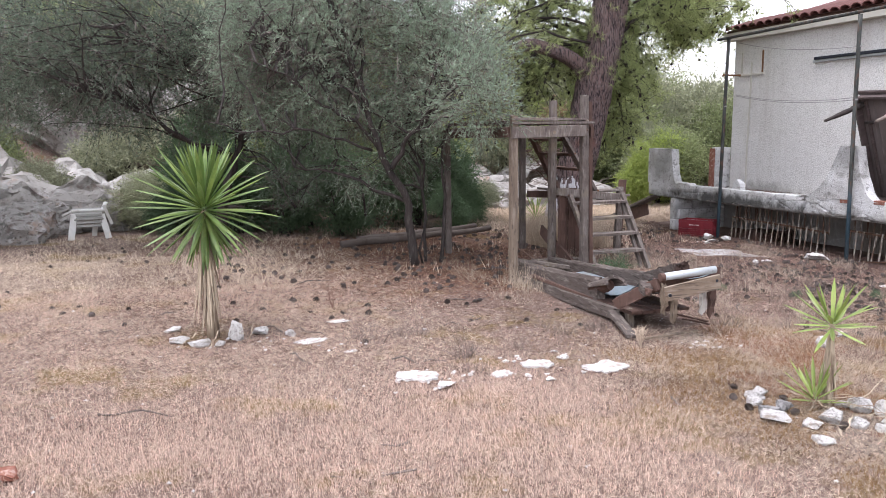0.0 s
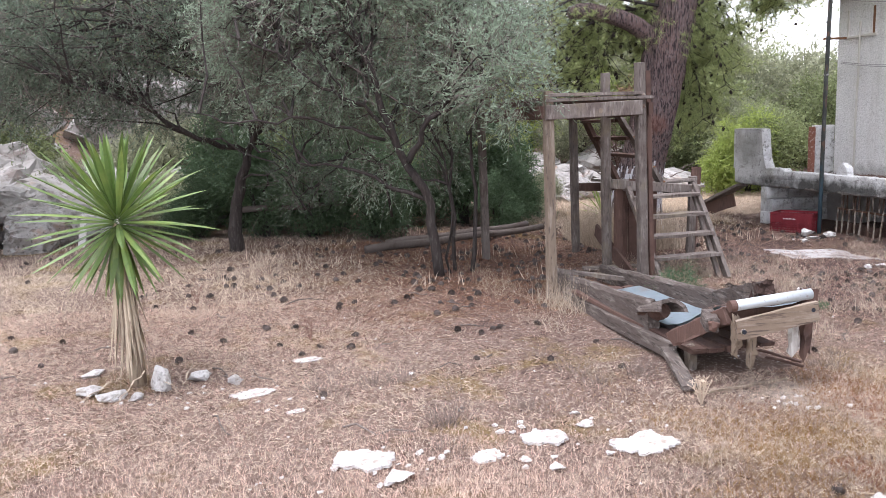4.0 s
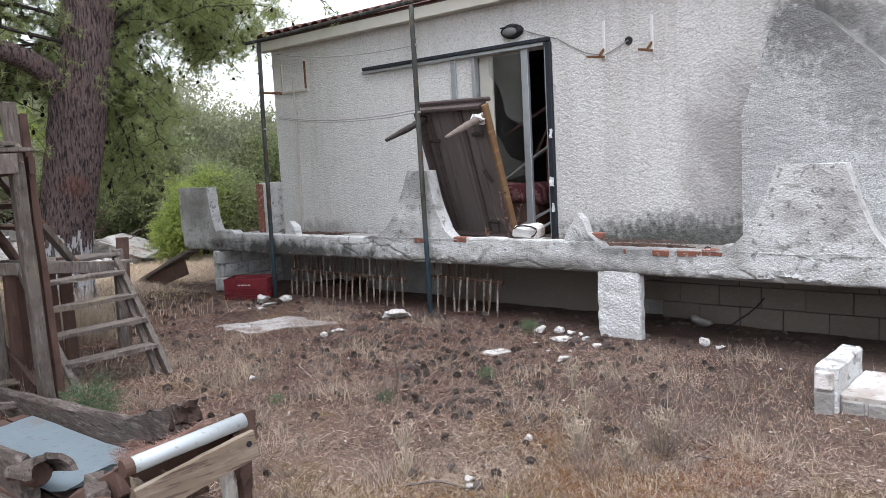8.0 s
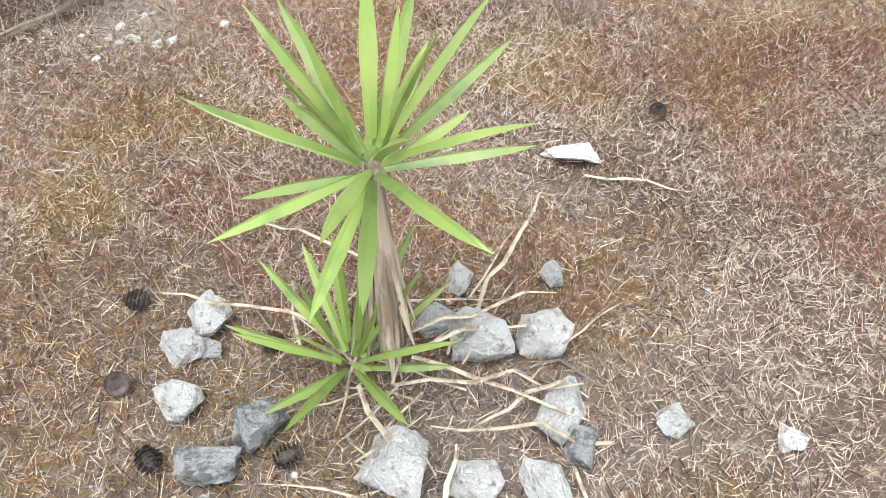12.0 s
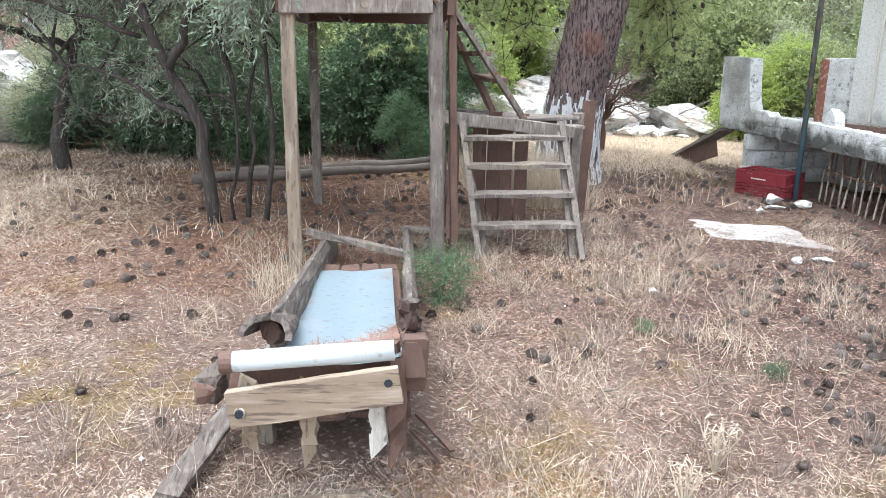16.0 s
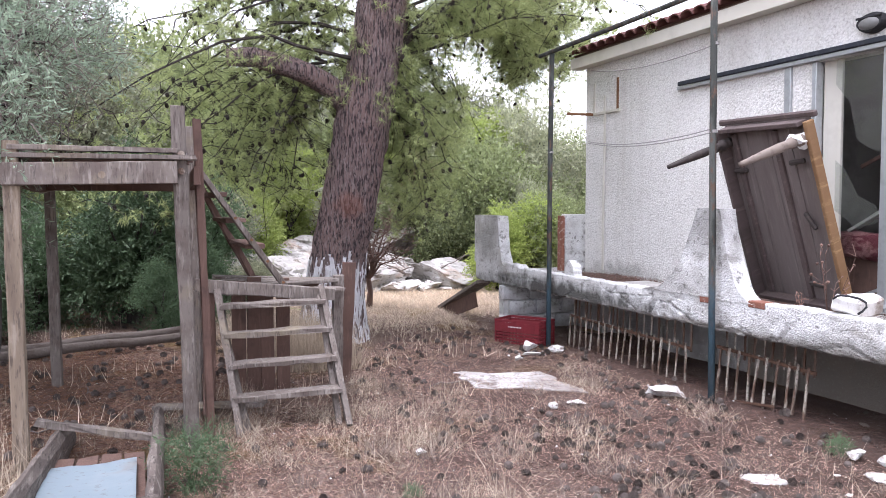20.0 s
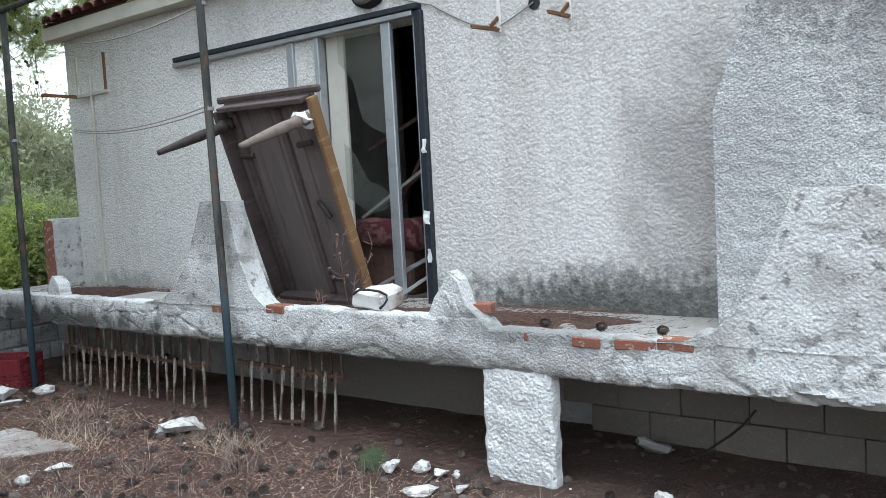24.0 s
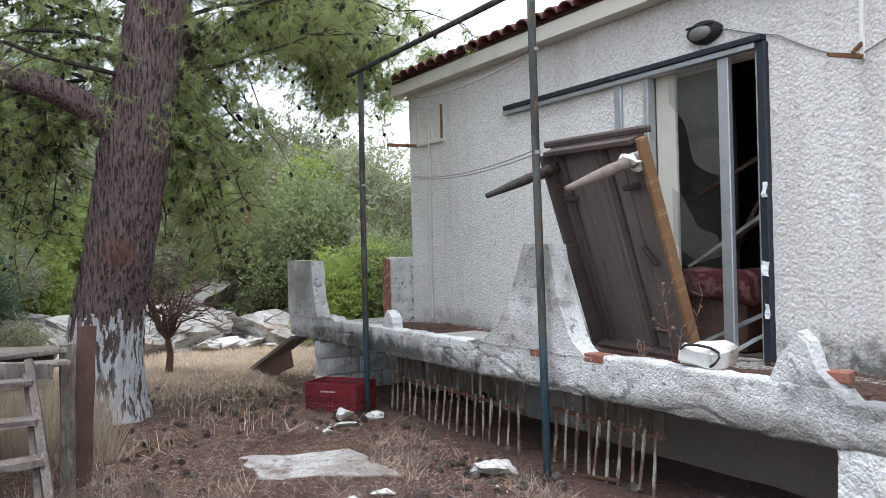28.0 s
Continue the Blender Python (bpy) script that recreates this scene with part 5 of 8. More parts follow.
for x, z in ((4.885, 1.87), (4.885, 1.765)):
    wp("bolt", tube([(x, 8.79, z), (x, 8.765, z)], 0.022, 8), M_RUSTBAR, "rusty bolt head", below=front_beam_)
    wp("washer", tube([(x, 8.795, z), (x, 8.783, z)], 0.034, 10), M_ALU, below=front_beam_)
wp("knot", tube([(4.43, 8.722, 1.735), (4.43, 8.716, 1.735)], 0.022, 10), M_TANWOOD, below=front_beam_)
# stair from the platform to the lower landing
stringer_ = wp("stringer", beam((5.02, 9.93, 1.90), (5.80, 10.02, 0.80), 0.04, 0.15, (0, 1, 0.0), 0.004, 8, 21), M_WOOD, "bolted stair stringer")
wp("stringer", beam((5.08, 10.95, 1.86), (5.62, 10.92, 0.86), 0.05, 0.13, (0, 1, 0.0), 0.012, 8, 22), M_WOODDARK, "split dark stringer")
for k in range(6):
    u = (k + 0.6) / 6.4
    wp("stair_bolt", tube([(5.02 + 0.78 * u, 9.90, 1.90 - 1.10 * u), (5.02 + 0.78 * u, 9.885, 1.90 - 1.10 * u)], 0.012, 6), M_RUST, below=stringer_)
for k, u in enumerate((0.22, 0.42, 0.62)):
    x, z = 5.05 + 0.72 * u, 1.86 - 1.02 * u
    wp("tread", beam((x, 9.98, z), (x - 0.02, 10.9, z), 0.16, 0.035, (0, 0, 1), 0.006, 5, 30 + k), M_WOODDARK)
wp("landing_beam", beam((5.02, 9.78, 0.95), (6.10, 9.82, 0.83), 0.05, 0.10, seed=33), M_WOOD)
wp("landing_beam", beam((5.1, 10.9, 0.84), (6.2, 10.9, 0.80), 0.05, 0.10, seed=34), M_WOODDARK)
for k in range(5):
    y = 9.92 + 0.22 * k
    wp("landing_board", beam((5.25 + 0.05 * (k % 2), y, 0.87 + 0.012 * k), (6.2, y + 0.05, 0.86 + 0.02 * ((k * 3) % 4)), 0.17, 0.028, (0, 0, 1), 0.006, 5, 40 + k), M_WOOD)
for k, (x, top, tilt) in enumerate(((5.40, 0.92, 0.0), (5.52, 0.95, 0.01), (5.64, 0.90, -0.01), (5.77, 0.93, 0.0))):
    wp("screen_plank", beam((x, 10.33, -0.1), (x + tilt, 10.31, top), 0.11, 0.024, (0, 1, 0), 0.005, 6, 50 + k), M_WOODDARK)
wp("landing_post", beam((6.30, 10.38, -0.12), (6.36, 10.34, 1.05), 0.12, 0.035, (0, 1, 0), 0.005, 6, 60), M_WOODDARK)
wp("landing_post", beam((6.20, 10.2, -0.12), (6.22, 10.18, 0.95), 0.09, 0.06, (0, 1, 0), 0.005, 6, 61), M_WOOD)
wp("landing_post", beam((5.12, 9.85, -0.12), (5.13, 9.85, 0.92), 0.08, 0.07, (0, 1, 0), 0.005, 6, 62), M_WOODDARK)
wp("brace_board", beam((5.05, 9.35, 0.0), (5.14, 10.5, 0.35), 0.03, 0.16, (0, 0, 1), 0.006, 6, 63), M_WOODDARK)
wp("loose_board", beam((4.72, 9.9, 0.02), (5.5, 9.6, 0.05), 0.14, 0.025, (0, 0, 1), 0.006, 6, 64), M_WOOD)
wp("sill_board", beam((4.02, 8.95, 0.22), (4.72, 8.75, 0.10), 0.06, 0.04, (0, 0, 1), 0.008, 6, 65), M_WOOD)

ladder = thing("wooden_ladder", "grey weathered wooden step ladder leaning on the landing", "ladder", (5.6, 9, 0))
lp = under(ladder)
for i, (x0, x1, y0) in enumerate(((5.26, 5.18, 9.08), (6.04, 5.97, 9.12))):
    lp("stringer", beam((x0, y0, -0.06), (x1, 9.72, 0.90), 0.045, 0.10, (0, 1, 0.9), 0.005, 8, i), M_WOOD)
    lp("rear_leg", beam((x0 + (0.07 if i == 0 else -0.06), 9.2, -0.06), (x1 + (0.0 if i == 0 else -0.02), 9.72, 0.84), 0.04, 0.05, (0, 1, 0.9), 0.005, 6, i + 4), M_WOOD)
for k, z in enumerate((0.19, 0.40, 0.60, 0.80)):
    u = (z + 0.06) / 0.96
    y = 9.10 + (9.72 - 9.10) * u
    lp("tread", beam((5.24 - 0.07 * u, y - 0.02, z), (6.01 - 0.04 * u, y, z + 0.004), 0.15, 0.035, (0, 0, 1), 0.007, 6, 10 + k), M_WOOD)

# ---- collapsed slide ----
def half_log(p0, p1, tall, thick, seed):
    """Half a split log standing on edge: flat within, round without."""
    rnd, bm = random.Random(seed), bmesh.new()
    m, length = frame_of(p0, p1)
    prof = [(-thick, -tall), (-thick * 0.2, -tall * 1.0), (thick * 0.7, -tall * 0.7), (thick, 0), (thick * 0.8, tall * 0.6), (thick * 0.1, tall), (-thick * 0.6, tall * 0.95), (-thick, tall * 0.7)]
    rings = []
    for i in range(19):
        rings.append([bm.verts.new(m @ Vector((a + rnd.gauss(0, 0.003), b + rnd.gauss(0, 0.004) + 0.01 * noise.noise((i * 0.7, seed, 0)), length * i / 18 + (rnd.uniform(-0.02, 0.02) if i in (0, 18) else 0)))) for a, b in prof])
    for r0, r1 in zip(rings, rings[1:]):
        for k in range(8):
            bm.faces.new((r0[k], r0[(k + 1) % 8], r1[(k + 1) % 8], r1[k]))
    bm.faces.new(list(reversed(rings[0])))
    bm.faces.new(rings[-1])
    bmesh.ops.recalc_face_normals(bm, faces=bm.faces)
    return bm


slide = thing("slide", "collapsed wooden slide with a pale blue sheet, rotten at its end", "slide", (4.3, 7.2, 0))
sl = under(slide)
sl("side_rail", half_log((4.17, 9.25, 0.02), (4.05, 6.92, 0.215), 0.125, 0.042, 1), M_SLIDEWOOD, "half-round log rail")
sl("side_rail", half_log((4.74, 9.40, 0.04), (4.645, 6.85, 0.245), 0.105, 0.038, 2), M_SLIDEWOOD, "half-round log rail")
sl("lower_rail", beam((4.05, 8.7, -0.01), (3.97, 6.5, 0.075), 0.05, 0.11, (0, 0, 1), 0.008, 8, 3), M_SLIDEWOOD)
sheet = bmesh.new()
nu, nv = 14, 6
grid = [[sheet.verts.new((4.07 + 0.50 * j / nv + 0.02 * (1 - i / nu), 8.25 - 2.30 * i / nu,
         0.15 + 0.05 * i / nu + 0.30 * smooth(0.62, 1.0, i / nu) - 0.02 * math.sin(math.pi * j / nv) + 0.012 * noise.noise((i * 0.6, j * 0.7, 2)))) for j in range(nv + 1)] for i in range(nu + 1)]
for i in range(nu):
    for j in range(nv):
        sheet.faces.new((grid[i][j], grid[i][j + 1], grid[i + 1][j + 1], grid[i + 1][j]))
bmesh.ops.solidify(sheet, geom=list(sheet.faces), thickness=0.006)
bmesh.ops.recalc_face_normals(sheet, faces=sheet.faces)
sl("slide_bed", sheet, M_SHEET, "pale blue metal sheet strewn with needles", True)
for k in range(5):
    sl("bed_board", beam((4.08 + 0.125 * k, 8.5, 0.09), (4.06 + 0.125 * k, 6.3, 0.12), 0.11, 0.03, (0, 0, 1), 0.005, 6, 70 + k), M_WOODDARK)
pile = bmesh.new()
for k in range(1500):
    a, b = rag_rnd.random(), rag_rnd.random()
    x, y = 4.58 - 0.36 * a * a * (0.3 + 0.7 * b), 6.95 - 0.72 * b
    z = 0.205 + 0.30 * smooth(0.62, 1.0, (8.25 - y) / 2.3) + 0.035 * (1 - a) + rag_rnd.uniform(0, 0.012)
    an = rag_rnd.uniform(0, 6.28)
    d = Vector((math.cos(an), math.sin(an), rag_rnd.uniform(-0.1, 0.25))) * rag_rnd.uniform(0.03, 0.09)
    w = Vector((-math.sin(an), math.cos(an), 0)) * 0.0025
    p = Vector((x, y, z))
    pile.faces.new([pile.verts.new(q) for q in (p - w, p + w, p + d)])
nd_pile = part("needle_pile", pile, M_LITTER)
tagged(nd_pile, "fallen needles drifted on the slide bed", "litter", kind="stuff")
# broken hollow end of the log rail, rotten stumps
m_log, _ = frame_of((4.06, 7.10, 0.215), (4.025, 6.55, 0.345))
shell = bmesh.new()
rings = []
for i in range(6):
    u = i / 5
    ring = []
    for k in range(13):
        a = math.radians(-12 + 192 * k / 12)
        r = 0.062 + 0.050 * u + 0.008 * noise.noise((k * 0.9, i * 0.8, 3))
        ring.append(shell.verts.new(m_log @ Vector((math.cos(a) * r, math.sin(a) * r * 0.8, 0.52 * u + (0.07 * noise.noise((k * 0.8, 1, 5)) - 0.07 * math.sin(math.pi * k / 12) if i == 5 else 0)))))
    rings.append(ring)
for r0, r1 in zip(rings, rings[1:]):
    for k in range(12):
        shell.faces.new((r0[k], r0[k + 1], r1[k + 1], r1[k]))
bmesh.ops.recalc_face_normals(shell, faces=shell.faces)
bmesh.ops.solidify(shell, geom=list(shell.faces), thickness=0.028)
bmesh.ops.recalc_face_normals(shell, faces=shell.faces)
sl("log_end", shell, M_SLIDEWOOD, "hollow split log end")
sl("rotten_core", roughen(tube([m_log @ Vector((0, 0.0, 0.0)), m_log @ Vector((0, -0.01, 0.22)), m_log @ Vector((0, 0.0, 0.38))], [0.05, 0.055, 0.05], 9), 0.022, 0.05, 0.02), M_LITTERDARK, "black rotten heartwood")
sl("stump_post", beam((4.60, 5.96, 0.40), (4.605, 5.96, 0.565), 0.085, 0.075, (0, 1, 0), 0.007, 5, 71), M_WOODDARK, "broken brown post top")
sl("rail_end", beam((4.64, 7.02, 0.27), (4.61, 6.46, 0.44), 0.07, 0.15, (0, 0, 1), 0.012, 12, 72, split=0.06), M_SLIDEWOOD, "split end of the log rail")
sl("rotten_top", roughen(beam((4.615, 6.52, 0.43), (4.60, 6.34, 0.50), 0.055, 0.10, (0, 0, 1), 0.012, 12, 74, split=0.05), 0.035, 0.035, 0.02), M_LITTERDARK, "black crumbling rotten tip")
sl("rotten_top", roughen(beam((4.64, 6.98, 0.21), (4.62, 6.40, 0.33), 0.05, 0.09, (0, 0, 1), 0.012, 12, 75, split=0.05), 0.03, 0.04, 0.025), M_LITTERDARK, "black crumbling rotten rail")
sl("beam_stub", beam((4.00, 6.12, 0.41), (3.93, 5.94, 0.40), 0.085, 0.09, (0, 0, 1), 0.007, 5, 73, split=0.02), M_SLIDEWOOD, "broken beam stub")
sl("stub_core", roughen(box_bm((0.06, 0.05, 0.065), pose(3.925, 5.93, 0.398, 0, 0, 20), 0.01), 0.02, 0.03, 0.015), M_LITTERDARK, "black rotten heartwood")
sl("end_rail", beam((3.93, 6.44, 0.185), (4.02, 5.94, 0.455), 0.045, 0.105, (0, 0, 1), 0.012, 7, 5, split=0.03), M_WOODDARK)
sl("end_rail", beam((4.63, 6.6, 0.22), (4.60, 5.92, 0.50), 0.06, 0.12, (0, 0, 1), 0.014, 7, 6, split=0.03), M_WOODDARK)
sl("pipe", tube([(4.03, 5.865, 0.528), (4.2, 5.862, 0.540), (4.535, 5.855, 0.562)], 0.033, 14), M_PIPE, "scuffed silver steel pipe", True)
sl("pipe_cap", tube([(3.995, 5.867, 0.526), (4.034, 5.865, 0.528)], 0.035, 14), M_WOODDARK, "rusty pipe end")
end_board_ = sl("end_board", beam((4.02, 5.83, 0.385), (4.55, 5.81, 0.465), 0.03, 0.125, (0, 0, 1), 0.004, 7, 7), M_WOODPALE, "pale end board with two bolts")
for x, z in ((4.055, 0.38), (4.515, 0.475)):
    sl("bolt", tube([(x, 5.815, z), (x, 5.795, z)], 0.014, 8), M_DARKFRAME, below=end_board_)
    sl("washer", tube([(x, 5.82, z), (x, 5.806, z)], 0.018, 10), M_RUSTBAR, below=end_board_)
for i, (x, y, z1, mt) in enumerate(((4.07, 5.90, 0.455, M_TANWOOD), (4.25, 6.02, 0.36, M_TANWOOD), (4.485, 5.93, 0.38, M_WHITEWOOD), (4.545, 5.90, 0.47, M_WOODDARK))):
    sl("stump_leg", beam((x, y, (0.24, 0.13, 0.18, 0.17)[i]), (x, y, z1), 0.05, 0.045, (0, 1, 0), 0.012, 6, 80 + i, split=0.07), mt, "rotten split leg")
sl("stub_leg", beam((4.05, 6.40, -0.1), (4.05, 6.40, 0.14), 0.06, 0.06, (0, 1, 0), 0.008, 4, 86), M_WOOD)
sl("cross_board", beam((4.05, 6.02, 0.42), (4.56, 6.02, 0.47), 0.03, 0.12, (0, 0, 1), 0.006, 6, 9), M_WOODDARK)
for i, (p0, p1, w, h) in enumerate((((3.93, 6.5, 0.10), (3.78, 5.93, 0.02), 0.09, 0.03), ((3.86, 5.86, 0.012), (4.44, 5.93, 0.012), 0.022, 0.014), ((4.65, 6.52, 0.012), (4.77, 6.22, 0.0), 0.02, 0.014), ((4.62, 6.40, 0.0), (4.72, 6.14, 0.0), 0.016, 0.012))):
    s = part("loose_plank", beam(p0, p1, w, h, seed=90 + i), (M_SLIDEWOOD, M_TANWOOD, M_WOODDARK, M_WOODDARK)[i])
    tagged(s, "loose weathered plank lying by the slide", "plank", "loose planks")

# grey logs under the olives
for i, (pts, r) in enumerate((([(2.55, 12.1, 0.06), (3.6, 12.4, 0.08), (5.3, 12.85, 0.10)], 0.058), ([(2.9, 12.55, 0.05), (4.2, 12.95, 0.09), (5.2, 13.3, 0.1)], 0.06), ([(0.9, 14.6, 0.45), (2.2, 14.4, 0.55), (3.4, 14.2, 0.5)], 0.05))):
    s = part("fallen_log", tube([Vector(pts[0]).lerp(Vector(pts[2]), k / 8) + Vector((0, 0, 0.012 * math.sin(k * 1.7))) for k, p in enumerate([pts[0]] * 9)], [r * (1 - 0.03 * k) for k in range(9)], 10, None, 0.08, i), M_LOG, smooth_shade=True)
    tagged(s, "long grey fallen log lying under the olive trees", "log", "fallen logs")

# white plastic chair, tipped over
chair = thing("plastic_chair", "grimy white plastic garden chair tipped forward by the rocks", "chair", (-1.22, 14.65, ground_z(-1.22, 14.65)), turn=12)
part("leg", beam((-0.30, -0.15, 0.0), (-0.22, -0.05, 0.42), 0.10, 0.035, (0, 1, 0), 0.003, 5, 1), M_PLASTIC, chair)
part("leg", beam((0.28, -0.15, 0.0), (0.20, -0.05, 0.40), 0.10, 0.035, (0, 1, 0), 0.003, 5, 2), M_PLASTIC, chair)
part("leg", beam((0.12, 0.34, 0.0), (0.14, 0.22, 0.36), 0.08, 0.035, (0, 1, 0), 0.003, 5, 3), M_PLASTIC, chair)
part("seat", box_bm((0.46, 0.40, 0.03), pose(0, 0.08, 0.40, 24), 0.012), M_GREYPLASTIC, chair, "grey stained seat underside")
for k in range(4):
    part("back_slat", box_bm((0.40, 0.018, 0.045), pose(0, -0.10, 0.22 + 0.06 * k, -18), 0.006), M_GREYPLASTIC, chair)
part("back_rail", box_bm((0.52, 0.05, 0.05), pose(0, -0.05, 0.47, -18), 0.015), M_PLASTIC, chair)
part("armrest", beam((-0.27, -0.06, 0.46), (-0.37, 0.05, 0.40), 0.06, 0.03, (0, 0, 1), 0.003, 4, 5), M_PLASTIC, chair)
part("armrest", beam((0.22, -0.06, 0.47), (0.30, 0.10, 0.58), 0.06, 0.03, (0, 0, 1), 0.003, 4, 6), M_PLASTIC, chair)
part("side_rail", beam((0.24, -0.06, 0.55), (0.36, -0.02, 0.22), 0.05, 0.03, (0, 1, 0), 0.003, 4, 7), M_PLASTIC, chair)


# ---- plants ----
def unit(a):
    return a / np.maximum(np.linalg.norm(a, axis=-1, keepdims=True), 1e-9)


def leaf_quads(p, d, rng, length, width):
    """Lens-shaped leaves from points p along directions d."""
    n = len(p)
    d = unit(d)
    side = unit(np.cross(d, rng.normal(size=(n, 3))))
    L, W = length[:, None], width[:, None]
    v = np.stack([p, p + d * L * 0.5 + side * W * 0.5, p + d * L, p + d * L * 0.5 - side * W * 0.5], 1).reshape(-1, 3)
    return v, np.arange(n * 4).reshape(-1, 4)


def blade_tris(p, d, rng, length, width):
    n = len(p)
    side = unit(np.cross(unit(d), rng.normal(size=(n, 3)))) * width[:, None] * 0.5
    v = np.stack([p - side, p + side, p + unit(d) * length[:, None]], 1).reshape(-1, 3)
    return v, np.arange(n * 3).reshape(-1, 3)


def in_blobs(blobs, n, rng, gap=0.0, scale=1.1, shell=2.4):
    """Random points in ellipsoids (centre, radii), denser towards their skins, with gaps."""
    vol = np.array([np.prod(r) for c, r in blobs])
    pick = rng.choice(len(blobs), size=int(n * (1.9 if gap > -1 else 1)), p=vol / vol.sum())
    dirs = unit(rng.normal(size=(len(pick), 3)))
    rad = rng.random(len(pick)) ** (1 / shell)
    c, r = np.array([b[0] for b in blobs])[pick], np.array([b[1] for b in blobs])[pick]
    p = c + dirs * rad[:, None] * r
    if gap > -1:
        keep = np.array([noise.noise(Vector(q) * scale) > gap for q in p])
        p, dirs = p[keep], dirs[keep]
    return p[:n], dirs[:n]


def sprays(p, out, rng, per, spray, length, width, droop=0.25):
    """Leafy twigs: per leaves along each of the twigs that start at p."""
    d = unit(out * 0.7 + rng.normal(size=p.shape) * 0.7 + np.array([0, 0, 0.15]))
    u = (np.arange(per) + 0.5) / per
    step = spray * (0.6 + 0.8 * rng.random(len(p)))
    q = p[:, None, :] + d[:, None, :] * (u[None, :, None] * step[:, None, None])
    q[:, :, 2] -= droop * (u[None, :] ** 2) * step[:, None]
    ld = unit(d[:, None, :] * 0.9 + rng.normal(size=q.shape) * 0.65)
    n = q.shape[0] * per
    ends = p + d * step[:, None]
    ends[:, 2] -= droop * step
    return q.reshape(-1, 3), ld.reshape(-1, 3), length * (0.7 + 0.6 * rng.random(n)), width * (0.7 + 0.6 * rng.random(n)), ends


def twig_mesh(name, a, b, rng, w=0.006):
    n = len(a)
    side = unit(np.cross(b - a, rng.normal(size=(n, 3)))) * w
    v = np.stack([a - side, a + side, b], 1).reshape(-1, 3)
    return mesh_from(name, v, np.arange(n * 3).reshape(-1, 3))


def bent(p0, p1, rnd, n=6, wobble=0.1, sag=0.0):
    p0, p1 = Vector(p0), Vector(p1)
    L = (p1 - p0).length
    out = []
    for i in range(n + 1):
        u = i / n
        q = p0.lerp(p1, u)
        if 0 < i < n:
            q += Vector((rnd.uniform(-1, 1), rnd.uniform(-1, 1), rnd.uniform(-1, 1))) * wobble * L / n * 1.6
        q.z += sag * L * math.sin(math.pi * u)
        out.append(q)
    return out


def olive_tree(base, stems, blobs, twigs, seed, label, bare=0, fine=90):
    rnd, rng = random.Random(seed), np.random.default_rng(seed)
    tree = thing("olive_tree", label, "tree", (*base, ground_z(*base)), "olive trees")
    mk = under(tree)
    wood_pts = []
    for i, (pts, r) in enumerate(stems):
        bm = bmesh.new()
        path = []
        for a, b in zip(pts, pts[1:]):
            path += bent(a, b, rnd, 4, 0.12)[:-1]
        path.append(Vector(pts[-1]))
        tube(path, [0.86 * r * (1 - 0.75 * k / len(path)) for k in range(len(path))], 9, bm, 0.12, i)
        wood_pts += path[len(path) // 4:]
        mk("trunk" if i == 0 else "limb", bm, M_OLIVEBARK, "", True)
    p, out = in_blobs(blobs, twigs, rng, -0.10, 1.15)
    bm = bmesh.new()
    for k in range(fine):
        q = Vector(p[rnd.randrange(len(p))])
        a = min(rnd.sample(wood_pts, min(9, len(wood_pts))), key=lambda w: (w - q).length)
        tube(bent(a, q, rnd, 5, 0.16, 0.05), [0.018, 0.014, 0.011, 0.009, 0.006, 0.004], 5, bm)
    tagged(mk("branch_work", bm, M_OLIVEBARK), kind="stuff")
    lp_, ld, L, W, ends = sprays(p, out, rng, 15, 0.32, 0.058, 0.0115)
    tagged(mk("twig_work", twig_mesh("twig_work", p, ends, rng, 0.004), M_TWIG), kind="stuff")
    mk("crown", mesh_from("crown", *leaf_quads(lp_, ld, rng, L, W)), M_OLIVE, "grey-green olive foliage")
    if bare:
        b, out = in_blobs(blobs, bare, rng, -2)
        ends = b + unit(out * 0.4 + rng.normal(size=b.shape) + np.array([0, 0, 0.4])) * (0.25 + 0.3 * rng.random((len(b), 1)))
        tagged(mk("bare_twig_work", twig_mesh("bare_twig_work", b, ends, rng, 0.0035), M_TWIG, "bare grey twigs"), kind="stuff")
    return tree


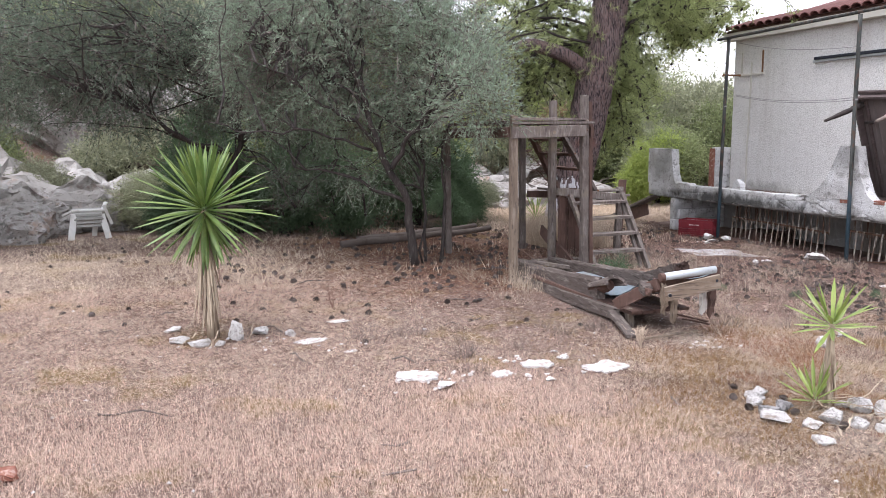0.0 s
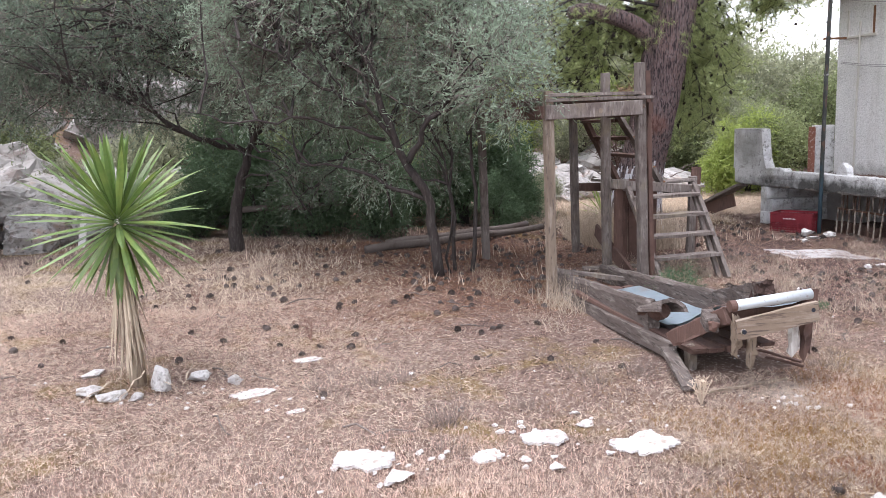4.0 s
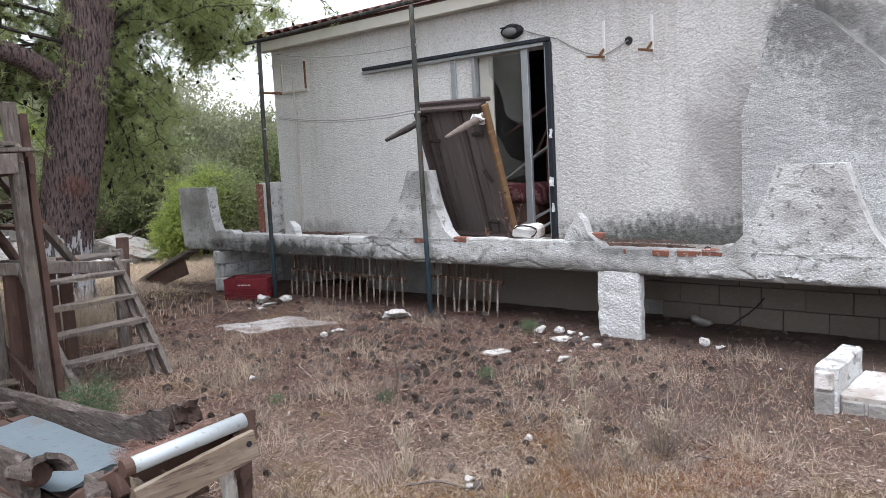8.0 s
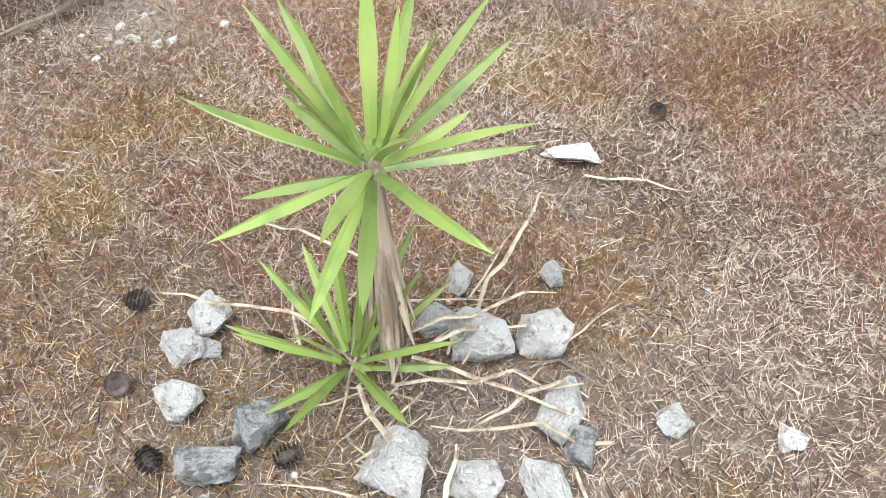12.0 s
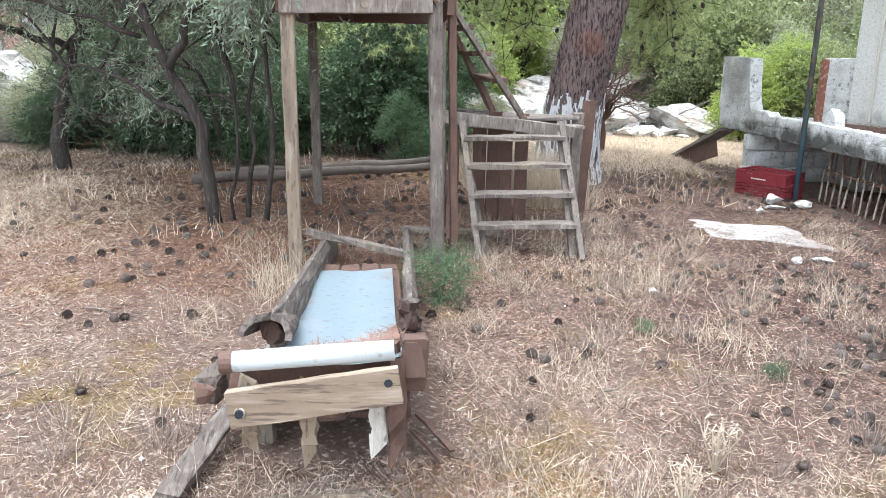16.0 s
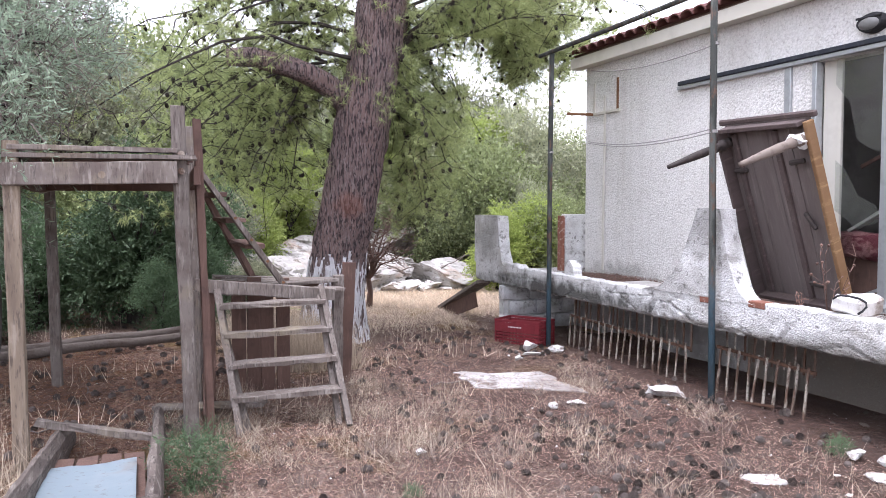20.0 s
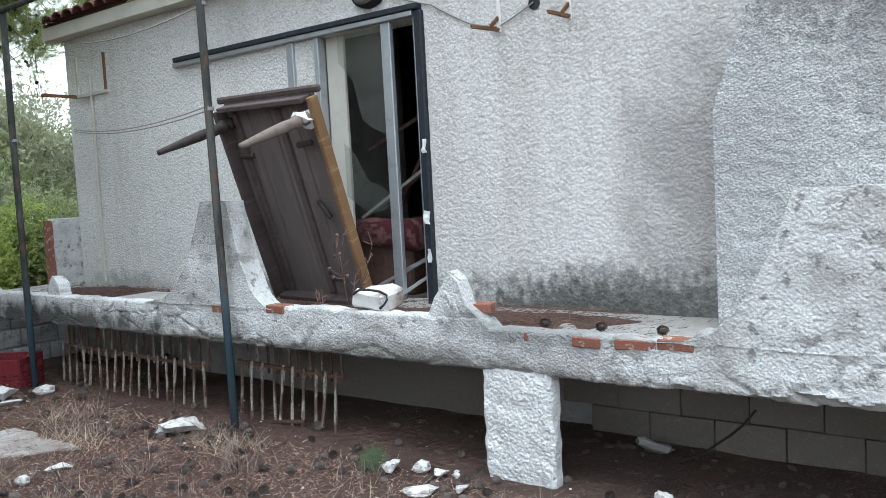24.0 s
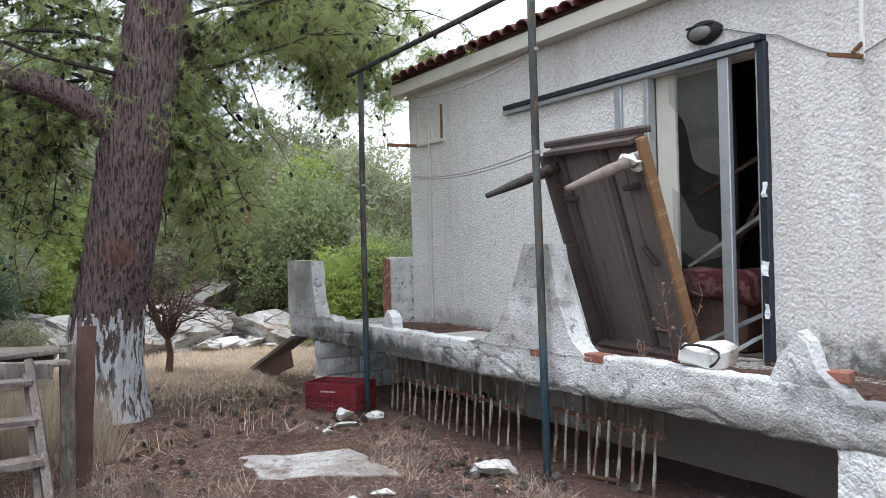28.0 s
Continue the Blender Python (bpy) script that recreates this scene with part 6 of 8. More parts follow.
olive_tree((3.15, 10.2), [([(3.15, 10.2, -0.05), (3.08, 10.22, 0.8), (2.69, 10.25, 1.6), (2.55, 10.28, 2.1), (2.31, 10.3, 2.76), (2.1, 10.4, 3.6)], 0.068),
            ([(2.85, 10.2, 1.28), (3.07, 10.1, 1.73), (3.46, 10.1, 2.08), (3.65, 10.05, 2.34), (3.9, 10.1, 2.8)], 0.044), ([(3.46, 10.1, 2.08), (3.51, 10.12, 2.25), (3.44, 10.1, 2.56), (3.4, 10.3, 3.3)], 0.032),
            ([(2.69, 10.25, 1.55), (2.4, 10.2, 1.9), (1.97, 10.15, 2.08), (1.53, 10.1, 2.45), (1.08, 10.1, 2.63)], 0.028), ([(2.62, 10.3, 1.52), (1.87, 10.3, 1.78), (1.07, 10.3, 1.76), (0.57, 10.3, 1.89)], 0.022),
            ([(2.5, 10.28, 2.12), (1.68, 10.3, 2.69), (1.14, 10.3, 2.97)], 0.02), ([(3.05, 10.2, 0.85), (2.3, 10.6, 1.2), (1.7, 10.9, 1.3)], 0.03),
            ([(3.55, 10.35, -0.05), (3.6, 10.4, 1.2), (3.75, 10.3, 2.6)], 0.032), ([(3.38, 10.45, -0.05), (3.45, 10.7, 1.3), (3.5, 11.0, 2.8)], 0.028), ([(3.3, 10.3, -0.05), (3.32, 10.4, 1.0), (3.2, 10.5, 2.0)], 0.02)],
           [((2.6, 11.0, 3.1), (1.9, 1.4, 1.5)), ((3.72, 10.1, 2.55), (0.8, 0.75, 0.95)), ((1.5, 11.0, 2.6), (0.9, 0.8, 0.9)), ((2.9, 10.9, 1.5), (0.9, 0.6, 0.7)), ((3.72, 9.0, 1.98), (0.32, 0.3, 0.36)), ((3.5, 9.3, 2.2), (0.5, 0.7, 0.5)), ((3.72, 9.0, 1.98), (0.32, 0.3, 0.36)), ((3.72, 9.0, 1.98), (0.32, 0.3, 0.36))], 7600, 11,
           "olive tree with several thin grey stems and dusty foliage", 6000, 200)
olive_tree((0.85, 13.1), [([(0.85, 13.1, -0.1), (0.9, 13.1, 0.7), (1.09, 13.1, 1.36), (1.25, 13.05, 1.67)], 0.12), ([(1.25, 13.05, 1.64), (1.02, 12.95, 2.1), (1.04, 12.85, 2.5), (0.6, 12.7, 3.3)], 0.062), ([(1.25, 13.05, 1.66), (1.5, 12.9, 2.03), (2.12, 12.7, 2.2), (2.7, 12.6, 2.9)], 0.055),
            ([(1.09, 13.1, 1.38), (0.47, 12.8, 1.6), (-0.16, 12.5, 2.06), (-0.9, 12.3, 2.3)], 0.05), ([(1.2, 13.1, 1.6), (1.1, 13.5, 2.8), (1.2, 13.8, 4.0)], 0.055), ([(1.02, 12.95, 2.1), (0.4, 12.6, 2.7), (-0.5, 12.3, 3.2)], 0.04), ([(2.9, 11.95, 0.5), (2.75, 11.75, 1.2), (2.5, 11.6, 1.42), (2.05, 11.55, 1.1), (1.78, 11.5, 0.7)], 0.022)],
           [((0.6, 13.2, 3.0), (2.4, 1.6, 1.4)), ((-1.0, 12.8, 2.9), (1.8, 1.4, 1.2)), ((1.6, 13.0, 2.7), (1.4, 1.1, 1.1)), ((1.66, 11.5, 0.92), (0.42, 0.24, 0.36)), ((1.45, 11.5, 0.66), (0.32, 0.2, 0.26)), ((1.66, 11.5, 0.92), (0.42, 0.24, 0.36)), ((1.9, 11.5, 1.15), (0.25, 0.2, 0.2)), ((1.9, 12.9, 1.2), (0.7, 0.5, 0.5))], 7400, 12,
           "spreading olive tree with a dark crooked trunk", 2500, 150)
olive_tree((-2.9, 15.2), [([(-2.9, 15.2, 0.3), (-2.8, 15.1, 1.3), (-2.5, 14.8, 2.6), (-2.0, 14.6, 3.6)], 0.11), ([(-2.8, 15.1, 1.3), (-3.4, 14.6, 2.2), (-4.2, 14.0, 2.8)], 0.06)],
           [((-2.6, 14.7, 3.4), (2.2, 1.7, 1.3)), ((-4.3, 14.6, 3.0), (1.8, 1.5, 1.2)), ((-2.4, 13.6, 2.4), (1.5, 0.9, 0.7))], 6500, 13,
           "olive tree rooted among the rocks", 900)


def shrub_mesh(name, blobs, n, per, seed, leaf, width, spray=0.2, gap=-0.15, scale=1.6):
    rng = np.random.default_rng(seed)
    p, out = in_blobs(blobs, n, rng, gap, scale)
    q, d, L, W, _ = sprays(p, out, rng, per, spray, leaf, width, 0.1)
    return mesh_from(name, *leaf_quads(q, d, rng, L, W))


def stems_mesh(name, n, r, h, seed, thick=0.02):
    rnd, bm = random.Random(seed), bmesh.new()
    for k in range(n):
        a = rnd.uniform(0, 6.28)
        q = Vector((math.cos(a) * r * rnd.uniform(0.3, 1), math.sin(a) * r * rnd.uniform(0.3, 1), h * rnd.uniform(0.6, 1)))
        mid = Vector((q.x * 0.3, q.y * 0.3, q.z * 0.55))
        path = bent((0, 0, -0.1), mid, rnd, 3, 0.2)[:-1] + bent(mid, q, rnd, 4, 0.25)
        tube(path, [thick * (1 - 0.8 * i / len(path)) for i in range(len(path))], 5, bm)
    return mesh_of(name, bm)


ROUND = [((0, 0, 0.62), (0.55, 0.55, 0.42)), ((0.25, 0.1, 0.85), (0.35, 0.35, 0.3)), ((-0.28, -0.1, 0.5), (0.35, 0.35, 0.35)), ((0.1, -0.25, 0.4), (0.4, 0.35, 0.35))]
TALL = [((0, 0, 0.75), (0.40, 0.40, 0.5)), ((0.12, 0.05, 1.15), (0.28, 0.28, 0.35)), ((-0.15, 0.1, 0.5), (0.38, 0.36, 0.4)), ((0.15, -0.15, 0.55), (0.36, 0.34, 0.4))]
kinds = {}
for key, blobs, n, per, leaf, width, material, look_of in (
        ("dense", ROUND, 3000, 9, 0.036, 0.019, M_SHRUB, "dense green bush"), ("bright", TALL, 2400, 9, 0.042, 0.023, M_SHRUBLIGHT, "bright green leafy young tree"),
        ("dark", TALL, 2800, 10, 0.044, 0.015, M_SHRUBDARK, "dark green feathery bush"), ("grey", ROUND, 3000, 9, 0.036, 0.016, M_SHRUBGREY, "dusty grey-green scrub bush"),
        ("rust", ROUND, 2400, 9, 0.040, 0.02, M_SHRUBRUST, "browned half-dead bush")):
    me, st = shrub_mesh("foliage", blobs, n, per, len(kinds) + 40, leaf, width), stems_mesh("stems", 12, 0.45, 1.0, len(kinds) + 3)
    me.materials.append(material)
    st.materials.append(M_OLIVEBARK)
    kinds[key] = (me, st, look_of)


def shrub(key, x, y, size, tall=1.0, turn=0, name="bush", z=None):
    me, st, look_of = kinds[key]
    ob = thing(name, look_of + " on the dry slope behind the yard", "bush", group="bushes")
    ob.matrix_world = pose(x, y, ground_z(x, y) - 0.05 if z is None else z, 0, 0, turn) @ Matrix.Diagonal((size, size, size * tall, 1))
    part("foliage", me, None, ob)
    tagged(part("stem_work", st, None, ob), kind="stuff")
    return ob


bush_rnd = random.Random(21)
for key, x, y, size, tall in (("dark", 4.55, 14.9, 1.6, 1.0), ("dark", 2.0, 14.5, 1.2, 0.85), ("dark", 1.2, 14.8, 1.3, 0.9), ("dark", 2.9, 13.9, 1.0, 0.9), ("dark", 0.2, 15.0, 1.0, 0.8), ("dark", 3.4, 14.9, 1.1, 0.9), ("dark", 0.8, 16.2, 1.7, 1.0), ("dark", 2.6, 15.6, 1.7, 1.1), ("dense", 4.0, 16.4, 2.0, 1.0), ("dense", 1.4, 16.6, 2.0, 1.0), ("dark", 5.6, 16.2, 1.3, 1.0), ("dark", 5.4, 14.6, 0.9, 0.9), ("dark", 4.9, 13.9, 0.7, 0.9), ("grey", 6.1, 15.4, 0.8, 0.9), ("grey", -3.4, 13.4, 0.9, 0.7), ("grey", -0.4, 16.0, 1.2, 0.8),
                              ("grey", -2.4, 17.6, 1.2, 0.9), ("grey", 2.2, 16.6, 1.1, 0.8), ("dense", 0.8, 17.2, 1.3, 0.9), ("grey", -4.8, 15.0, 1.2, 0.8), ("grey", -5.8, 17.5, 1.8, 0.9), ("dense", -3.8, 19.0, 1.8, 0.9), ("grey", -1.0, 19.8, 1.8, 0.9), ("grey", 3.4, 18.6, 1.8, 1.0), ("grey", 1.2, 19.4, 2.0, 1.0), ("grey", 6.0, 19.6, 1.6, 1.0), ("dense", 5.0, 21.5, 2.0, 1.0), ("bright", 6.8, 20.6, 1.5, 0.9),
                              ("bright", 11.2, 17.4, 1.15, 1.0), ("bright", 12.0, 17.8, 1.25, 1.0), ("dense", 12.5, 18.2, 1.9, 0.9), ("grey", 9.0, 24.6, 1.4, 0.8), ("dense", 11.0, 20.5, 1.9, 1.0), ("rust", 12.0, 22.5, 2.1, 1.0), ("grey", 13.0, 20.0, 2.0, 1.0),
                              ("dense", 13.8, 21.5, 2.3, 1.0), ("dense", 15.0, 19.0, 2.3, 1.0), ("grey", 10.0, 23.0, 2.0, 1.0), ("bright", 8.2, 23.4, 1.7, 1.0), ("rust", 14.2, 24.5, 2.4, 1.0), ("dense", 16.4, 25.0, 2.6, 1.1), ("bright", 11.2, 25.0, 2.0, 1.0),
                              ("dense", 12.6, 28.0, 2.7, 1.1), ("grey", 15.5, 30.0, 3.0, 1.1), ("grey", 6.2, 25.0, 2.2, 1.0), ("dense", 10.6, 30.0, 2.6, 1.0), ("dense", 19.0, 22.0, 2.8, 1.1), ("grey", 17.5, 30.0, 3.0, 0.9), ("dense", 12.3, 21.4, 2.6, 1.1), ("grey", 14.9, 26.8, 3.6, 1.1), ("grey", 13.0, 26.5, 3.0, 1.0), ("dense", 19.5, 27.5, 2.4, 1.0), ("grey", 14.2, 22.6, 2.3, 1.0), ("grey", 3.2, 21.5, 3.0, 1.2), ("dense", 5.2, 24.0, 3.4, 1.2), ("grey", 6.8, 27.5, 3.4, 1.1), ("grey", 0.8, 25.5, 3.6, 1.2), ("dense", -2.2, 25.0, 3.4, 1.1), ("grey", 8.6, 31.0, 3.6, 1.0), ("grey", 14.0, 34.0, 3.6, 1.0), ("grey", 11.5, 33.0, 3.2, 1.0), ("bright", 13.4, 23.4, 2.6, 1.0), ("grey", 14.8, 24.0, 3.2, 1.1), ("grey", 16.8, 23.0, 3.0, 1.0)):
    shrub(key, x, y, size, tall, bush_rnd.uniform(0, 360))
# the scrub on the far hillside
rng = np.random.default_rng(77)
far_blobs = []
for k in range(300):
    x, y = rng.uniform(-45, 40), rng.uniform(26, 75)
    s = rng.uniform(0.8, 1.9)
    far_blobs.append(((x, y, ground_z(x, y) + s * 0.5), (s, s, s * rng.uniform(0.7, 1.3))))
for k in range(70):
    x, y = rng.uniform(-30, -6), rng.uniform(14, 40)
    s = rng.uniform(0.6, 1.6)
    far_blobs.append(((x, y, ground_z(x, y) + s * 0.4), (s, s, s * 0.8)))
p, out = in_blobs(far_blobs, 60000, rng, -2)
v, f = leaf_quads(p, out + rng.normal(size=p.shape), rng, 0.28 + 0.2 * rng.random(len(p)), 0.14 + 0.1 * rng.random(len(p)))
scrub = part("hillside_scrub", mesh_from("hillside_scrub", v, f), M_SHRUBGREY)
tagged(scrub, "grey-green scrub covering the distant hillside", "scrub", kind="stuff")

# small bare tree beyond the pine
bare = thing("bare_sapling", "small bare tree with crooked brown branches", "tree", (8.06, 15.7, ground_z(8.06, 15.7)))
rnd = random.Random(31)
bm = bmesh.new()
tube([(0, 0, -0.1), (0.03, 0, 0.25), (0.0, 0.02, 0.5)], [0.06, 0.045, 0.04], 7, bm)
part("trunk", bm, M_WOODDARK, bare)
bm = bmesh.new()
for k in range(16):
    a = k * 2.4
    q = Vector((math.cos(a) * rnd.uniform(0.4, 0.9), math.sin(a) * rnd.uniform(0.4, 0.9), rnd.uniform(0.9, 1.75)))
    path = bent((0, 0.02, 0.45), q, rnd, 6, 0.2, 0.08)
    tube(path, [0.026, 0.02, 0.016, 0.012, 0.009, 0.006, 0.004], 5, bm)
    for j in range(2, 7):
        for _ in range(4):
            e = path[j] + Vector((rnd.uniform(-1, 1), rnd.uniform(-1, 1), rnd.uniform(-0.4, 1))).normalized() * rnd.uniform(0.15, 0.4)
            tube(bent(path[j], e, rnd, 3, 0.2), [0.007, 0.006, 0.004, 0.003], 4, bm)
tagged(part("branch_work", bm, M_WOODDARK, bare), kind="stuff")

# ---- pine ----
pine = thing("pine_tree", "tall pine with reddish cracked bark and a limewashed base", "tree", (6.9, 13.0, ground_z(6.9, 13)))
pk = under(pine)
spine = [(6.84, 13.0, -0.15), (6.84, 12.97, 0.15), (6.85, 12.9, 0.55), (6.88, 12.82, 0.95), (6.95, 12.72, 1.4), (7.03, 12.62, 2.0), (7.10, 12.55, 2.5), (7.2, 12.5, 3.0), (7.3, 12.47, 3.6), (7.42, 12.45, 4.4), (7.55, 12.4, 6), (7.6, 12.4, 9)]
rads = [0.46, 0.40, 0.36, 0.34, 0.33, 0.32, 0.33, 0.31, 0.30, 0.28, 0.22, 0.1]


def bark_tube(points, radii, sides, z_lo, z_hi, swell=0.0, ragged=0.0):
    """A trunk whose bark is broken into upright plates."""
    bm = bmesh.new()
    pts, rr = [], []
    for (a, b), (ra, rb) in zip(zip(points, points[1:]), zip(radii, radii[1:])):
        n = max(1, int((b[2] - a[2]) / 0.035)) if a[2] < 4.4 else 3
        for i in range(n):
            pts.append(Vector(a).lerp(Vector(b), i / n))
            rr.append(ra + (rb - ra) * i / n)
    sel = [(p, r) for p, r in zip(pts, rr) if z_lo <= p.z <= z_hi]
    rings = []
    for p, r in sel:
        ring = []
        for k in range(sides):
            a = 2 * math.pi * k / sides
            c = Vector((math.cos(a) * 7.5, math.sin(a) * 7.5, p.z * 2.4))
            plate = abs(noise.noise(c)) ** 0.6 + 0.5 * noise.noise(c * 2.3)
            ring.append(bm.verts.new(p + Vector((math.cos(a), math.sin(a), 0)) * (r + swell + 0.034 * (plate - 0.45) + 0.02 * noise.noise((math.cos(a) * 1.3, math.sin(a) * 1.3, p.z * 0.7)))))
        rings.append(ring)
    for a, b in zip(rings, rings[1:]):
        for k in range(sides):
            if ragged and a[k].co.z > z_hi - ragged * (1.0 + 1.6 * noise.noise((math.cos(k * 6.283 / sides) * 6, math.sin(k * 6.283 / sides) * 6, a[k].co.z * 2.0))):
                continue
            bm.faces.new((a[k], a[(k + 1) % sides], b[(k + 1) % sides], b[k]))
    return bm


pk("trunk", bark_tube(spine, rads, 96, -0.2, 9), M_BARK, "reddish cracked bark", True)
pk("limewashed_base", bark_tube(spine, rads, 96, -0.2, 1.06, 0.004, 0.16), M_LIME, "flaking white limewash", True)
rnd = random.Random(41)
bm = bmesh.new()
limbs = [bent((6.95, 12.55, 2.72), (6.40, 12.36, 3.02), rnd, 5, 0.03, 0.05)[:-1] + bent((6.40, 12.36, 3.02), (5.56, 12.34, 3.12), rnd, 6, 0.05, 0.07)]
tube(limbs[0], [0.17, 0.145, 0.13, 0.125, 0.12] + [0.118, 0.115, 0.112, 0.11, 0.108, 0.105, 0.085], 16, bm, 0.06, 3)
pk("limb", bm, M_BARK, "thick side limb", True)
starts = [(Vector(limbs[0][i]), None) for i in (6, 7, 8, 9, 10, 11)]
bm, tuft_p, tuft_d, cone_p = bmesh.new(), [], [], []


def pine_branch(start, end, droop, n_let, let_len, r0, green=1.0, cones=0.8, bare_to=1):
    end = Vector(end)
    if end.x > 8.5 and end.y < 13.9:
        end.z, droop = max(end.z, 4.35), min(droop, 0.4)
    path = bent(start, end, rnd, 8, 0.14, 0.06)
    for i, q in enumerate(path):
        q.z -= droop * (i / 8) ** 2
    tube(path, [r0 * (1 - 0.85 * i / 8) for i in range(9)], 5, bm)
    for k in range(n_let):
        i = bare_to + int((8.99 - bare_to) * (k + rnd.random()) / n_let)
        a = path[min(i, 8)]
        out = Vector((rnd.uniform(-1, 1), rnd.uniform(-1, 1), rnd.uniform(-0.5, 0.5))).normalized()
        e = a + out * let_len * rnd.uniform(0.5, 1.1) + Vector((0, 0, -let_len * rnd.uniform(0.1, 0.6)))
        let = bent(a, e, rnd, 4, 0.2, 0.05)
        tube(let, [0.007, 0.006, 0.005, 0.004, 0.003], 3, bm)
        for j in range(1, 5):
            for _ in range(3 if rnd.random() < green else 0):
                q = let[j] + Vector((rnd.uniform(-1, 1), rnd.uniform(-1, 1), rnd.uniform(-1, 0.6))) * 0.09
                tuft_p.append(q)
                tuft_d.append((let[j] - let[j - 1]).normalized() + Vector((0, 0, 0.2)))
        for j in (1, 3):
            if rnd.random() < cones:
                cone_p.append(let[j] + Vector((rnd.uniform(-0.03, 0.03), rnd.uniform(-0.03, 0.03), -0.04)))


for k in range(64):
    az = k * 2.39996
    z0 = 3.0 + 3.2 * (k / 64)
    reach = rnd.uniform(1.8, 3.4)
    if math.sin(az) < -0.25 and z0 < 5.2:
        z0 += 2.2
    base_at = Vector((7.15 + 0.12 * (z0 - 3), 12.48, z0))
    pine_branch(base_at, base_at + Vector((math.cos(az) * reach, math.sin(az) * reach, rnd.uniform(0.1, 0.8))), rnd.uniform(0.5, 1.5), 15, 0.65, 0.026, 0.85, 0.2)
for end, drop in (((8.2, 12.7, 3.0), 0.9), ((8.0, 13.6, 2.9), 1.2), ((7.9, 12.2, 2.9), 0.6), ((8.7, 13.3, 3.3), 1.2), ((9.2, 12.9, 4.4), 0.4), ((9.3, 12.3, 4.7), 0.4), ((8.4, 14.2, 3.2), 1.4), ((8.9, 11.9, 4.6), 0.4), ((7.6, 13.6, 2.6), 0.9), ((8.3, 13.2, 2.6), 0.9), ((8.0, 13.0, 2.4), 0.8)):
    pine_branch((7.25, 12.55, 3.1), end, drop, 20, 0.55, 0.035, 1.0, 0.4)
for end, drop in (((10.3, 14.3, 4.6), 0.8), ((10.9, 14.5, 4.7), 0.8), ((10.6, 15.0, 4.9), 0.9), ((11.3, 14.8, 4.9), 0.8), ((10.0, 14.1, 4.5), 0.9), ((10.5, 14.0, 4.9), 0.6), ((11.2, 15.2, 4.6), 0.8), ((9.7, 14.2, 4.7), 0.8), ((11.6, 14.4, 5.0), 0.6), ((10.2, 14.8, 4.4), 0.8), ((9.4, 14.4, 5.0), 0.5)):
    pine_branch((7.4, 12.6, 4.6), end, drop, 56, 0.55, 0.03, 1.0, 0.45, 5)
for end, drop in (((5.6, 12.8, 2.9), 0.9), ((6.1, 13.2, 3.0), 1.2), ((6.2, 12.0, 3.3), 0.9), ((5.2, 12.2, 3.2), 1.0), ((5.7, 13.6, 3.4), 1.4), ((6.5, 13.9, 3.0), 1.2), ((4.8, 12.9, 3.6), 1.0), ((6.2, 13.1, 2.7), 0.8), ((5.9, 12.6, 2.6), 0.7), ((6.4, 13.4, 3.3), 1.3), ((5.4, 13.2, 3.1), 1.2), ((6.45, 12.9, 3.2), 1.4), ((5.0, 13.6, 3.4), 1.5), ((5.9, 14.2, 3.6), 1.8)):
    pine_branch((6.75, 12.95, 3.1), Vector(end) + Vector((0, 0.7, 0)), drop, 22, 0.6, 0.024, 0.5, 0.42)
for k in range(12):
    a = rnd.uniform(1.7, 4.0)
    reach = rnd.uniform(1.0, 3.2)
    z0 = rnd.uniform(3.0, 4.4)
    pine_branch((6.8, 12.9, z0), (6.8 + reach * math.cos(a), 13.3 + reach * abs(math.sin(a)) * 0.9, z0 + rnd.uniform(-0.2, 0.6)), rnd.uniform(0.5, 1.7), 24, 0.55, 0.022, 0.6, 0.35)
for k in range(12):
    a = rnd.uniform(-0.2, 1.4)
    reach = rnd.uniform(0.7, 1.5)
    z0 = rnd.uniform(3.0, 4.2)
    pine_branch((7.2, 12.6, z0), (7.2 + reach * math.cos(a), 12.7 + reach * abs(math.sin(a)), z0 + rnd.uniform(-0.2, 0.5)), rnd.uniform(0.6, 1.6), 22, 0.5, 0.024, 1.0, 0.3)
tagged(pk("branch_work", bm, M_OLIVEBARK), kind="stuff")
rng = np.random.default_rng(42)
tp, td = np.array([tuple(p) for p in tuft_p]), np.array([tuple(d) for d in tuft_d])
per = 20
np_, nd = np.repeat(tp, per, 0), unit(np.repeat(unit(td), per, 0) * 0.55 + rng.normal(size=(len(tp) * per, 3)))
v, f = blade_tris(np_, nd, rng, 0.065 + 0.05 * rng.random(len(np_)), np.full(len(np_), 0.0058))
pk("needles", mesh_from("needles", v, f), M_NEEDLE, "yellowish green pine needles")


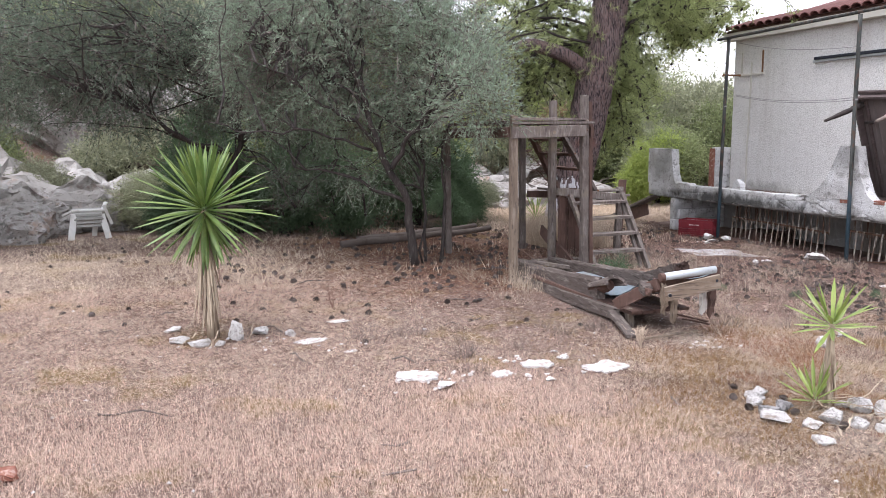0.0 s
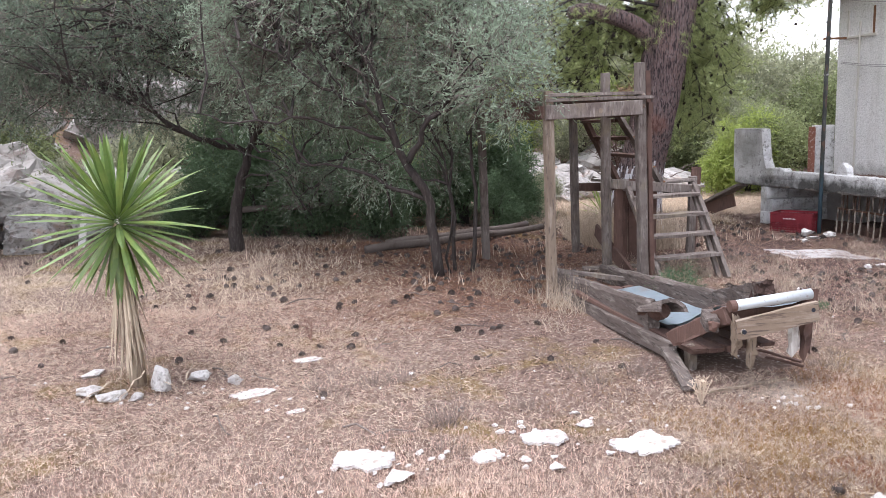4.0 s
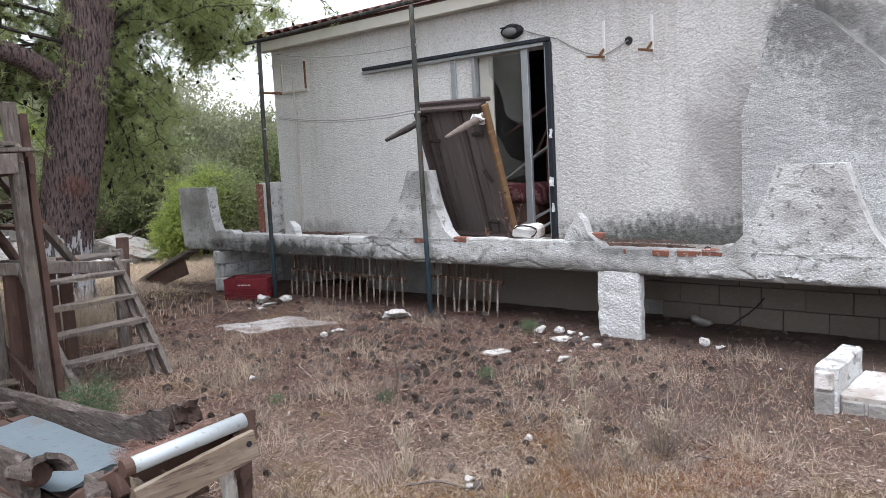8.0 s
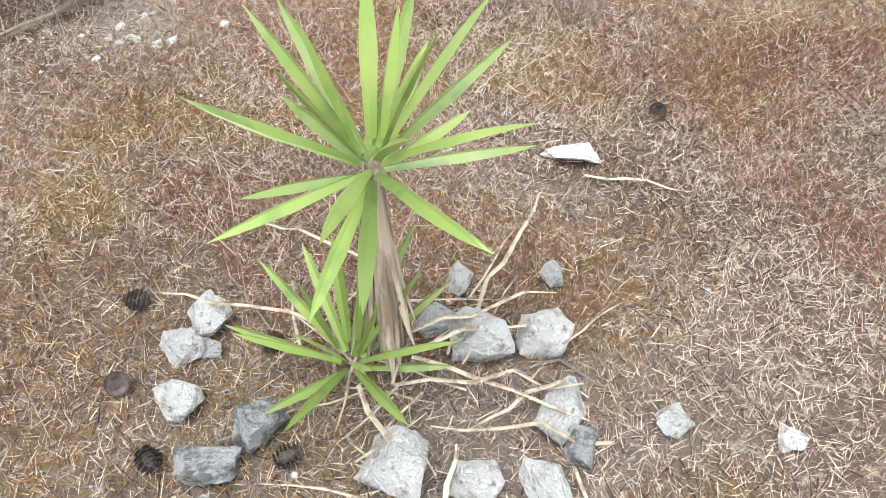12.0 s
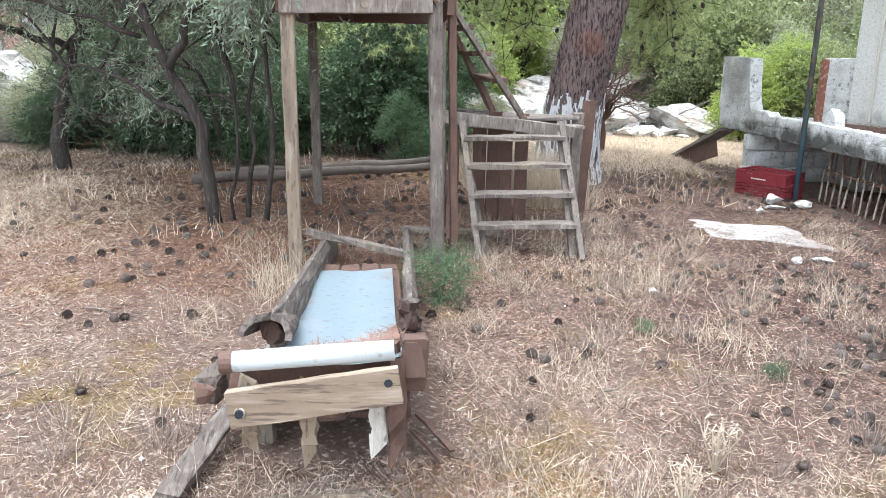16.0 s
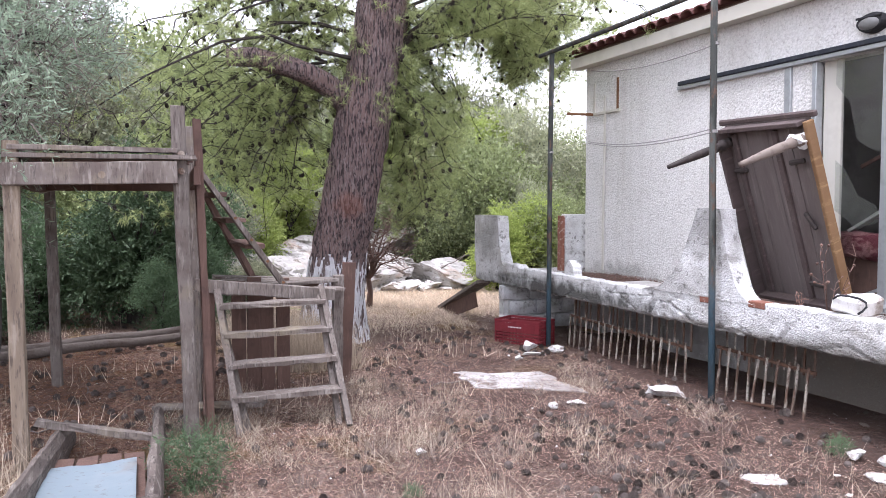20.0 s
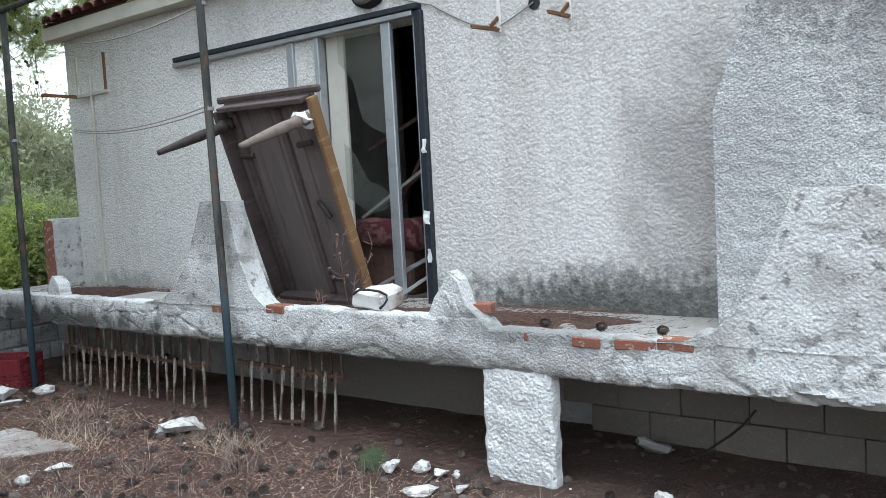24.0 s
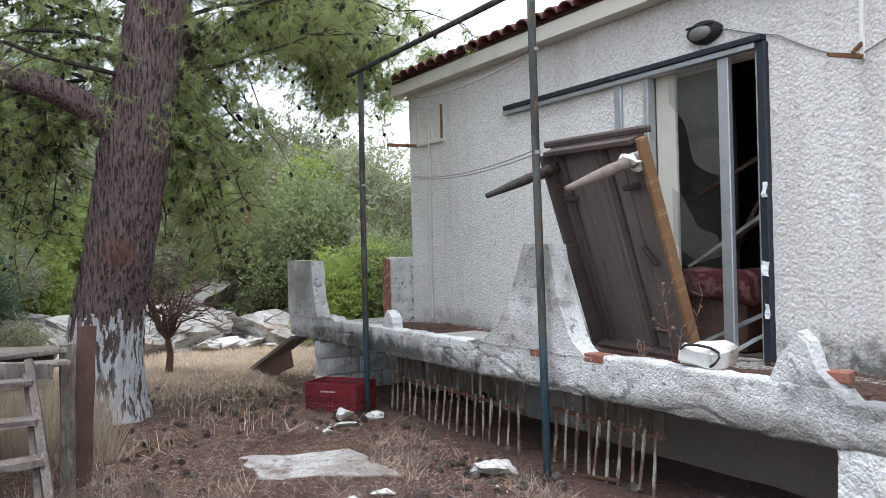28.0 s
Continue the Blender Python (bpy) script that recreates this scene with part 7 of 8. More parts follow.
def cone_mesh(seed=0):
    rnd, cb = random.Random(seed), bmesh.new()
    for i in range(7):
        z = -0.042 + i * 0.0135
        r = 0.034 * math.sin(math.pi * (0.18 + 0.74 * i / 6)) ** 0.8
        for k in range(8):
            a = 2 * math.pi * (k + 0.5 * (i % 2)) / 8 + rnd.uniform(-0.1, 0.1)
            c, s = math.cos(a), math.sin(a)
            w = 0.013
            root = Vector((c * r * 0.25, s * r * 0.25, z))
            tip = Vector((c * r * 1.15, s * r * 1.15, z + 0.006 + rnd.uniform(-0.002, 0.003)))
            side = Vector((-s, c, 0)) * w
            va, vb, vc, vd = (cb.verts.new(q) for q in (root - side * 0.4, root + side * 0.4, tip + side, tip - side))
            ve = cb.verts.new(tip + Vector((c, s, 0.8)).normalized() * 0.005)
            cb.faces.new((va, vb, vc, vd))
            cb.faces.new((vd, vc, ve))
    bmesh.ops.create_icosphere(cb, subdivisions=1, radius=0.022, matrix=Matrix.Diagonal((1, 1, 1.7, 1)))
    me = mesh_of("pine_cone", cb)
    me.materials.append(M_CONE)
    return me


cone_me = cone_mesh()
hang = bmesh.new()
for q in cone_p:
    m4 = pose(q.x, q.y, q.z, rnd.uniform(120, 240), rnd.uniform(-30, 30), 0) @ Matrix.Diagonal((0.9, 0.9, 1.1, 1))
    bmesh.ops.create_icosphere(hang, subdivisions=1, radius=0.029, matrix=m4 @ Matrix.Diagonal((1, 1, 1.25, 1)))
tagged(pk("hanging_cone_growth", hang, M_CONEDARK, "dark old cones"), kind="stuff")


# ---- yuccas ----
def sword_leaf(bm, base, az, elev, length, width, bend, rnd, twist=0.0):
    """A stiff folded leaf that starts at base and bends down towards its tip."""
    p, e = Vector(base), elev
    n = 6
    left = Vector((-math.sin(az), math.cos(az), 0))
    prev = None
    for i in range(n + 1):
        u = i / n
        d = Vector((math.cos(az) * math.cos(e), math.sin(az) * math.cos(e), math.sin(e)))
        up = d.cross(left) * -1
        w = width * (0.55 + 0.9 * u) * (1 if u < 0.35 else max(0.0, (1 - u) / 0.65) ** 0.75 * 1.0) * 0.5 * (1.15 if u < 0.35 else 1.4)
        row = [bm.verts.new(p + left * w + up * w * 0.6), bm.verts.new(p), bm.verts.new(p - left * w + up * w * 0.6)]
        if prev:
            for k in range(2):
                bm.faces.new((prev[k], prev[k + 1], row[k + 1], row[k]))
        prev = row
        p = p + d * length / n
        e -= bend / n * (0.5 + u)
    return bm


def yucca(x, y, stem, head, leaf_n, leaf_len, leaf_w, seed, label, dry_n, spread=1.0, droop_from=-1.0, green=None, power=0.9):
    rnd = random.Random(seed)
    g = ground_z(x, y)
    plant = thing("yucca", label, "yucca", (x, y, g), "yuccas")
    top = Vector((stem[0], stem[1], head))
    if dry_n:
        part("trunk", tube([(0, 0, -0.05), top * 0.5, top * 0.86], [0.06 * leaf_len / 0.6, 0.045 * leaf_len / 0.6, 0.012], 10, None, 0.1, seed), M_YUCCADRY, plant, "trunk clad in dead leaves", True)
    for k in range(leaf_n):
        u = (k + 0.5) / leaf_n
        elev = math.pi / 2 * (1 - 0.06) - (math.pi / 2 - droop_from) * (u ** power)
        az = k * 2.39996 + rnd.uniform(-0.2, 0.2)
        L = leaf_len * (0.82 + 0.28 * math.sin(math.pi * min(1, u * 1.15))) * rnd.uniform(0.9, 1.06)
        base = top + Vector((math.cos(az), math.sin(az), 0)) * 0.02 + Vector((0, 0, 0.06 - 0.16 * u)) * (leaf_len / 0.6)
        part("leaf", sword_leaf(bmesh.new(), base, az, elev, L, leaf_w, rnd.uniform(0.1, 0.5) * spread, rnd), green or M_YUCCA, plant)
    for k in range(dry_n):
        az = rnd.uniform(0, 6.28)
        h = head * rnd.uniform(0.72, 0.98)
        base = Vector((stem[0], stem[1], 0)) * (h / head) + Vector((math.cos(az) * 0.055 * leaf_len, math.sin(az) * 0.055 * leaf_len, h))
        part("dead_leaf", sword_leaf(bmesh.new(), base, az, rnd.uniform(-1.46, -1.57), h * rnd.uniform(0.6, 1.0), leaf_w * rnd.uniform(0.25, 0.7), rnd.uniform(-0.25, 0.3), rnd), M_YUCCADRY, plant, "dry hanging leaf")
    return plant


yucca(0.43, 7.12, (-0.03, 0.0), 1.12, 98, 0.58, 0.040, 3, "tall yucca with bright green sword leaves and a dead-leaf skirt", 80, 0.9, -1.3, M_YUCCADEEP, 1.15)
yucca(4.04, 4.06, (-0.03, -0.02), 0.575, 26, 0.285, 0.026, 4, "young yucca with pale green leaves in a stone ring", 85, 0.9, -0.3)
yucca(3.93, 4.06, (0.0, 0.0), 0.10, 19, 0.25, 0.021, 6, "low yucca offshoot in the stone ring", 0, 0.6, 0.25)
yucca(7.05, 14.7, (0.0, 0.0), 0.12, 22, 0.6, 0.025, 8, "narrow-leaved green clump behind the pine", 0, 1.3, 0.2)
weed_me = shrub_mesh("foliage", [((0, 0, 0.16), (0.17, 0.15, 0.16)), ((0.08, 0, 0.25), (0.1, 0.1, 0.1))], 330, 10, 91, 0.035, 0.005, 0.12, -2)
weed = thing("green_weed", "feathery green weed at the foot of the tower", "weed", (4.87, 8.08, ground_z(4.87, 8.08)))
part("foliage", weed_me, M_SHRUBDARK, weed)
part("stem_work", stems_mesh("stems", 8, 0.12, 0.25, 5, 0.004), M_SHRUBDARK, weed)
for i, (x, y, s) in enumerate(((6.4, 6.9, 0.3), (7.3, 6.7, 0.35), (6.0, 7.6, 0.28), (8.9, 7.4, 0.45))):
    w2 = thing("green_weed", "small dusty green weed in the litter", "weed", group="small weeds")
    w2.matrix_world = pose(x, y, ground_z(x, y), 0, 0, 70 * i) @ Matrix.Diagonal((s, s, s * 0.8, 1))
    part("foliage", weed_me, M_SHRUB, w2)

# ---- rocks and stones ----
def rock_mesh(seed, sub=4, rough=0.30, facets=0.5):
    rnd, bm = random.Random(seed), bmesh.new()
    bmesh.ops.create_icosphere(bm, subdivisions=sub, radius=1.0)
    planes = [(Vector((rnd.gauss(0, 1), rnd.gauss(0, 1), rnd.gauss(0, 1))).normalized(), rnd.uniform(0.38, 0.72)) for _ in range(11)]
    off = Vector((seed * 7.3, seed * 3.1, seed * 1.7))
    for v in bm.verts:
        for n, d in planes:
            h = v.co.dot(n)
            if h > d:
                v.co -= n * (h - d) * 0.96
        v.co += v.co.normalized() * (rough * 0.5 * noise.noise(v.co * 1.3 + off) + rough * 0.45 * (0.35 - abs(noise.noise(v.co * 2.9 + off))) + rough * 0.22 * noise.noise(v.co * 8 + off))
    me = mesh_of("rock", bm)
    return me


def hewn_mesh(seed, rough=0.05, points=15):
    """An angular broken stone: the hull of a few random points, its faces uneven."""
    rnd, bm = random.Random(seed * 13 + 5), bmesh.new()
    for _ in range(points):
        bm.verts.new(Vector((rnd.gauss(0, 1), rnd.gauss(0, 1), rnd.gauss(0, 1))).normalized() * rnd.uniform(0.78, 1.0))
    got = bmesh.ops.convex_hull(bm, input=bm.verts)
    bmesh.ops.delete(bm, geom=[v for v in bm.verts if not v.link_faces], context="VERTS")
    bmesh.ops.triangulate(bm, faces=bm.faces)
    for _ in range(3):
        bmesh.ops.subdivide_edges(bm, edges=[e for e in bm.edges if e.calc_length() > 0.22], cuts=1)
        bmesh.ops.triangulate(bm, faces=[f for f in bm.faces if len(f.verts) > 3])
    off = Vector((seed * 5.1, seed * 2.3, seed * 1.1))
    for v in bm.verts:
        v.co += noise.noise_vector(v.co * 1.7 + off) * rough * 1.6 + noise.noise_vector(v.co * 4.5 + off) * rough + noise.noise_vector(v.co * 11 + off) * rough * 0.5
    return mesh_of("stone", bm)


def flake_mesh(seed):
    """A flat broken sheet of plaster with a ragged outline."""
    rnd, bm = random.Random(seed * 17 + 3), bmesh.new()
    n = 44
    rim = [(math.cos(a) * q, math.sin(a) * q) for a, q in ((2 * math.pi * k / n, 0.72 + 0.30 * noise.noise((math.cos(2 * math.pi * k / n) * 1.4 + seed * 3, math.sin(2 * math.pi * k / n) * 1.4, seed)) + 0.16 * noise.noise((math.cos(2 * math.pi * k / n) * 5 + seed * 3, math.sin(2 * math.pi * k / n) * 5, seed)) + rnd.uniform(-0.06, 0.06)) for k in range(n))]
    rows = [(1.0, -0.5), (0.99, -0.12), (0.94, 0.02), (0.6, 0.12), (0.25, 0.10)]
    rings = [[bm.verts.new((x * q + 0.02 * noise.noise((x * 5, y * 5, i + seed)), y * q, z + 0.16 * noise.noise((x * q * 2.5 + seed, y * q * 2.5, 2)))) for x, y in rim] for i, (q, z) in enumerate(rows)]
    for a, b in zip(rings, rings[1:]):
        for k in range(n):
            bm.faces.new((a[k], a[(k + 1) % n], b[(k + 1) % n], b[k]))
    bm.faces.new(rings[-1])
    bm.faces.new(list(reversed(rings[0])))
    return mesh_of("flake", bm)


stone_kinds = []
for k in range(7):
    me = hewn_mesh(k + 1)
    me.materials.append(M_STONE)
    stone_kinds.append(me)
DARKSTONES = []
for k in range(4):
    me = hewn_mesh(k + 61)
    me.materials.append(M_DARKSTONE if k < 2 else M_RUBBLE)
    DARKSTONES.append(me)
chip_kinds = []
for k in range(3):
    me = hewn_mesh(k + 31, 0.06, 12)
    me.materials.append(M_PLASTERCHIP)
    chip_kinds.append(me)
flake_kinds = []
for k in range(4):
    me = flake_mesh(k + 1)
    me.materials.append(M_PLASTERCHIP)
    flake_kinds.append(me)
rock_kinds = []
for k in range(5):
    me = hewn_mesh(k + 51, 0.11, 26)
    me.materials.append(M_ROCK)
    rock_kinds.append(me)


def stone(x, y, size, flat=0.6, long=1.0, turn=0, kind=0, chip=False, label="pale limestone lump lying in the dry grass", group="stones", tilt=0, name="stone", sink=0.35):
    me = crumb_kinds[kind % 3] if name == "plaster_crumb" else (flake_kinds[kind % 4] if chip and flat < 0.26 and abs(tilt) < 5 else (chip_kinds[kind % 3] if chip else stone_kinds[kind % 7]))
    ob = new(name, me)
    r = size / 2
    ob.matrix_world = pose(x, y, ground_z(x, y) + r * flat * (1 - sink), tilt, 0, turn) @ Matrix.Diagonal((r * long, r, r * flat, 1))
    return tagged(ob, label, "stone", group)


RING = "white stone in the ring around the young yucca"
for i, (x, y, size, flat, long, turn) in enumerate((
        (3.80, 4.41, 0.115, 0.75, 1.1, 20), (3.71, 4.37, 0.105, 0.7, 1.1, 70), (3.76, 4.34, 0.06, 0.7, 1.2, 70), (3.64, 4.26, 0.10, 0.75, 1.15, 110), (3.61, 4.10, 0.12, 0.7, 1.25, 150), (3.72, 4.09, 0.12, 0.85, 1.0, 30), (3.85, 3.83, 0.155, 0.75, 1.05, 10),
        (3.94, 3.72, 0.11, 0.85, 0.9, 60), (4.02, 3.62, 0.10, 0.6, 1.7, 55), (4.19, 3.72, 0.11, 0.5, 1.6, 20), (4.15, 3.63, 0.085, 0.8, 1.1, 40), (3.53, 3.96, 0.155, 0.6, 1.35, 135), (3.69, 3.82, 0.115, 0.6, 1.2, 150),
        (4.18, 3.94, 0.15, 0.85, 1.0, 40), (4.29, 3.86, 0.13, 1.15, 0.9, 75), (4.28, 4.12, 0.08, 0.5, 1.5, 20), (4.45, 3.97, 0.07, 1.1, 1.0, 0), (3.56, 3.60, 0.12, 0.4, 1.3, 100), (4.16, 4.06, 0.09, 0.6, 1.2, 0), (4.33, 3.55, 0.07, 0.5, 1.3, 0))):
    s_ = stone(x, y, size * 1.12, flat, long, turn, i, False, RING, "stone ring")
    if i in (4, 5, 10):
        s_.data = DARKSTONES[i % 2]
        tagged(s_, "lichen-darkened grey stone in the ring around the young yucca")
for i, (x, y, size, flat, long, turn) in enumerate(((0.30, 6.86, 0.20, 0.5, 1.5, 20), (0.60, 6.92, 0.22, 1.3, 0.8, 30), (0.82, 7.10, 0.20, 0.7, 1.2, 80), (0.15, 6.98, 0.2, 0.5, 1.4, 140), (0.10, 7.35, 0.2, 0.4, 1.3, 10), (0.45, 6.80, 0.16, 0.5, 1.3, 60), (1.05, 6.95, 0.14, 0.8, 1.0, 10))):
    stone(x, y, size * 0.8, flat, long, turn, i + 3, False, "grey-white stone at the foot of the tall yucca", "yucca stones")
for i, (x, y, size, flat, long, turn) in enumerate(((1.17, 6.62, 0.20, 0.14, 1.9, 10), (1.06, 7.00, 0.11, 0.5, 1.2, 15), (1.43, 6.26, 0.09, 0.2, 1.8, 20), (1.73, 5.44, 0.34, 0.22, 1.25, -20), (1.86, 5.20, 0.20, 0.3, 1.2, 40), (1.55, 7.36, 0.16, 0.16, 1.8, 5), (2.34, 5.35, 0.18, 0.25, 1.4, 30),
                                                    (2.69, 5.50, 0.28, 0.25, 1.2, 0), (2.64, 5.16, 0.11, 0.4, 1.0, 0), (3.18, 5.32, 0.34, 0.16, 1.4, 5), (2.99, 5.82, 0.07, 0.5, 1.2, 0), (2.22, 6.82, 0.06, 0.5, 1.2, 50), (2.98, 5.66, 0.13, 0.3, 1.2, 20), (4.84, 4.24, 0.14, 0.55, 1.5, -50), (5.67, 5.56, 0.08, 0.8, 1.0, 0), (5.14, 5.25, 0.14, 0.9, 1.0, 0), (4.47, 3.37, 0.09, 0.7, 1.0, 0),
                                                    (8.06, 7.18, 0.24, 0.22, 1.5, -40), (8.7, 6.91, 0.17, 0.4, 1.6, -50), (8.86, 6.75, 0.12, 0.6, 1.1, 10), (8.69, 6.54, 0.10, 0.5, 1.3, 60), (8.98, 7.12, 0.15, 0.6, 1.2, 0), (8.9, 7.27, 0.17, 0.8, 1.0, 30), (8.99, 6.98, 0.12, 0.6, 1.2, 0), (9.17, 5.77, 0.17, 0.6, 1.2, 20), (9.16, 5.61, 0.13, 0.3, 1.3, 0), (7.94, 9.09, 0.16, 0.35, 1.4, -30), (7.67, 9.03, 0.12, 0.6, 1.0, 0), (8.05, 6.48, 0.17, 0.5, 1.2, 0),
                                                    (8.72, 11.42, 0.24, 0.75, 1.0, 20), (8.98, 11.32, 0.24, 0.45, 1.2, 10), (8.62, 11.14, 0.22, 0.35, 1.5, -20), (8.35, 10.96, 0.13, 0.6, 1.0, 0), (8.0, 3.55, 0.16, 0.5, 1.2, 20), (5.6, 5.5, 0.1, 0.6, 1.0, 0), (6.3, 8.3, 0.1, 0.6, 1, 0), (6.4, 5.7, 0.08, 0.6, 1, 0))):
    stone(x, y, size, flat, long, turn, i, True, "white plaster lump lying in the dry litter", "plaster lumps")
stone(8.82, 9.12, 0.34, 0.6, 1.25, -35, 1, True, "large angular white stone beside the terrace post", "plaster lumps", 12)
chunk = part("slab_chunk", roughen(box_bm((0.22, 0.05, 0.17), None, 0.03), 0.022, 0.09, 0.05), M_SLABEDGE)
chunk.matrix_world = pose(9.88, 6.08, ground_z(9.88, 6.08) + 0.07, 66, 20, -62)
tagged(chunk, "grey concrete slab chunk tilted in the dirt below the terrace", "rubble", "terrace rubble")
rod = part("bent_rod", tube(bent((9.86, 5.92, ground_z(9.86, 5.92) + 0.01), (10.03, 5.53, 0.19), random.Random(4), 6, 0.05, -0.10), 0.008, 6), M_BLACKPLASTIC)
tagged(rod, "thin dark bent rod leaning on the block wall", "rod")
slabp = part("concrete_slab", roughen(prism_y([(9.90, -0.03), (9.91, 0.0), (10.2, 0.0), (10.60, 0.0), (10.61, -0.03)], 0, 7.42, 8.26), 0.012, 0.12, 0.07), M_SLAB)
for v in slabp.data.vertices:
    u = (v.co.x - 7.3)
    v.co.y += -0.55 * u + 0.10 * noise.noise((v.co.x * 3, v.co.y * 3, 0)) + 0.07 * noise.noise((v.co.x * 8, v.co.y * 8, 3)) + (0.28 * u if v.co.y > 10.1 else 0.1 * u)
    v.co.x += 0.14 * noise.noise((v.co.y * 3, 2, 7)) + 0.06 * noise.noise((v.co.y * 11, 5, 7))
    v.co.z += ground_z(v.co.x, v.co.y) + 0.012
tagged(slabp, "flat flaking white concrete slab on the ground", "slab")
for i, (x, y, z, sx, sy, sz, turn) in enumerate(((-2.3, 15.3, 0.15, 0.62, 0.5, 0.48, 10), (-3.1, 14.9, 0.3, 0.7, 0.6, 0.5, 60), (-2.0, 15.9, 0.35, 0.7, 0.6, 0.45, 120), (-3.5, 14.0, 0.1, 0.7, 0.6, 0.5, 200), (-1.3, 16.4, 0.5, 1.2, 0.9, 0.8, 30), (-2.6, 16.8, 0.9, 1.3, 1.0, 0.8, 80),
                                                 (-0.6, 17.2, 0.8, 1.3, 1.0, 0.9, 140), (-4.2, 15.8, 0.9, 1.2, 1.0, 0.9, 20), (-4.6, 13.6, 0.6, 1.0, 0.8, 0.8, 300), (-1.8, 18.4, 1.6, 1.6, 1.2, 1.0, 260), (0.8, 18.4, 1.2, 1.5, 1.1, 0.8, 10), (-3.6, 18.6, 2.2, 1.8, 1.3, 1.2, 70), (-3.0, 13.6, 0.1, 0.75, 0.7, 0.6, 100), (-2.2, 14.3, 0.1, 0.5, 0.45, 0.4, 30), (-5.0, 20.5, 2, 2.6, 1.8, 1.7, 20), (-1.5, 22, 2, 2.8, 1.6, 1.8, 150), (2.0, 23.5, 2, 3.0, 1.8, 1.7, 40), (-8, 23, 3, 3.4, 2.2, 2.4, 200), (4.5, 24.5, 2, 2.6, 1.6, 1.6, 310))):
    ob = new("boulder", rock_kinds[i % 5])
    ob.matrix_world = pose(x, y, ground_z(x, y) + sz * 0.35, 0, 0, turn) @ Matrix.Diagonal((sx, sy, sz, 1))
    tagged(ob, "weathered grey boulder at the foot of the slope", "rock", "boulders")
rk = random.Random(61)
for i in range(64):
    x, y = rk.uniform(-2, 13), rk.uniform(18.0, 30)
    if i < 20:
        x, y = rk.uniform(5.5, 11), rk.uniform(18.2, 21.5)
    if i > 52:
        x, y = rk.uniform(-12, 2), rk.uniform(22, 34)
    s = rk.uniform(0.35, 1.0) if y < 22 else rk.uniform(0.7, 1.9)
    ob = new("boulder", rock_kinds[i % 5])
    ob.matrix_world = pose(x, y, ground_z(x, y) + s * 0.1, rk.uniform(-20, 20), rk.uniform(-20, 20), rk.uniform(0, 360)) @ Matrix.Diagonal((s * 1.3, s, s * 0.6, 1))
    tagged(ob, "pale rock outcrop on the scrubby hillside", "rock", "hillside rocks")
for i in range(26):
    x, y = rk.uniform(9.0, 11.2), rk.uniform(18.0, 19.6)
    stone(x, y, rk.uniform(0.25, 0.7), rk.uniform(0.3, 0.6), rk.uniform(1, 1.8), rk.uniform(0, 180), i, True, "white rubble heaped behind the terrace", "rubble pieces", rk.uniform(-30, 30), "rubble_piece")
for i in range(14):
    x, y = rk.uniform(9.2, 10.8), rk.uniform(18.0, 19.2)
    a = rk.uniform(0, 6.28)
    s = part("dead_branch", tube(bent((x, y, ground_z(x, y) + 0.3), (x + math.cos(a) * 1.0, y + math.sin(a) * 0.5, ground_z(x, y) + rk.uniform(0.3, 0.9)), rk, 5, 0.15), [0.02, 0.018, 0.015, 0.012, 0.009, 0.006], 5), M_TWIG)
    tagged(s, "grey dead branch on the rubble heap", "branch", "dead branches")
redbag = part("red_clod", roughen(box_bm((0.12, 0.10, 0.06), pose(-0.68, 4.45, ground_z(-0.68, 4.45) + 0.04), 0.02), 0.03, 0.06, 0.04), M_BRICK)
tagged(redbag, "broken red brick lump in the grass", "brick")

# dead leaf blades and sticks about the young yucca and the yard
for i, (x0, y0, x1, y1, z0, z1) in enumerate(((4.25, 4.02, 4.52, 4.09, 0.02, 0.16), (4.80, 4.16, 4.93, 3.92, 0.02, 0.02), (3.57, 3.78, 3.69, 3.60, 0.02, 0.01), (3.78, 3.72, 3.69, 3.6, 0.02, 0.01), (3.80, 3.68, 3.96, 3.79, 0.02, 0.05), (4.23, 3.75, 4.0, 3.80, 0.05, 0.04), (4.2, 3.6, 3.95, 3.85, 0.02, 0.05),
                                              (3.95, 3.95, 4.25, 3.72, 0.08, 0.05), (4.0, 4.0, 4.32, 3.86, 0.09, 0.07), (4.02, 3.98, 4.2, 3.66, 0.08, 0.03), (4.05, 4.02, 4.40, 3.92, 0.1, 0.05), (3.9, 4.0, 3.82, 3.72, 0.08, 0.02), (3.95, 4.2, 3.75, 4.55, 0.06, 0.02), (4.15, 4.22, 4.05, 4.6, 0.06, 0.02), (0.30, 6.95, 0.15, 6.7, 0.1, 0.02), (0.5, 6.95, 0.38, 6.62, 0.15, 0.02), (0.6, 6.9, 0.75, 6.72, 0.1, 0.02), (0.72, 7.0, 0.78, 7.2, 0.02, 0.1))):
    pts = bent((x0, y0, ground_z(x0, y0) + z0), (x1, y1, ground_z(x1, y1) + z1), rk, 5, 0.12, 0.05)
    s = part("fallen_leaf", tube(pts, [0.005, 0.006, 0.006, 0.005, 0.004, 0.002], 5, None, 0.1, i, 0.4), M_YUCCADRY)
    tagged(s, "dry straw-coloured yucca leaf on the ground", "leaf", "fallen yucca leaves")
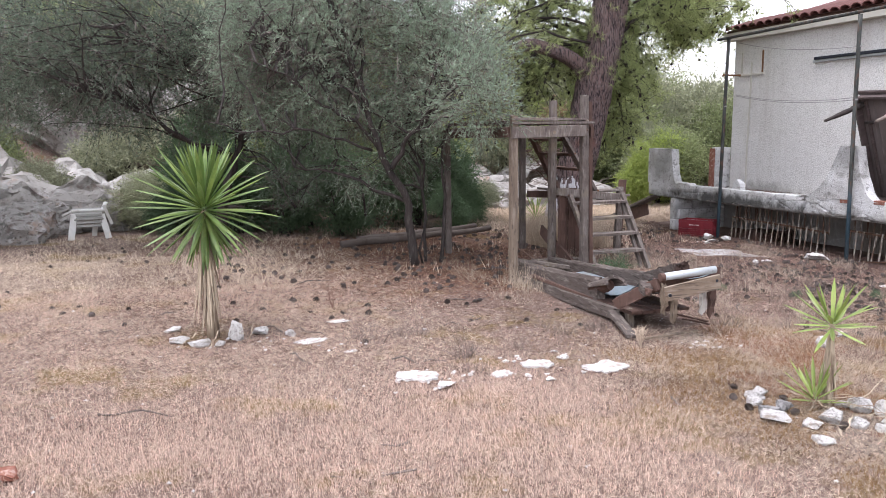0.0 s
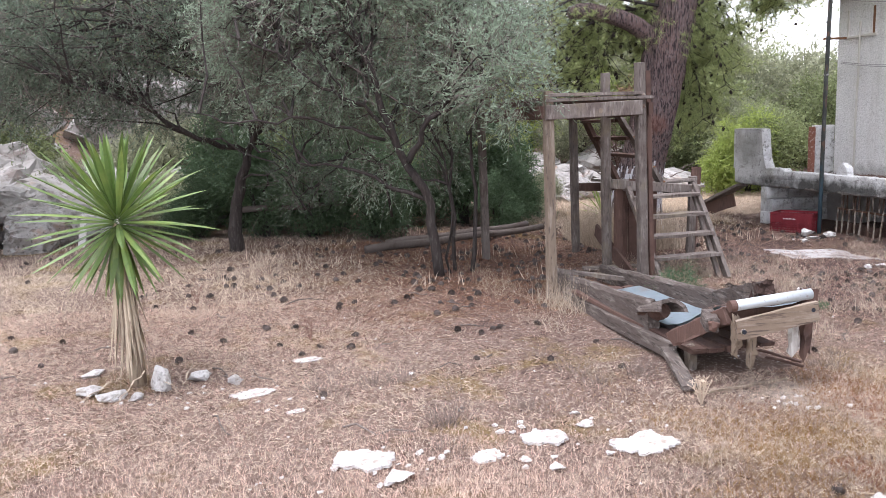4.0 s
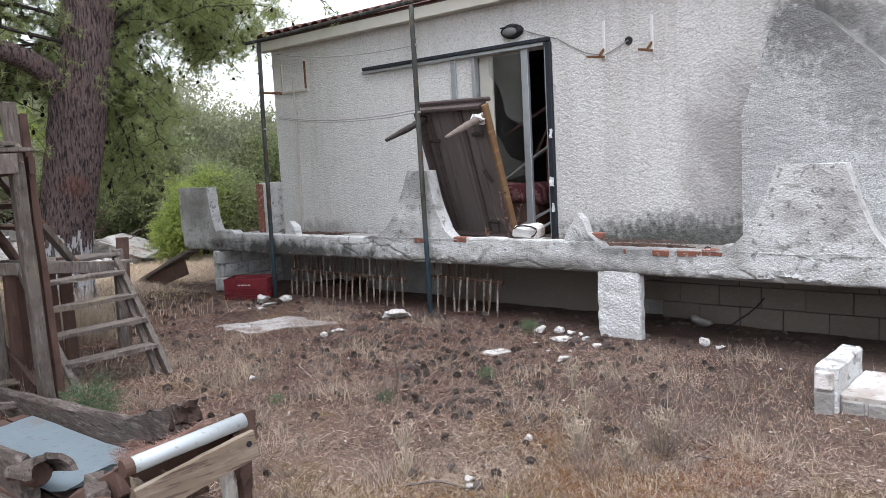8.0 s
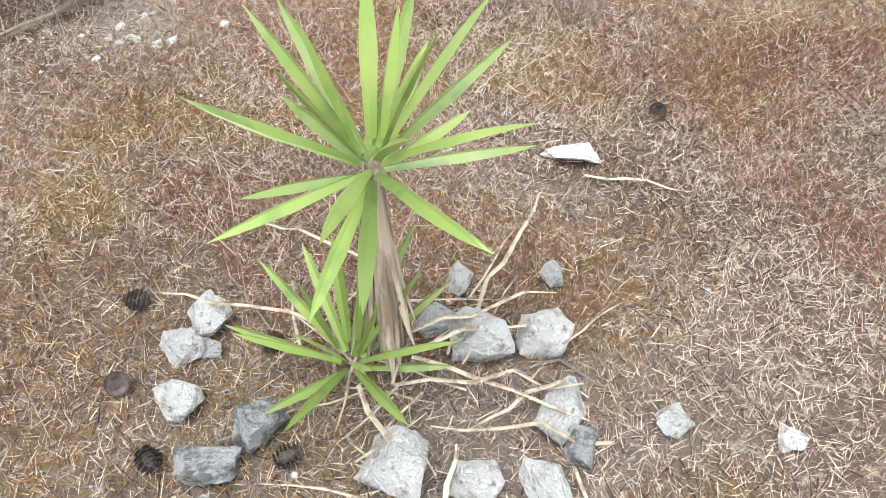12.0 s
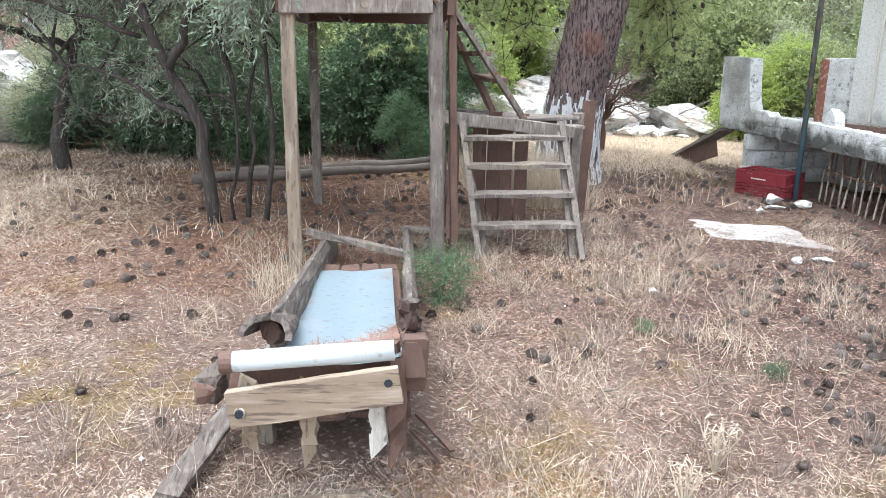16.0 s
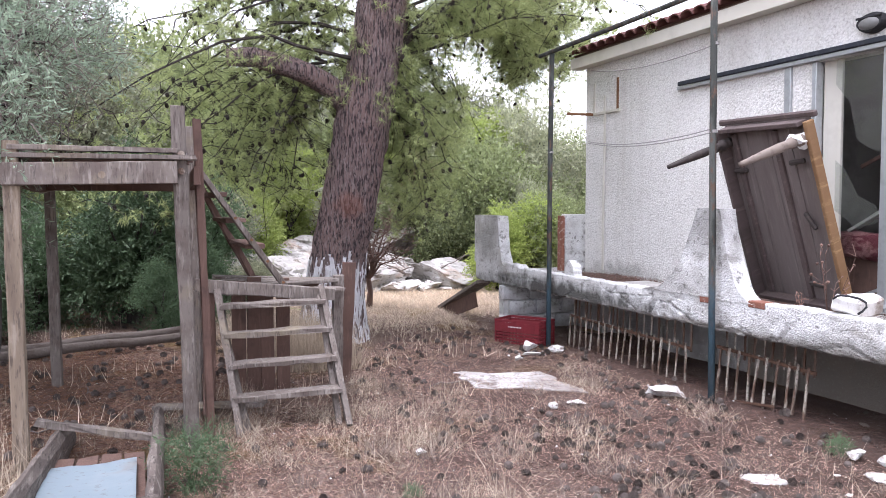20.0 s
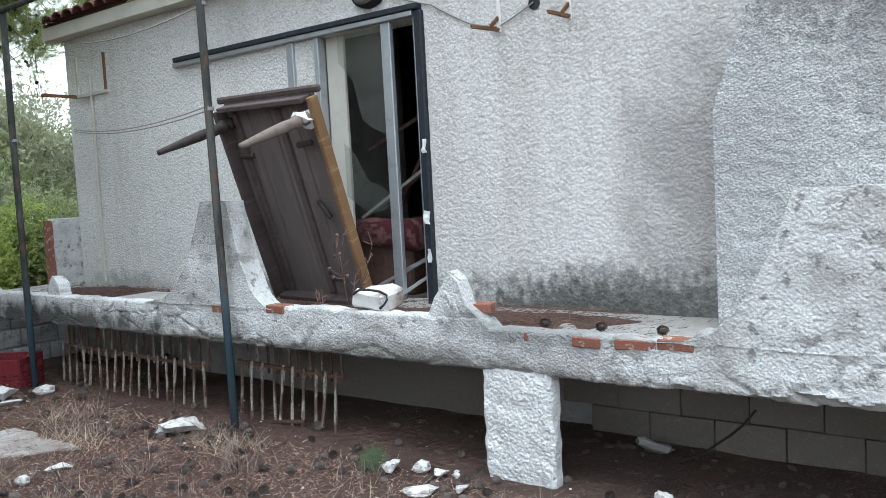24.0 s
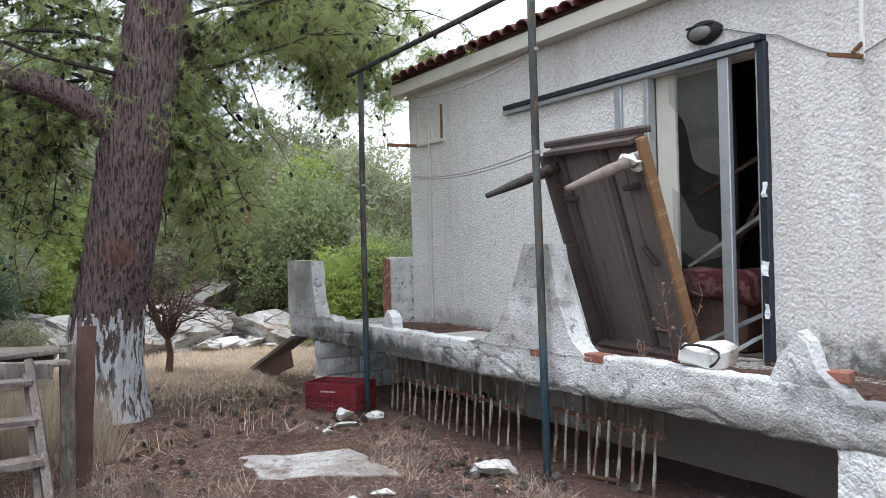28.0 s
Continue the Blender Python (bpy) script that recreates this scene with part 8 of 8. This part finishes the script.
for i in range(26):
    a, r, L = rk.uniform(0, 6.28), rk.uniform(0.06, 0.38), rk.uniform(0.1, 0.3)
    x, y, b = 4.02 + r * math.cos(a), 3.98 + r * math.sin(a), rk.uniform(0, 6.28)
    pts = bent((x, y, ground_z(x, y) + rk.uniform(0.02, 0.09)), (x + L * math.cos(b), y + L * math.sin(b), ground_z(x, y) + rk.uniform(0.01, 0.06)), rk, 4, 0.05, 0.03)
    s = part("fallen_leaf", tube(pts, [0.003, 0.0035, 0.003, 0.0025, 0.001], 4, None, 0.1, i, 0.5), M_YUCCADRY)
    tagged(s, "thin dry leaf strip among the ring stones", "leaf", "fallen yucca leaves")
for i in range(46):
    x, y = rk.uniform(-1.5, 8.8), rk.uniform(3.6, 11.5)
    a, L = rk.uniform(0, 6.28), rk.uniform(0.15, 0.5)
    p0, p1 = (x, y, ground_z(x, y) + 0.015), (x + math.cos(a) * L, y + math.sin(a) * L, ground_z(x + math.cos(a) * L, y + math.sin(a) * L) + 0.02)
    s = part("stick", tube(bent(p0, p1, rk, 4, 0.2), [0.006, 0.006, 0.005, 0.004, 0.003], 4), M_TWIG)
    tagged(s, "thin grey stick lying on the ground", "stick", "sticks")
for i, (x, y, h, n) in enumerate(((6.33, 5.3, 0.2, 18), (6.58, 4.92, 0.24, 22), (6.5, 5.45, 0.2, 14), (6.3, 5.0, 0.17, 12), (5.55, 5.9, 0.15, 10), (5.75, 6.1, 0.2, 12), (6.9, 5.6, 0.2, 12), (7.4, 6.0, 0.22, 10), (3.75, 5.75, 0.16, 12))):
    dry_weed(x, y, ground_z(x, y), h, n, 160 + i, M_STRAWGREY)
for i, (x, y) in enumerate(((1.6, 7.9), (0.6, 9.6))):
    dry_weed(x, y, ground_z(x, y), 0.2, 4, 60 + i)

# ---- pine cones ----
placed = 0
ck = random.Random(71)
for k, (x, y) in enumerate(((3.71, 4.55), (3.57, 4.38), (3.53, 4.18), (3.72, 4.0), (3.82, 3.72), (3.86, 4.25), (5.17, 4.19), (5.75, 5.75), (5.55, 5.85), (5.82, 5.5), (6.1, 6.1), (5.6, 5.45))):
    ob = new("pine_cone", cone_me)
    ob.matrix_world = pose(x, y, ground_z(x, y) + 0.03, ck.uniform(65, 115), 0, ck.uniform(0, 360)) @ Matrix.Diagonal((0.62, 0.62, 0.62, 1))
    tagged(ob, "dark open pine cone lying on the litter", "pine cone", "pine cones")
while placed < 292:
    x, y = ck.uniform(0.2, 9.3), ck.uniform(5.2, 13.5)
    dense = smooth(6.0, 10, y) * (1.0 if x > 2.6 else 0.4)
    if x > 6.0:
        dense = 0.35 + 0.5 * smooth(6.6, 9, x) * (1 - smooth(11, 13, y))
    if ck.random() > dense or (3.85 < x < 4.8 and 5.8 < y < 8.9) or (5.0 < x < 6.4 and 8.8 < y < 11) or ((x - 6.9) ** 2 + (y - 12.9) ** 2 < 0.4) or (8.5 < x < 9.3 and 11.5 < y < 12.3) or (7.1 < x < 8.5 and 9.0 < y < 11.0):
        continue
    s = ck.uniform(0.6, 0.9) * (0.75 + 0.25 * smooth(6, 9, y))
    ob = new("pine_cone", cone_me)
    ob.matrix_world = pose(x, y, ground_z(x, y) + 0.026 * s, ck.uniform(65, 115), 0, ck.uniform(0, 360)) @ Matrix.Diagonal((s, s, s, 1))
    tagged(ob, "dark open pine cone lying on the litter", "pine cone", "pine cones")
    placed += 1
cvn = len(cone_me.vertices)
co = np.zeros(cvn * 3)
cone_me.vertices.foreach_get("co", co)
co = co.reshape(-1, 3)
ctri = np.array([t for p in cone_me.polygons for t in [(p.vertices[0], p.vertices[i], p.vertices[i + 1]) for i in range(1, len(p.vertices) - 1)]])
bits_v, bits_f = [], []
cluster = (7.5, 7.0)
while len(bits_v) < 480:
    x, y = ck.uniform(-2.5, 9.0), ck.uniform(6.5, 14.5)
    if len(bits_v) > 190:
        if ck.random() < 0.3:
            cluster = (ck.uniform(6.4, 9.2), ck.uniform(5.4, 11.5))
        x, y = cluster[0] + ck.gauss(0, 0.22), cluster[1] + ck.gauss(0, 0.22)
        if x > 9.3 or (x < 5.7 and y < 5.4):
            continue
    if (3.85 < x < 4.8 and y < 8.9) or (5.0 < x < 6.4 and 8.8 < y < 11) or (x - 6.9) ** 2 + (y - 12.9) ** 2 < 0.4 or (7.1 < x < 8.5 and 9.0 < y < 11.0) or (x < 2.6 and ck.random() < 0.7):
        continue
    s = ck.uniform(0.45, 0.72)
    m4 = np.array(pose(x, y, ground_z(x, y) + 0.024 * s, ck.uniform(65, 115), 0, ck.uniform(0, 360)))
    bits_f.append(ctri + cvn * len(bits_v))
    bits_v.append((co * s) @ m4[:3, :3].T + m4[:3, 3])
far_cones = part("scattered_cones", mesh_from("scattered_cones", np.concatenate(bits_v), np.concatenate(bits_f)), M_CONE)
tagged(far_cones, "dark pine cones strewn under the trees", "pine cones", kind="stuff")
crumb_kinds = []
for k in range(3):
    me = rock_mesh(k + 81, 2, 0.5)
    me.materials.append(M_PLASTERCHIP)
    crumb_kinds.append(me)
chip_rnd = random.Random(83)
for cx, cy, n_, rad in ((1.66, 5.32, 16, 0.5), (2.6, 5.5, 20, 0.6), (3.1, 5.4, 8, 0.35), (1.1, 6.6, 12, 0.6), (0.5, 6.85, 10, 0.5), (8.6, 6.9, 8, 0.5), (8.7, 11.3, 6, 0.4), (4.3, 5.6, 14, 0.35)):
    for k in range(n_):
        a, r = chip_rnd.uniform(0, 6.28), rad * chip_rnd.random() ** 0.7
        stone(cx + r * math.cos(a), cy + r * 0.6 * math.sin(a), chip_rnd.uniform(0.018, 0.055), chip_rnd.uniform(0.3, 0.7), chip_rnd.uniform(1, 1.6), chip_rnd.uniform(0, 180), k, True, "small white plaster crumb in the dry grass", "plaster crumbs", 0, "plaster_crumb")
for k in range(80):
    x, y = chip_rnd.uniform(9.2, 10.1), chip_rnd.uniform(4.7, 6.25) if k < 44 else chip_rnd.uniform(6.9, 8.2)
    if k > 66:
        x, y = 9.95 + chip_rnd.gauss(0, 0.12), 6.42 + chip_rnd.gauss(0, 0.16)
    s_ = stone(x, y, chip_rnd.uniform(0.02, 0.07), 0.6, chip_rnd.uniform(1, 1.5), chip_rnd.uniform(0, 180), k, False, "small grey rubble stone in the dirt below the terrace", "terrace rubble", 0, "rubble_stone")
    s_.data = DARKSTONES[2 + k % 2]
for i in range(5):
    ob = new("pine_cone", cone_me)
    x, y = (9.75, 5.95 + 0.37 * i) if i < 3 else (9.6, 11.4 + i * 0.3)
    ob.matrix_world = pose(x, y, FLOOR + 0.045, 80, 40 * i, 0) @ Matrix.Diagonal((0.75, 0.75, 0.75, 1))
    tagged(ob, "dark open pine cone lying on the terrace", "pine cone", "pine cones")

# ---- grass and litter, too fine to count ----


def heights(xy):
    """Ground heights from the sheet's own grid, by linear steps between its knots."""
    gxa, gya = np.array(gx), np.array(gy)
    zz = gverts[:, 2].reshape(len(gy), nx)
    i = np.clip(np.searchsorted(gxa, xy[:, 0]) - 1, 0, nx - 2)
    j = np.clip(np.searchsorted(gya, xy[:, 1]) - 1, 0, len(gy) - 2)
    u = (xy[:, 0] - gxa[i]) / (gxa[i + 1] - gxa[i])
    w = (xy[:, 1] - gya[j]) / (gya[j + 1] - gya[j])
    return (zz[j, i] * (1 - u) + zz[j, i + 1] * u) * (1 - w) + (zz[j + 1, i] * (1 - u) + zz[j + 1, i + 1] * u) * w


def field(name, material, n, box, length, width, lean, seed, dense, label, lift=0.0):
    rng = np.random.default_rng(seed)
    xy = np.stack([rng.uniform(box[0], box[1], n), rng.uniform(box[2], box[3], n)], 1)
    cell = 0.09
    nx_, ny_ = int((box[1] - box[0]) / cell) + 1, int((box[3] - box[2]) / cell) + 1
    table_ = np.array([[dense(box[0] + (i + 0.5) * cell, box[2] + (j + 0.5) * cell) for j in range(ny_)] for i in range(nx_)])
    keep = rng.random(n) < table_[((xy[:, 0] - box[0]) / cell).astype(int), ((xy[:, 1] - box[2]) / cell).astype(int)]
    xy = xy[keep]
    p = np.concatenate([xy, heights(xy)[:, None] - 0.004 + lift * rng.random((len(xy), 1))], 1)
    a = rng.uniform(0, 2 * np.pi, len(p))
    tilt = np.clip(rng.normal(lean[0], lean[1], len(p)), 0.03, 1.54)
    d = np.stack([np.cos(a) * np.sin(tilt), np.sin(a) * np.sin(tilt), np.cos(tilt)], 1)
    v, f = blade_tris(p, d, rng, length * (0.5 + rng.random(len(p))), width * (0.7 + 0.6 * rng.random(len(p))))
    ob = part(name, mesh_from(name, v, f), material)
    return tagged(ob, label, "grass", kind="stuff")


def clear(x, y):
    return not ((3.95 < x < 4.75 and 6.25 < y < 8.9) or x > 9.05)


def fade(x, y):
    """Thins a field out towards its rim."""
    return smooth(2.6, 3.6, x) * (1 - smooth(5.6, 7.2, x + 0.5 * noise.noise((x, y, 8)))) * smooth(2.8, 3.2, y) * (1 - smooth(5.0, 6.6, y + 0.6 * noise.noise((x * 0.8, y * 0.8, 3))))


def patch(x, y, s, o):
    return 0.5 + 0.5 * noise.noise((x * s + o, y * s - o, o))


field("dry_grass", M_STRAWPINK, 600000, (-4.5, 8.9, 2.0, 9.5), 0.038, 0.0020, (0.75, 0.4), 1,
      lambda x, y: clear(x, y) * (0.25 + 0.75 * patch(x, y, 0.8, 3)) * (1 - 0.85 * smooth(4.8, 7.0, y) * smooth(1.5, 3.2, x)) * (0.45 + 0.55 * (1 - smooth(4.5, 6.5, x))) * (1 - 0.6 * fade(x, y)), "short pinkish dry grass stubble")
field("dry_straw", M_STRAW, 300000, (-4.5, 8.9, 2.0, 12.5), 0.055, 0.0018, (0.95, 0.35), 2,
      lambda x, y: clear(x, y) * (0.1 + 0.9 * patch(x, y, 0.7, 9) ** 1.5) * (1 - 0.85 * smooth(5.2, 7.5, y) * smooth(1.4, 3.0, x)) * (1 - 0.65 * smooth(5.5, 7.5, x)), "dry straw lying over the yard")
field("fine_grass", M_STRAW, 400000, (2.6, 7.4, 2.8, 7.0), 0.030, 0.0015, (1.05, 0.35), 11,
      lambda x, y: clear(x, y) * (0.2 + 0.8 * patch(x, y, 2.2, 31)) * fade(x, y), "fine matted dry grass", 0.01)
field("fine_grass", M_LITTER, 300000, (2.6, 7.2, 2.8, 6.8), 0.032, 0.0019, (1.0, 0.35), 12,
      lambda x, y: clear(x, y) * (0.25 + 0.75 * smooth(0.4, 0.7, patch(x, y, 1.4, 41))) * fade(x, y), "fine matted brown grass", 0.008)
field("tall_straw", M_STRAWGREY, 42000, (3.3, 8.9, 4.2, 10.5), 0.16, 0.0026, (0.75, 0.4), 3,
      lambda x, y: clear(x, y) * (0.05 + smooth(0.55, 0.72, patch(x, y, 2.1, 5))) * (1 if x > 4.6 else 0.5), "tufts of tall bleached straw")
field("tall_straw", M_STRAW, 9000, (-3.5, 8.5, 9.5, 17), 0.16, 0.006, (0.5, 0.35), 8,
      lambda x, y: smooth(0.5, 0.72, patch(x, y, 1.1, 15)), "tufts of tall bleached straw")
field("needle_litter", M_LITTERRED, 150000, (-0.5, 6.2, 6.2, 13.5), 0.075, 0.0030, (1.42, 0.1), 14,
      lambda x, y: clear(x, y) * smooth(7.2, 9.2, y) * (1 - 0.8 * smooth(4.4, 5.8, x)) * (0.15 + 0.85 * smooth(0.8, 2.6, x)) * (0.2 + 0.8 * patch(x, y, 1.0, 17)), "orange-brown fallen pine needles", 0.012)
field("needle_litter", M_LITTERDARK, 150000, (-3.5, 9.3, 2.8, 13.5), 0.05, 0.0034, (1.3, 0.2), 15,
      lambda x, y: clear(x, y) * (0.25 + 0.75 * smooth(0.45, 0.7, patch(x, y, 2.6, 27))), "dark rotted needles and bits", 0.012)
field("dry_moss", M_RUSTMOSS, 150000, (3.9, 7.0, 2.9, 6.2), 0.026, 0.0024, (0.8, 0.4), 27,
      lambda x, y: clear(x, y) * smooth(0.48, 0.60, patch(x, y, 1.6, 57)) * fade(x, y), "rust-brown mossy patches", 0.012)
field("dry_moss", M_MOSSBLADE, 200000, (2.6, 7.4, 2.8, 6.6), 0.032, 0.0026, (0.9, 0.4), 16,
      lambda x, y: clear(x, y) * smooth(0.47, 0.57, patch(x, y, 1.25, 51)) * fade(x, y), "yellow-brown mossy patches", 0.01)
field("dry_straw", M_STRAW, 90000, (5.5, 12.0, 12.6, 19.5), 0.09, 0.007, (0.9, 0.4), 18,
      lambda x, y: (0.25 + 0.75 * patch(x, y, 0.9, 61)) * smooth(12.6, 14.5, y) * (x < 9.0 or y > 14.2), "bright dry straw behind the pine")
field("dry_straw", M_STRAW, 60000, (-4.5, 3.0, 9.0, 14.8), 0.07, 0.0045, (0.95, 0.35), 19,
      lambda x, y: (0.1 + 0.9 * patch(x, y, 0.8, 65) ** 1.5) * (1 - smooth(1.2, 3.0, x)), "dry straw by the rocks")
field("dry_grass", M_STRAWPALE, 380000, (-4.5, 3.4, 2.0, 6.4), 0.045, 0.0022, (0.5, 0.3), 25,
      lambda x, y: (0.4 + 0.6 * patch(x, y, 0.9, 91)) * (1 - smooth(4.4, 6.2, y)) * (1 - smooth(2.2, 3.4, x)), "short pinkish dry grass stubble")
field("fine_litter", M_STRAWPINK, 110000, (4.4, 9.0, 5.0, 12.5), 0.034, 0.0028, (1.25, 0.25), 20,
      lambda x, y: clear(x, y) * (0.25 + 0.75 * patch(x, y, 1.6, 71)) * smooth(5.0, 6.2, y), "pale pinkish bits of straw in the litter", 0.01)
field("fine_litter", M_STRAWGREY, 150000, (-3.8, 3.4, 4.8, 12.0), 0.05, 0.0028, (1.3, 0.2), 21,
      lambda x, y: (0.3 + 0.7 * patch(x, y, 1.2, 75)) * (1 - smooth(2.0, 3.3, x)) * smooth(4.8, 6.4, y), "greyed straw lying over the yard", 0.012)
field("tall_straw", M_STRAWGREY, 7000, (5.5, 6.65, 11.0, 12.5), 0.42, 0.006, (0.3, 0.25), 23, lambda x, y: 1.0, "tall grey dry grass below the landing")
field("tall_straw", M_STRAWGREY, 5000, (4.7, 7.0, 7.9, 9.6), 0.17, 0.003, (0.7, 0.35), 24, lambda x, y: smooth(0.45, 0.7, patch(x, y, 2.2, 33)), "dry grass round the ladder's foot")
field("tall_straw", M_STRAWGREY, 260, (3.72, 4.05, 8.0, 8.75), 0.26, 0.004, (0.5, 0.35), 26, lambda x, y: 1.0, "dry grass at the tower post")
field("needle_litter", M_LITTER, 230000, (-0.5, 9.6, 4.8, 14.5), 0.075, 0.0032, (1.42, 0.1), 4,
      lambda x, y: (0.05 + 0.95 * smooth(5.4, 9.0, y + 0.35 * max(0, x - 5))) * (0.3 + 0.7 * patch(x, y, 0.9, 1)) if clear(x, y) or x > 9.05 else 0, "fallen brown pine needles", 0.012)
field("pale_litter", M_STRAW, 110000, (-4.5, 9.4, 2.2, 13), 0.055, 0.0024, (1.4, 0.12), 6,
      lambda x, y: clear(x, y) * (0.3 + 0.7 * patch(x, y, 1.3, 21)) * (1 - 0.7 * smooth(6, 8, y)) * (1 - 0.6 * smooth(6, 8, x)), "bleached needles and straw bits", 0.014)
rng = np.random.default_rng(55)
xy = np.concatenate([np.stack([rng.uniform(LIPX + 0.2, WX - 0.03, k), rng.normal(c, w, k)], 1) for c, w, k in ((7.2, 0.55, 5200), (9.0, 0.35, 3000), (11.8, 0.6, 3800))])
p = np.concatenate([xy, FLOOR + 0.012 + 0.03 * rng.random((len(xy), 1))], 1)
a, lean_ = rng.uniform(0, 6.283, len(p)), rng.uniform(-0.1, 0.35, len(p))
d = np.stack([np.cos(a), np.sin(a), lean_], 1)
terrace_litter = part("terrace_litter", mesh_from("terrace_litter", *blade_tris(p, d, rng, 0.03 + 0.05 * rng.random(len(p)), np.full(len(p), 0.004))), M_LITTER)
tagged(terrace_litter, "fallen needles and dirt on the terrace floor", "litter", kind="stuff")
# wiry withered weeds in clumps, with pale heads
rng = np.random.default_rng(57)
wk = random.Random(58)
stalk_p, stalk_d, stalk_l, head_c = [], [], [], []
for k in range(120):
    x, y = wk.uniform(4.7, 8.9), wk.uniform(4.6, 10.2)
    if k < 14:
        x, y = 6.7 + wk.gauss(0, 0.35), 5.05 + wk.gauss(0, 0.22)
    if k > 104:
        x, y = wk.uniform(1.4, 4.0), wk.uniform(5.4, 7.0)
    if not clear(x, y) or (7.3 < x < 8.4 and 9.5 < y < 10.8):
        continue
    n_, tall_ = wk.randint(25, 70), wk.uniform(0.10, 0.24)
    a, r = rng.uniform(0, 6.283, n_), 0.10 * rng.random(n_)
    xy = np.stack([x + np.cos(a) * r, y + np.sin(a) * r], 1)
    lean_ = rng.uniform(0.1, 1.0, n_)
    d = np.stack([np.cos(a) * lean_, np.sin(a) * lean_, np.ones(n_)], 1) + rng.normal(size=(n_, 3)) * 0.25
    p = np.concatenate([xy, heights(xy)[:, None]], 1)
    L = tall_ * (0.4 + 0.7 * rng.random(n_))
    stalk_p.append(p), stalk_d.append(d), stalk_l.append(L)
    pick = rng.random(n_) < 0.09
    head_c.append((p + unit(d) * (L * 0.92)[:, None])[pick])
p, d, L = np.concatenate(stalk_p), np.concatenate(stalk_d), np.concatenate(stalk_l)
wiry = part("withered_weeds", mesh_from("withered_weeds", *blade_tris(p, d, rng, L, np.full(len(p), 0.0042))), M_WIRY)
tagged(wiry, "clumps of wiry grey withered weeds", "weeds", kind="stuff")
heads = np.concatenate(head_c)
rng = np.random.default_rng(5)
n = 1500
xy = np.stack([rng.uniform(-3, 9.8, n), rng.uniform(2.4, 11.5, n)], 1)
octa = np.array([(1, 0, 0), (-1, 0, 0), (0, 1, 0), (0, -1, 0), (0, 0, 0.7), (0, 0, -0.7)])
tri = np.array([(0, 2, 4), (2, 1, 4), (1, 3, 4), (3, 0, 4), (2, 0, 5), (1, 2, 5), (3, 1, 5), (0, 3, 5)])
size = 0.004 + 0.011 * rng.random(n) ** 4
c = np.concatenate([xy, heights(xy)[:, None] + size[:, None] * 0.3], 1)
v = (c[:, None, :] + octa[None] * size[:, None, None] * rng.uniform(0.6, 1.4, (n, 6, 1))).reshape(-1, 3)
f = (tri[None] + 6 * np.arange(n)[:, None, None]).reshape(-1, 3)
peb = part("pebbles", mesh_from("pebbles", v, f), M_PLASTERCHIP)
tagged(peb, "scattered small white pebbles and shell bits", "pebbles", kind="stuff")
n = len(heads)
size = 0.003 + 0.0035 * rng.random(n)
v = (heads[:, None, :] + octa[None] * size[:, None, None]).reshape(-1, 3)
f = (tri[None] + 6 * np.arange(n)[:, None, None]).reshape(-1, 3)
tagged(part("weed_heads", mesh_from("weed_heads", v, f), M_WEEDHEAD), "pale dry flower heads on the withered weeds", "flower heads", kind="stuff")

# ---- roof tiles, last ----
for r in range(2):
    for k in range(82):
        ob = part("roof_tile", tile_me, M_TILE, roof)
        ob.matrix_basis = pose(WX - 0.20 + r * 0.40, -4.05 + k * 0.212, EAVE + 0.185 + r * 0.105, 0, -15, 0)
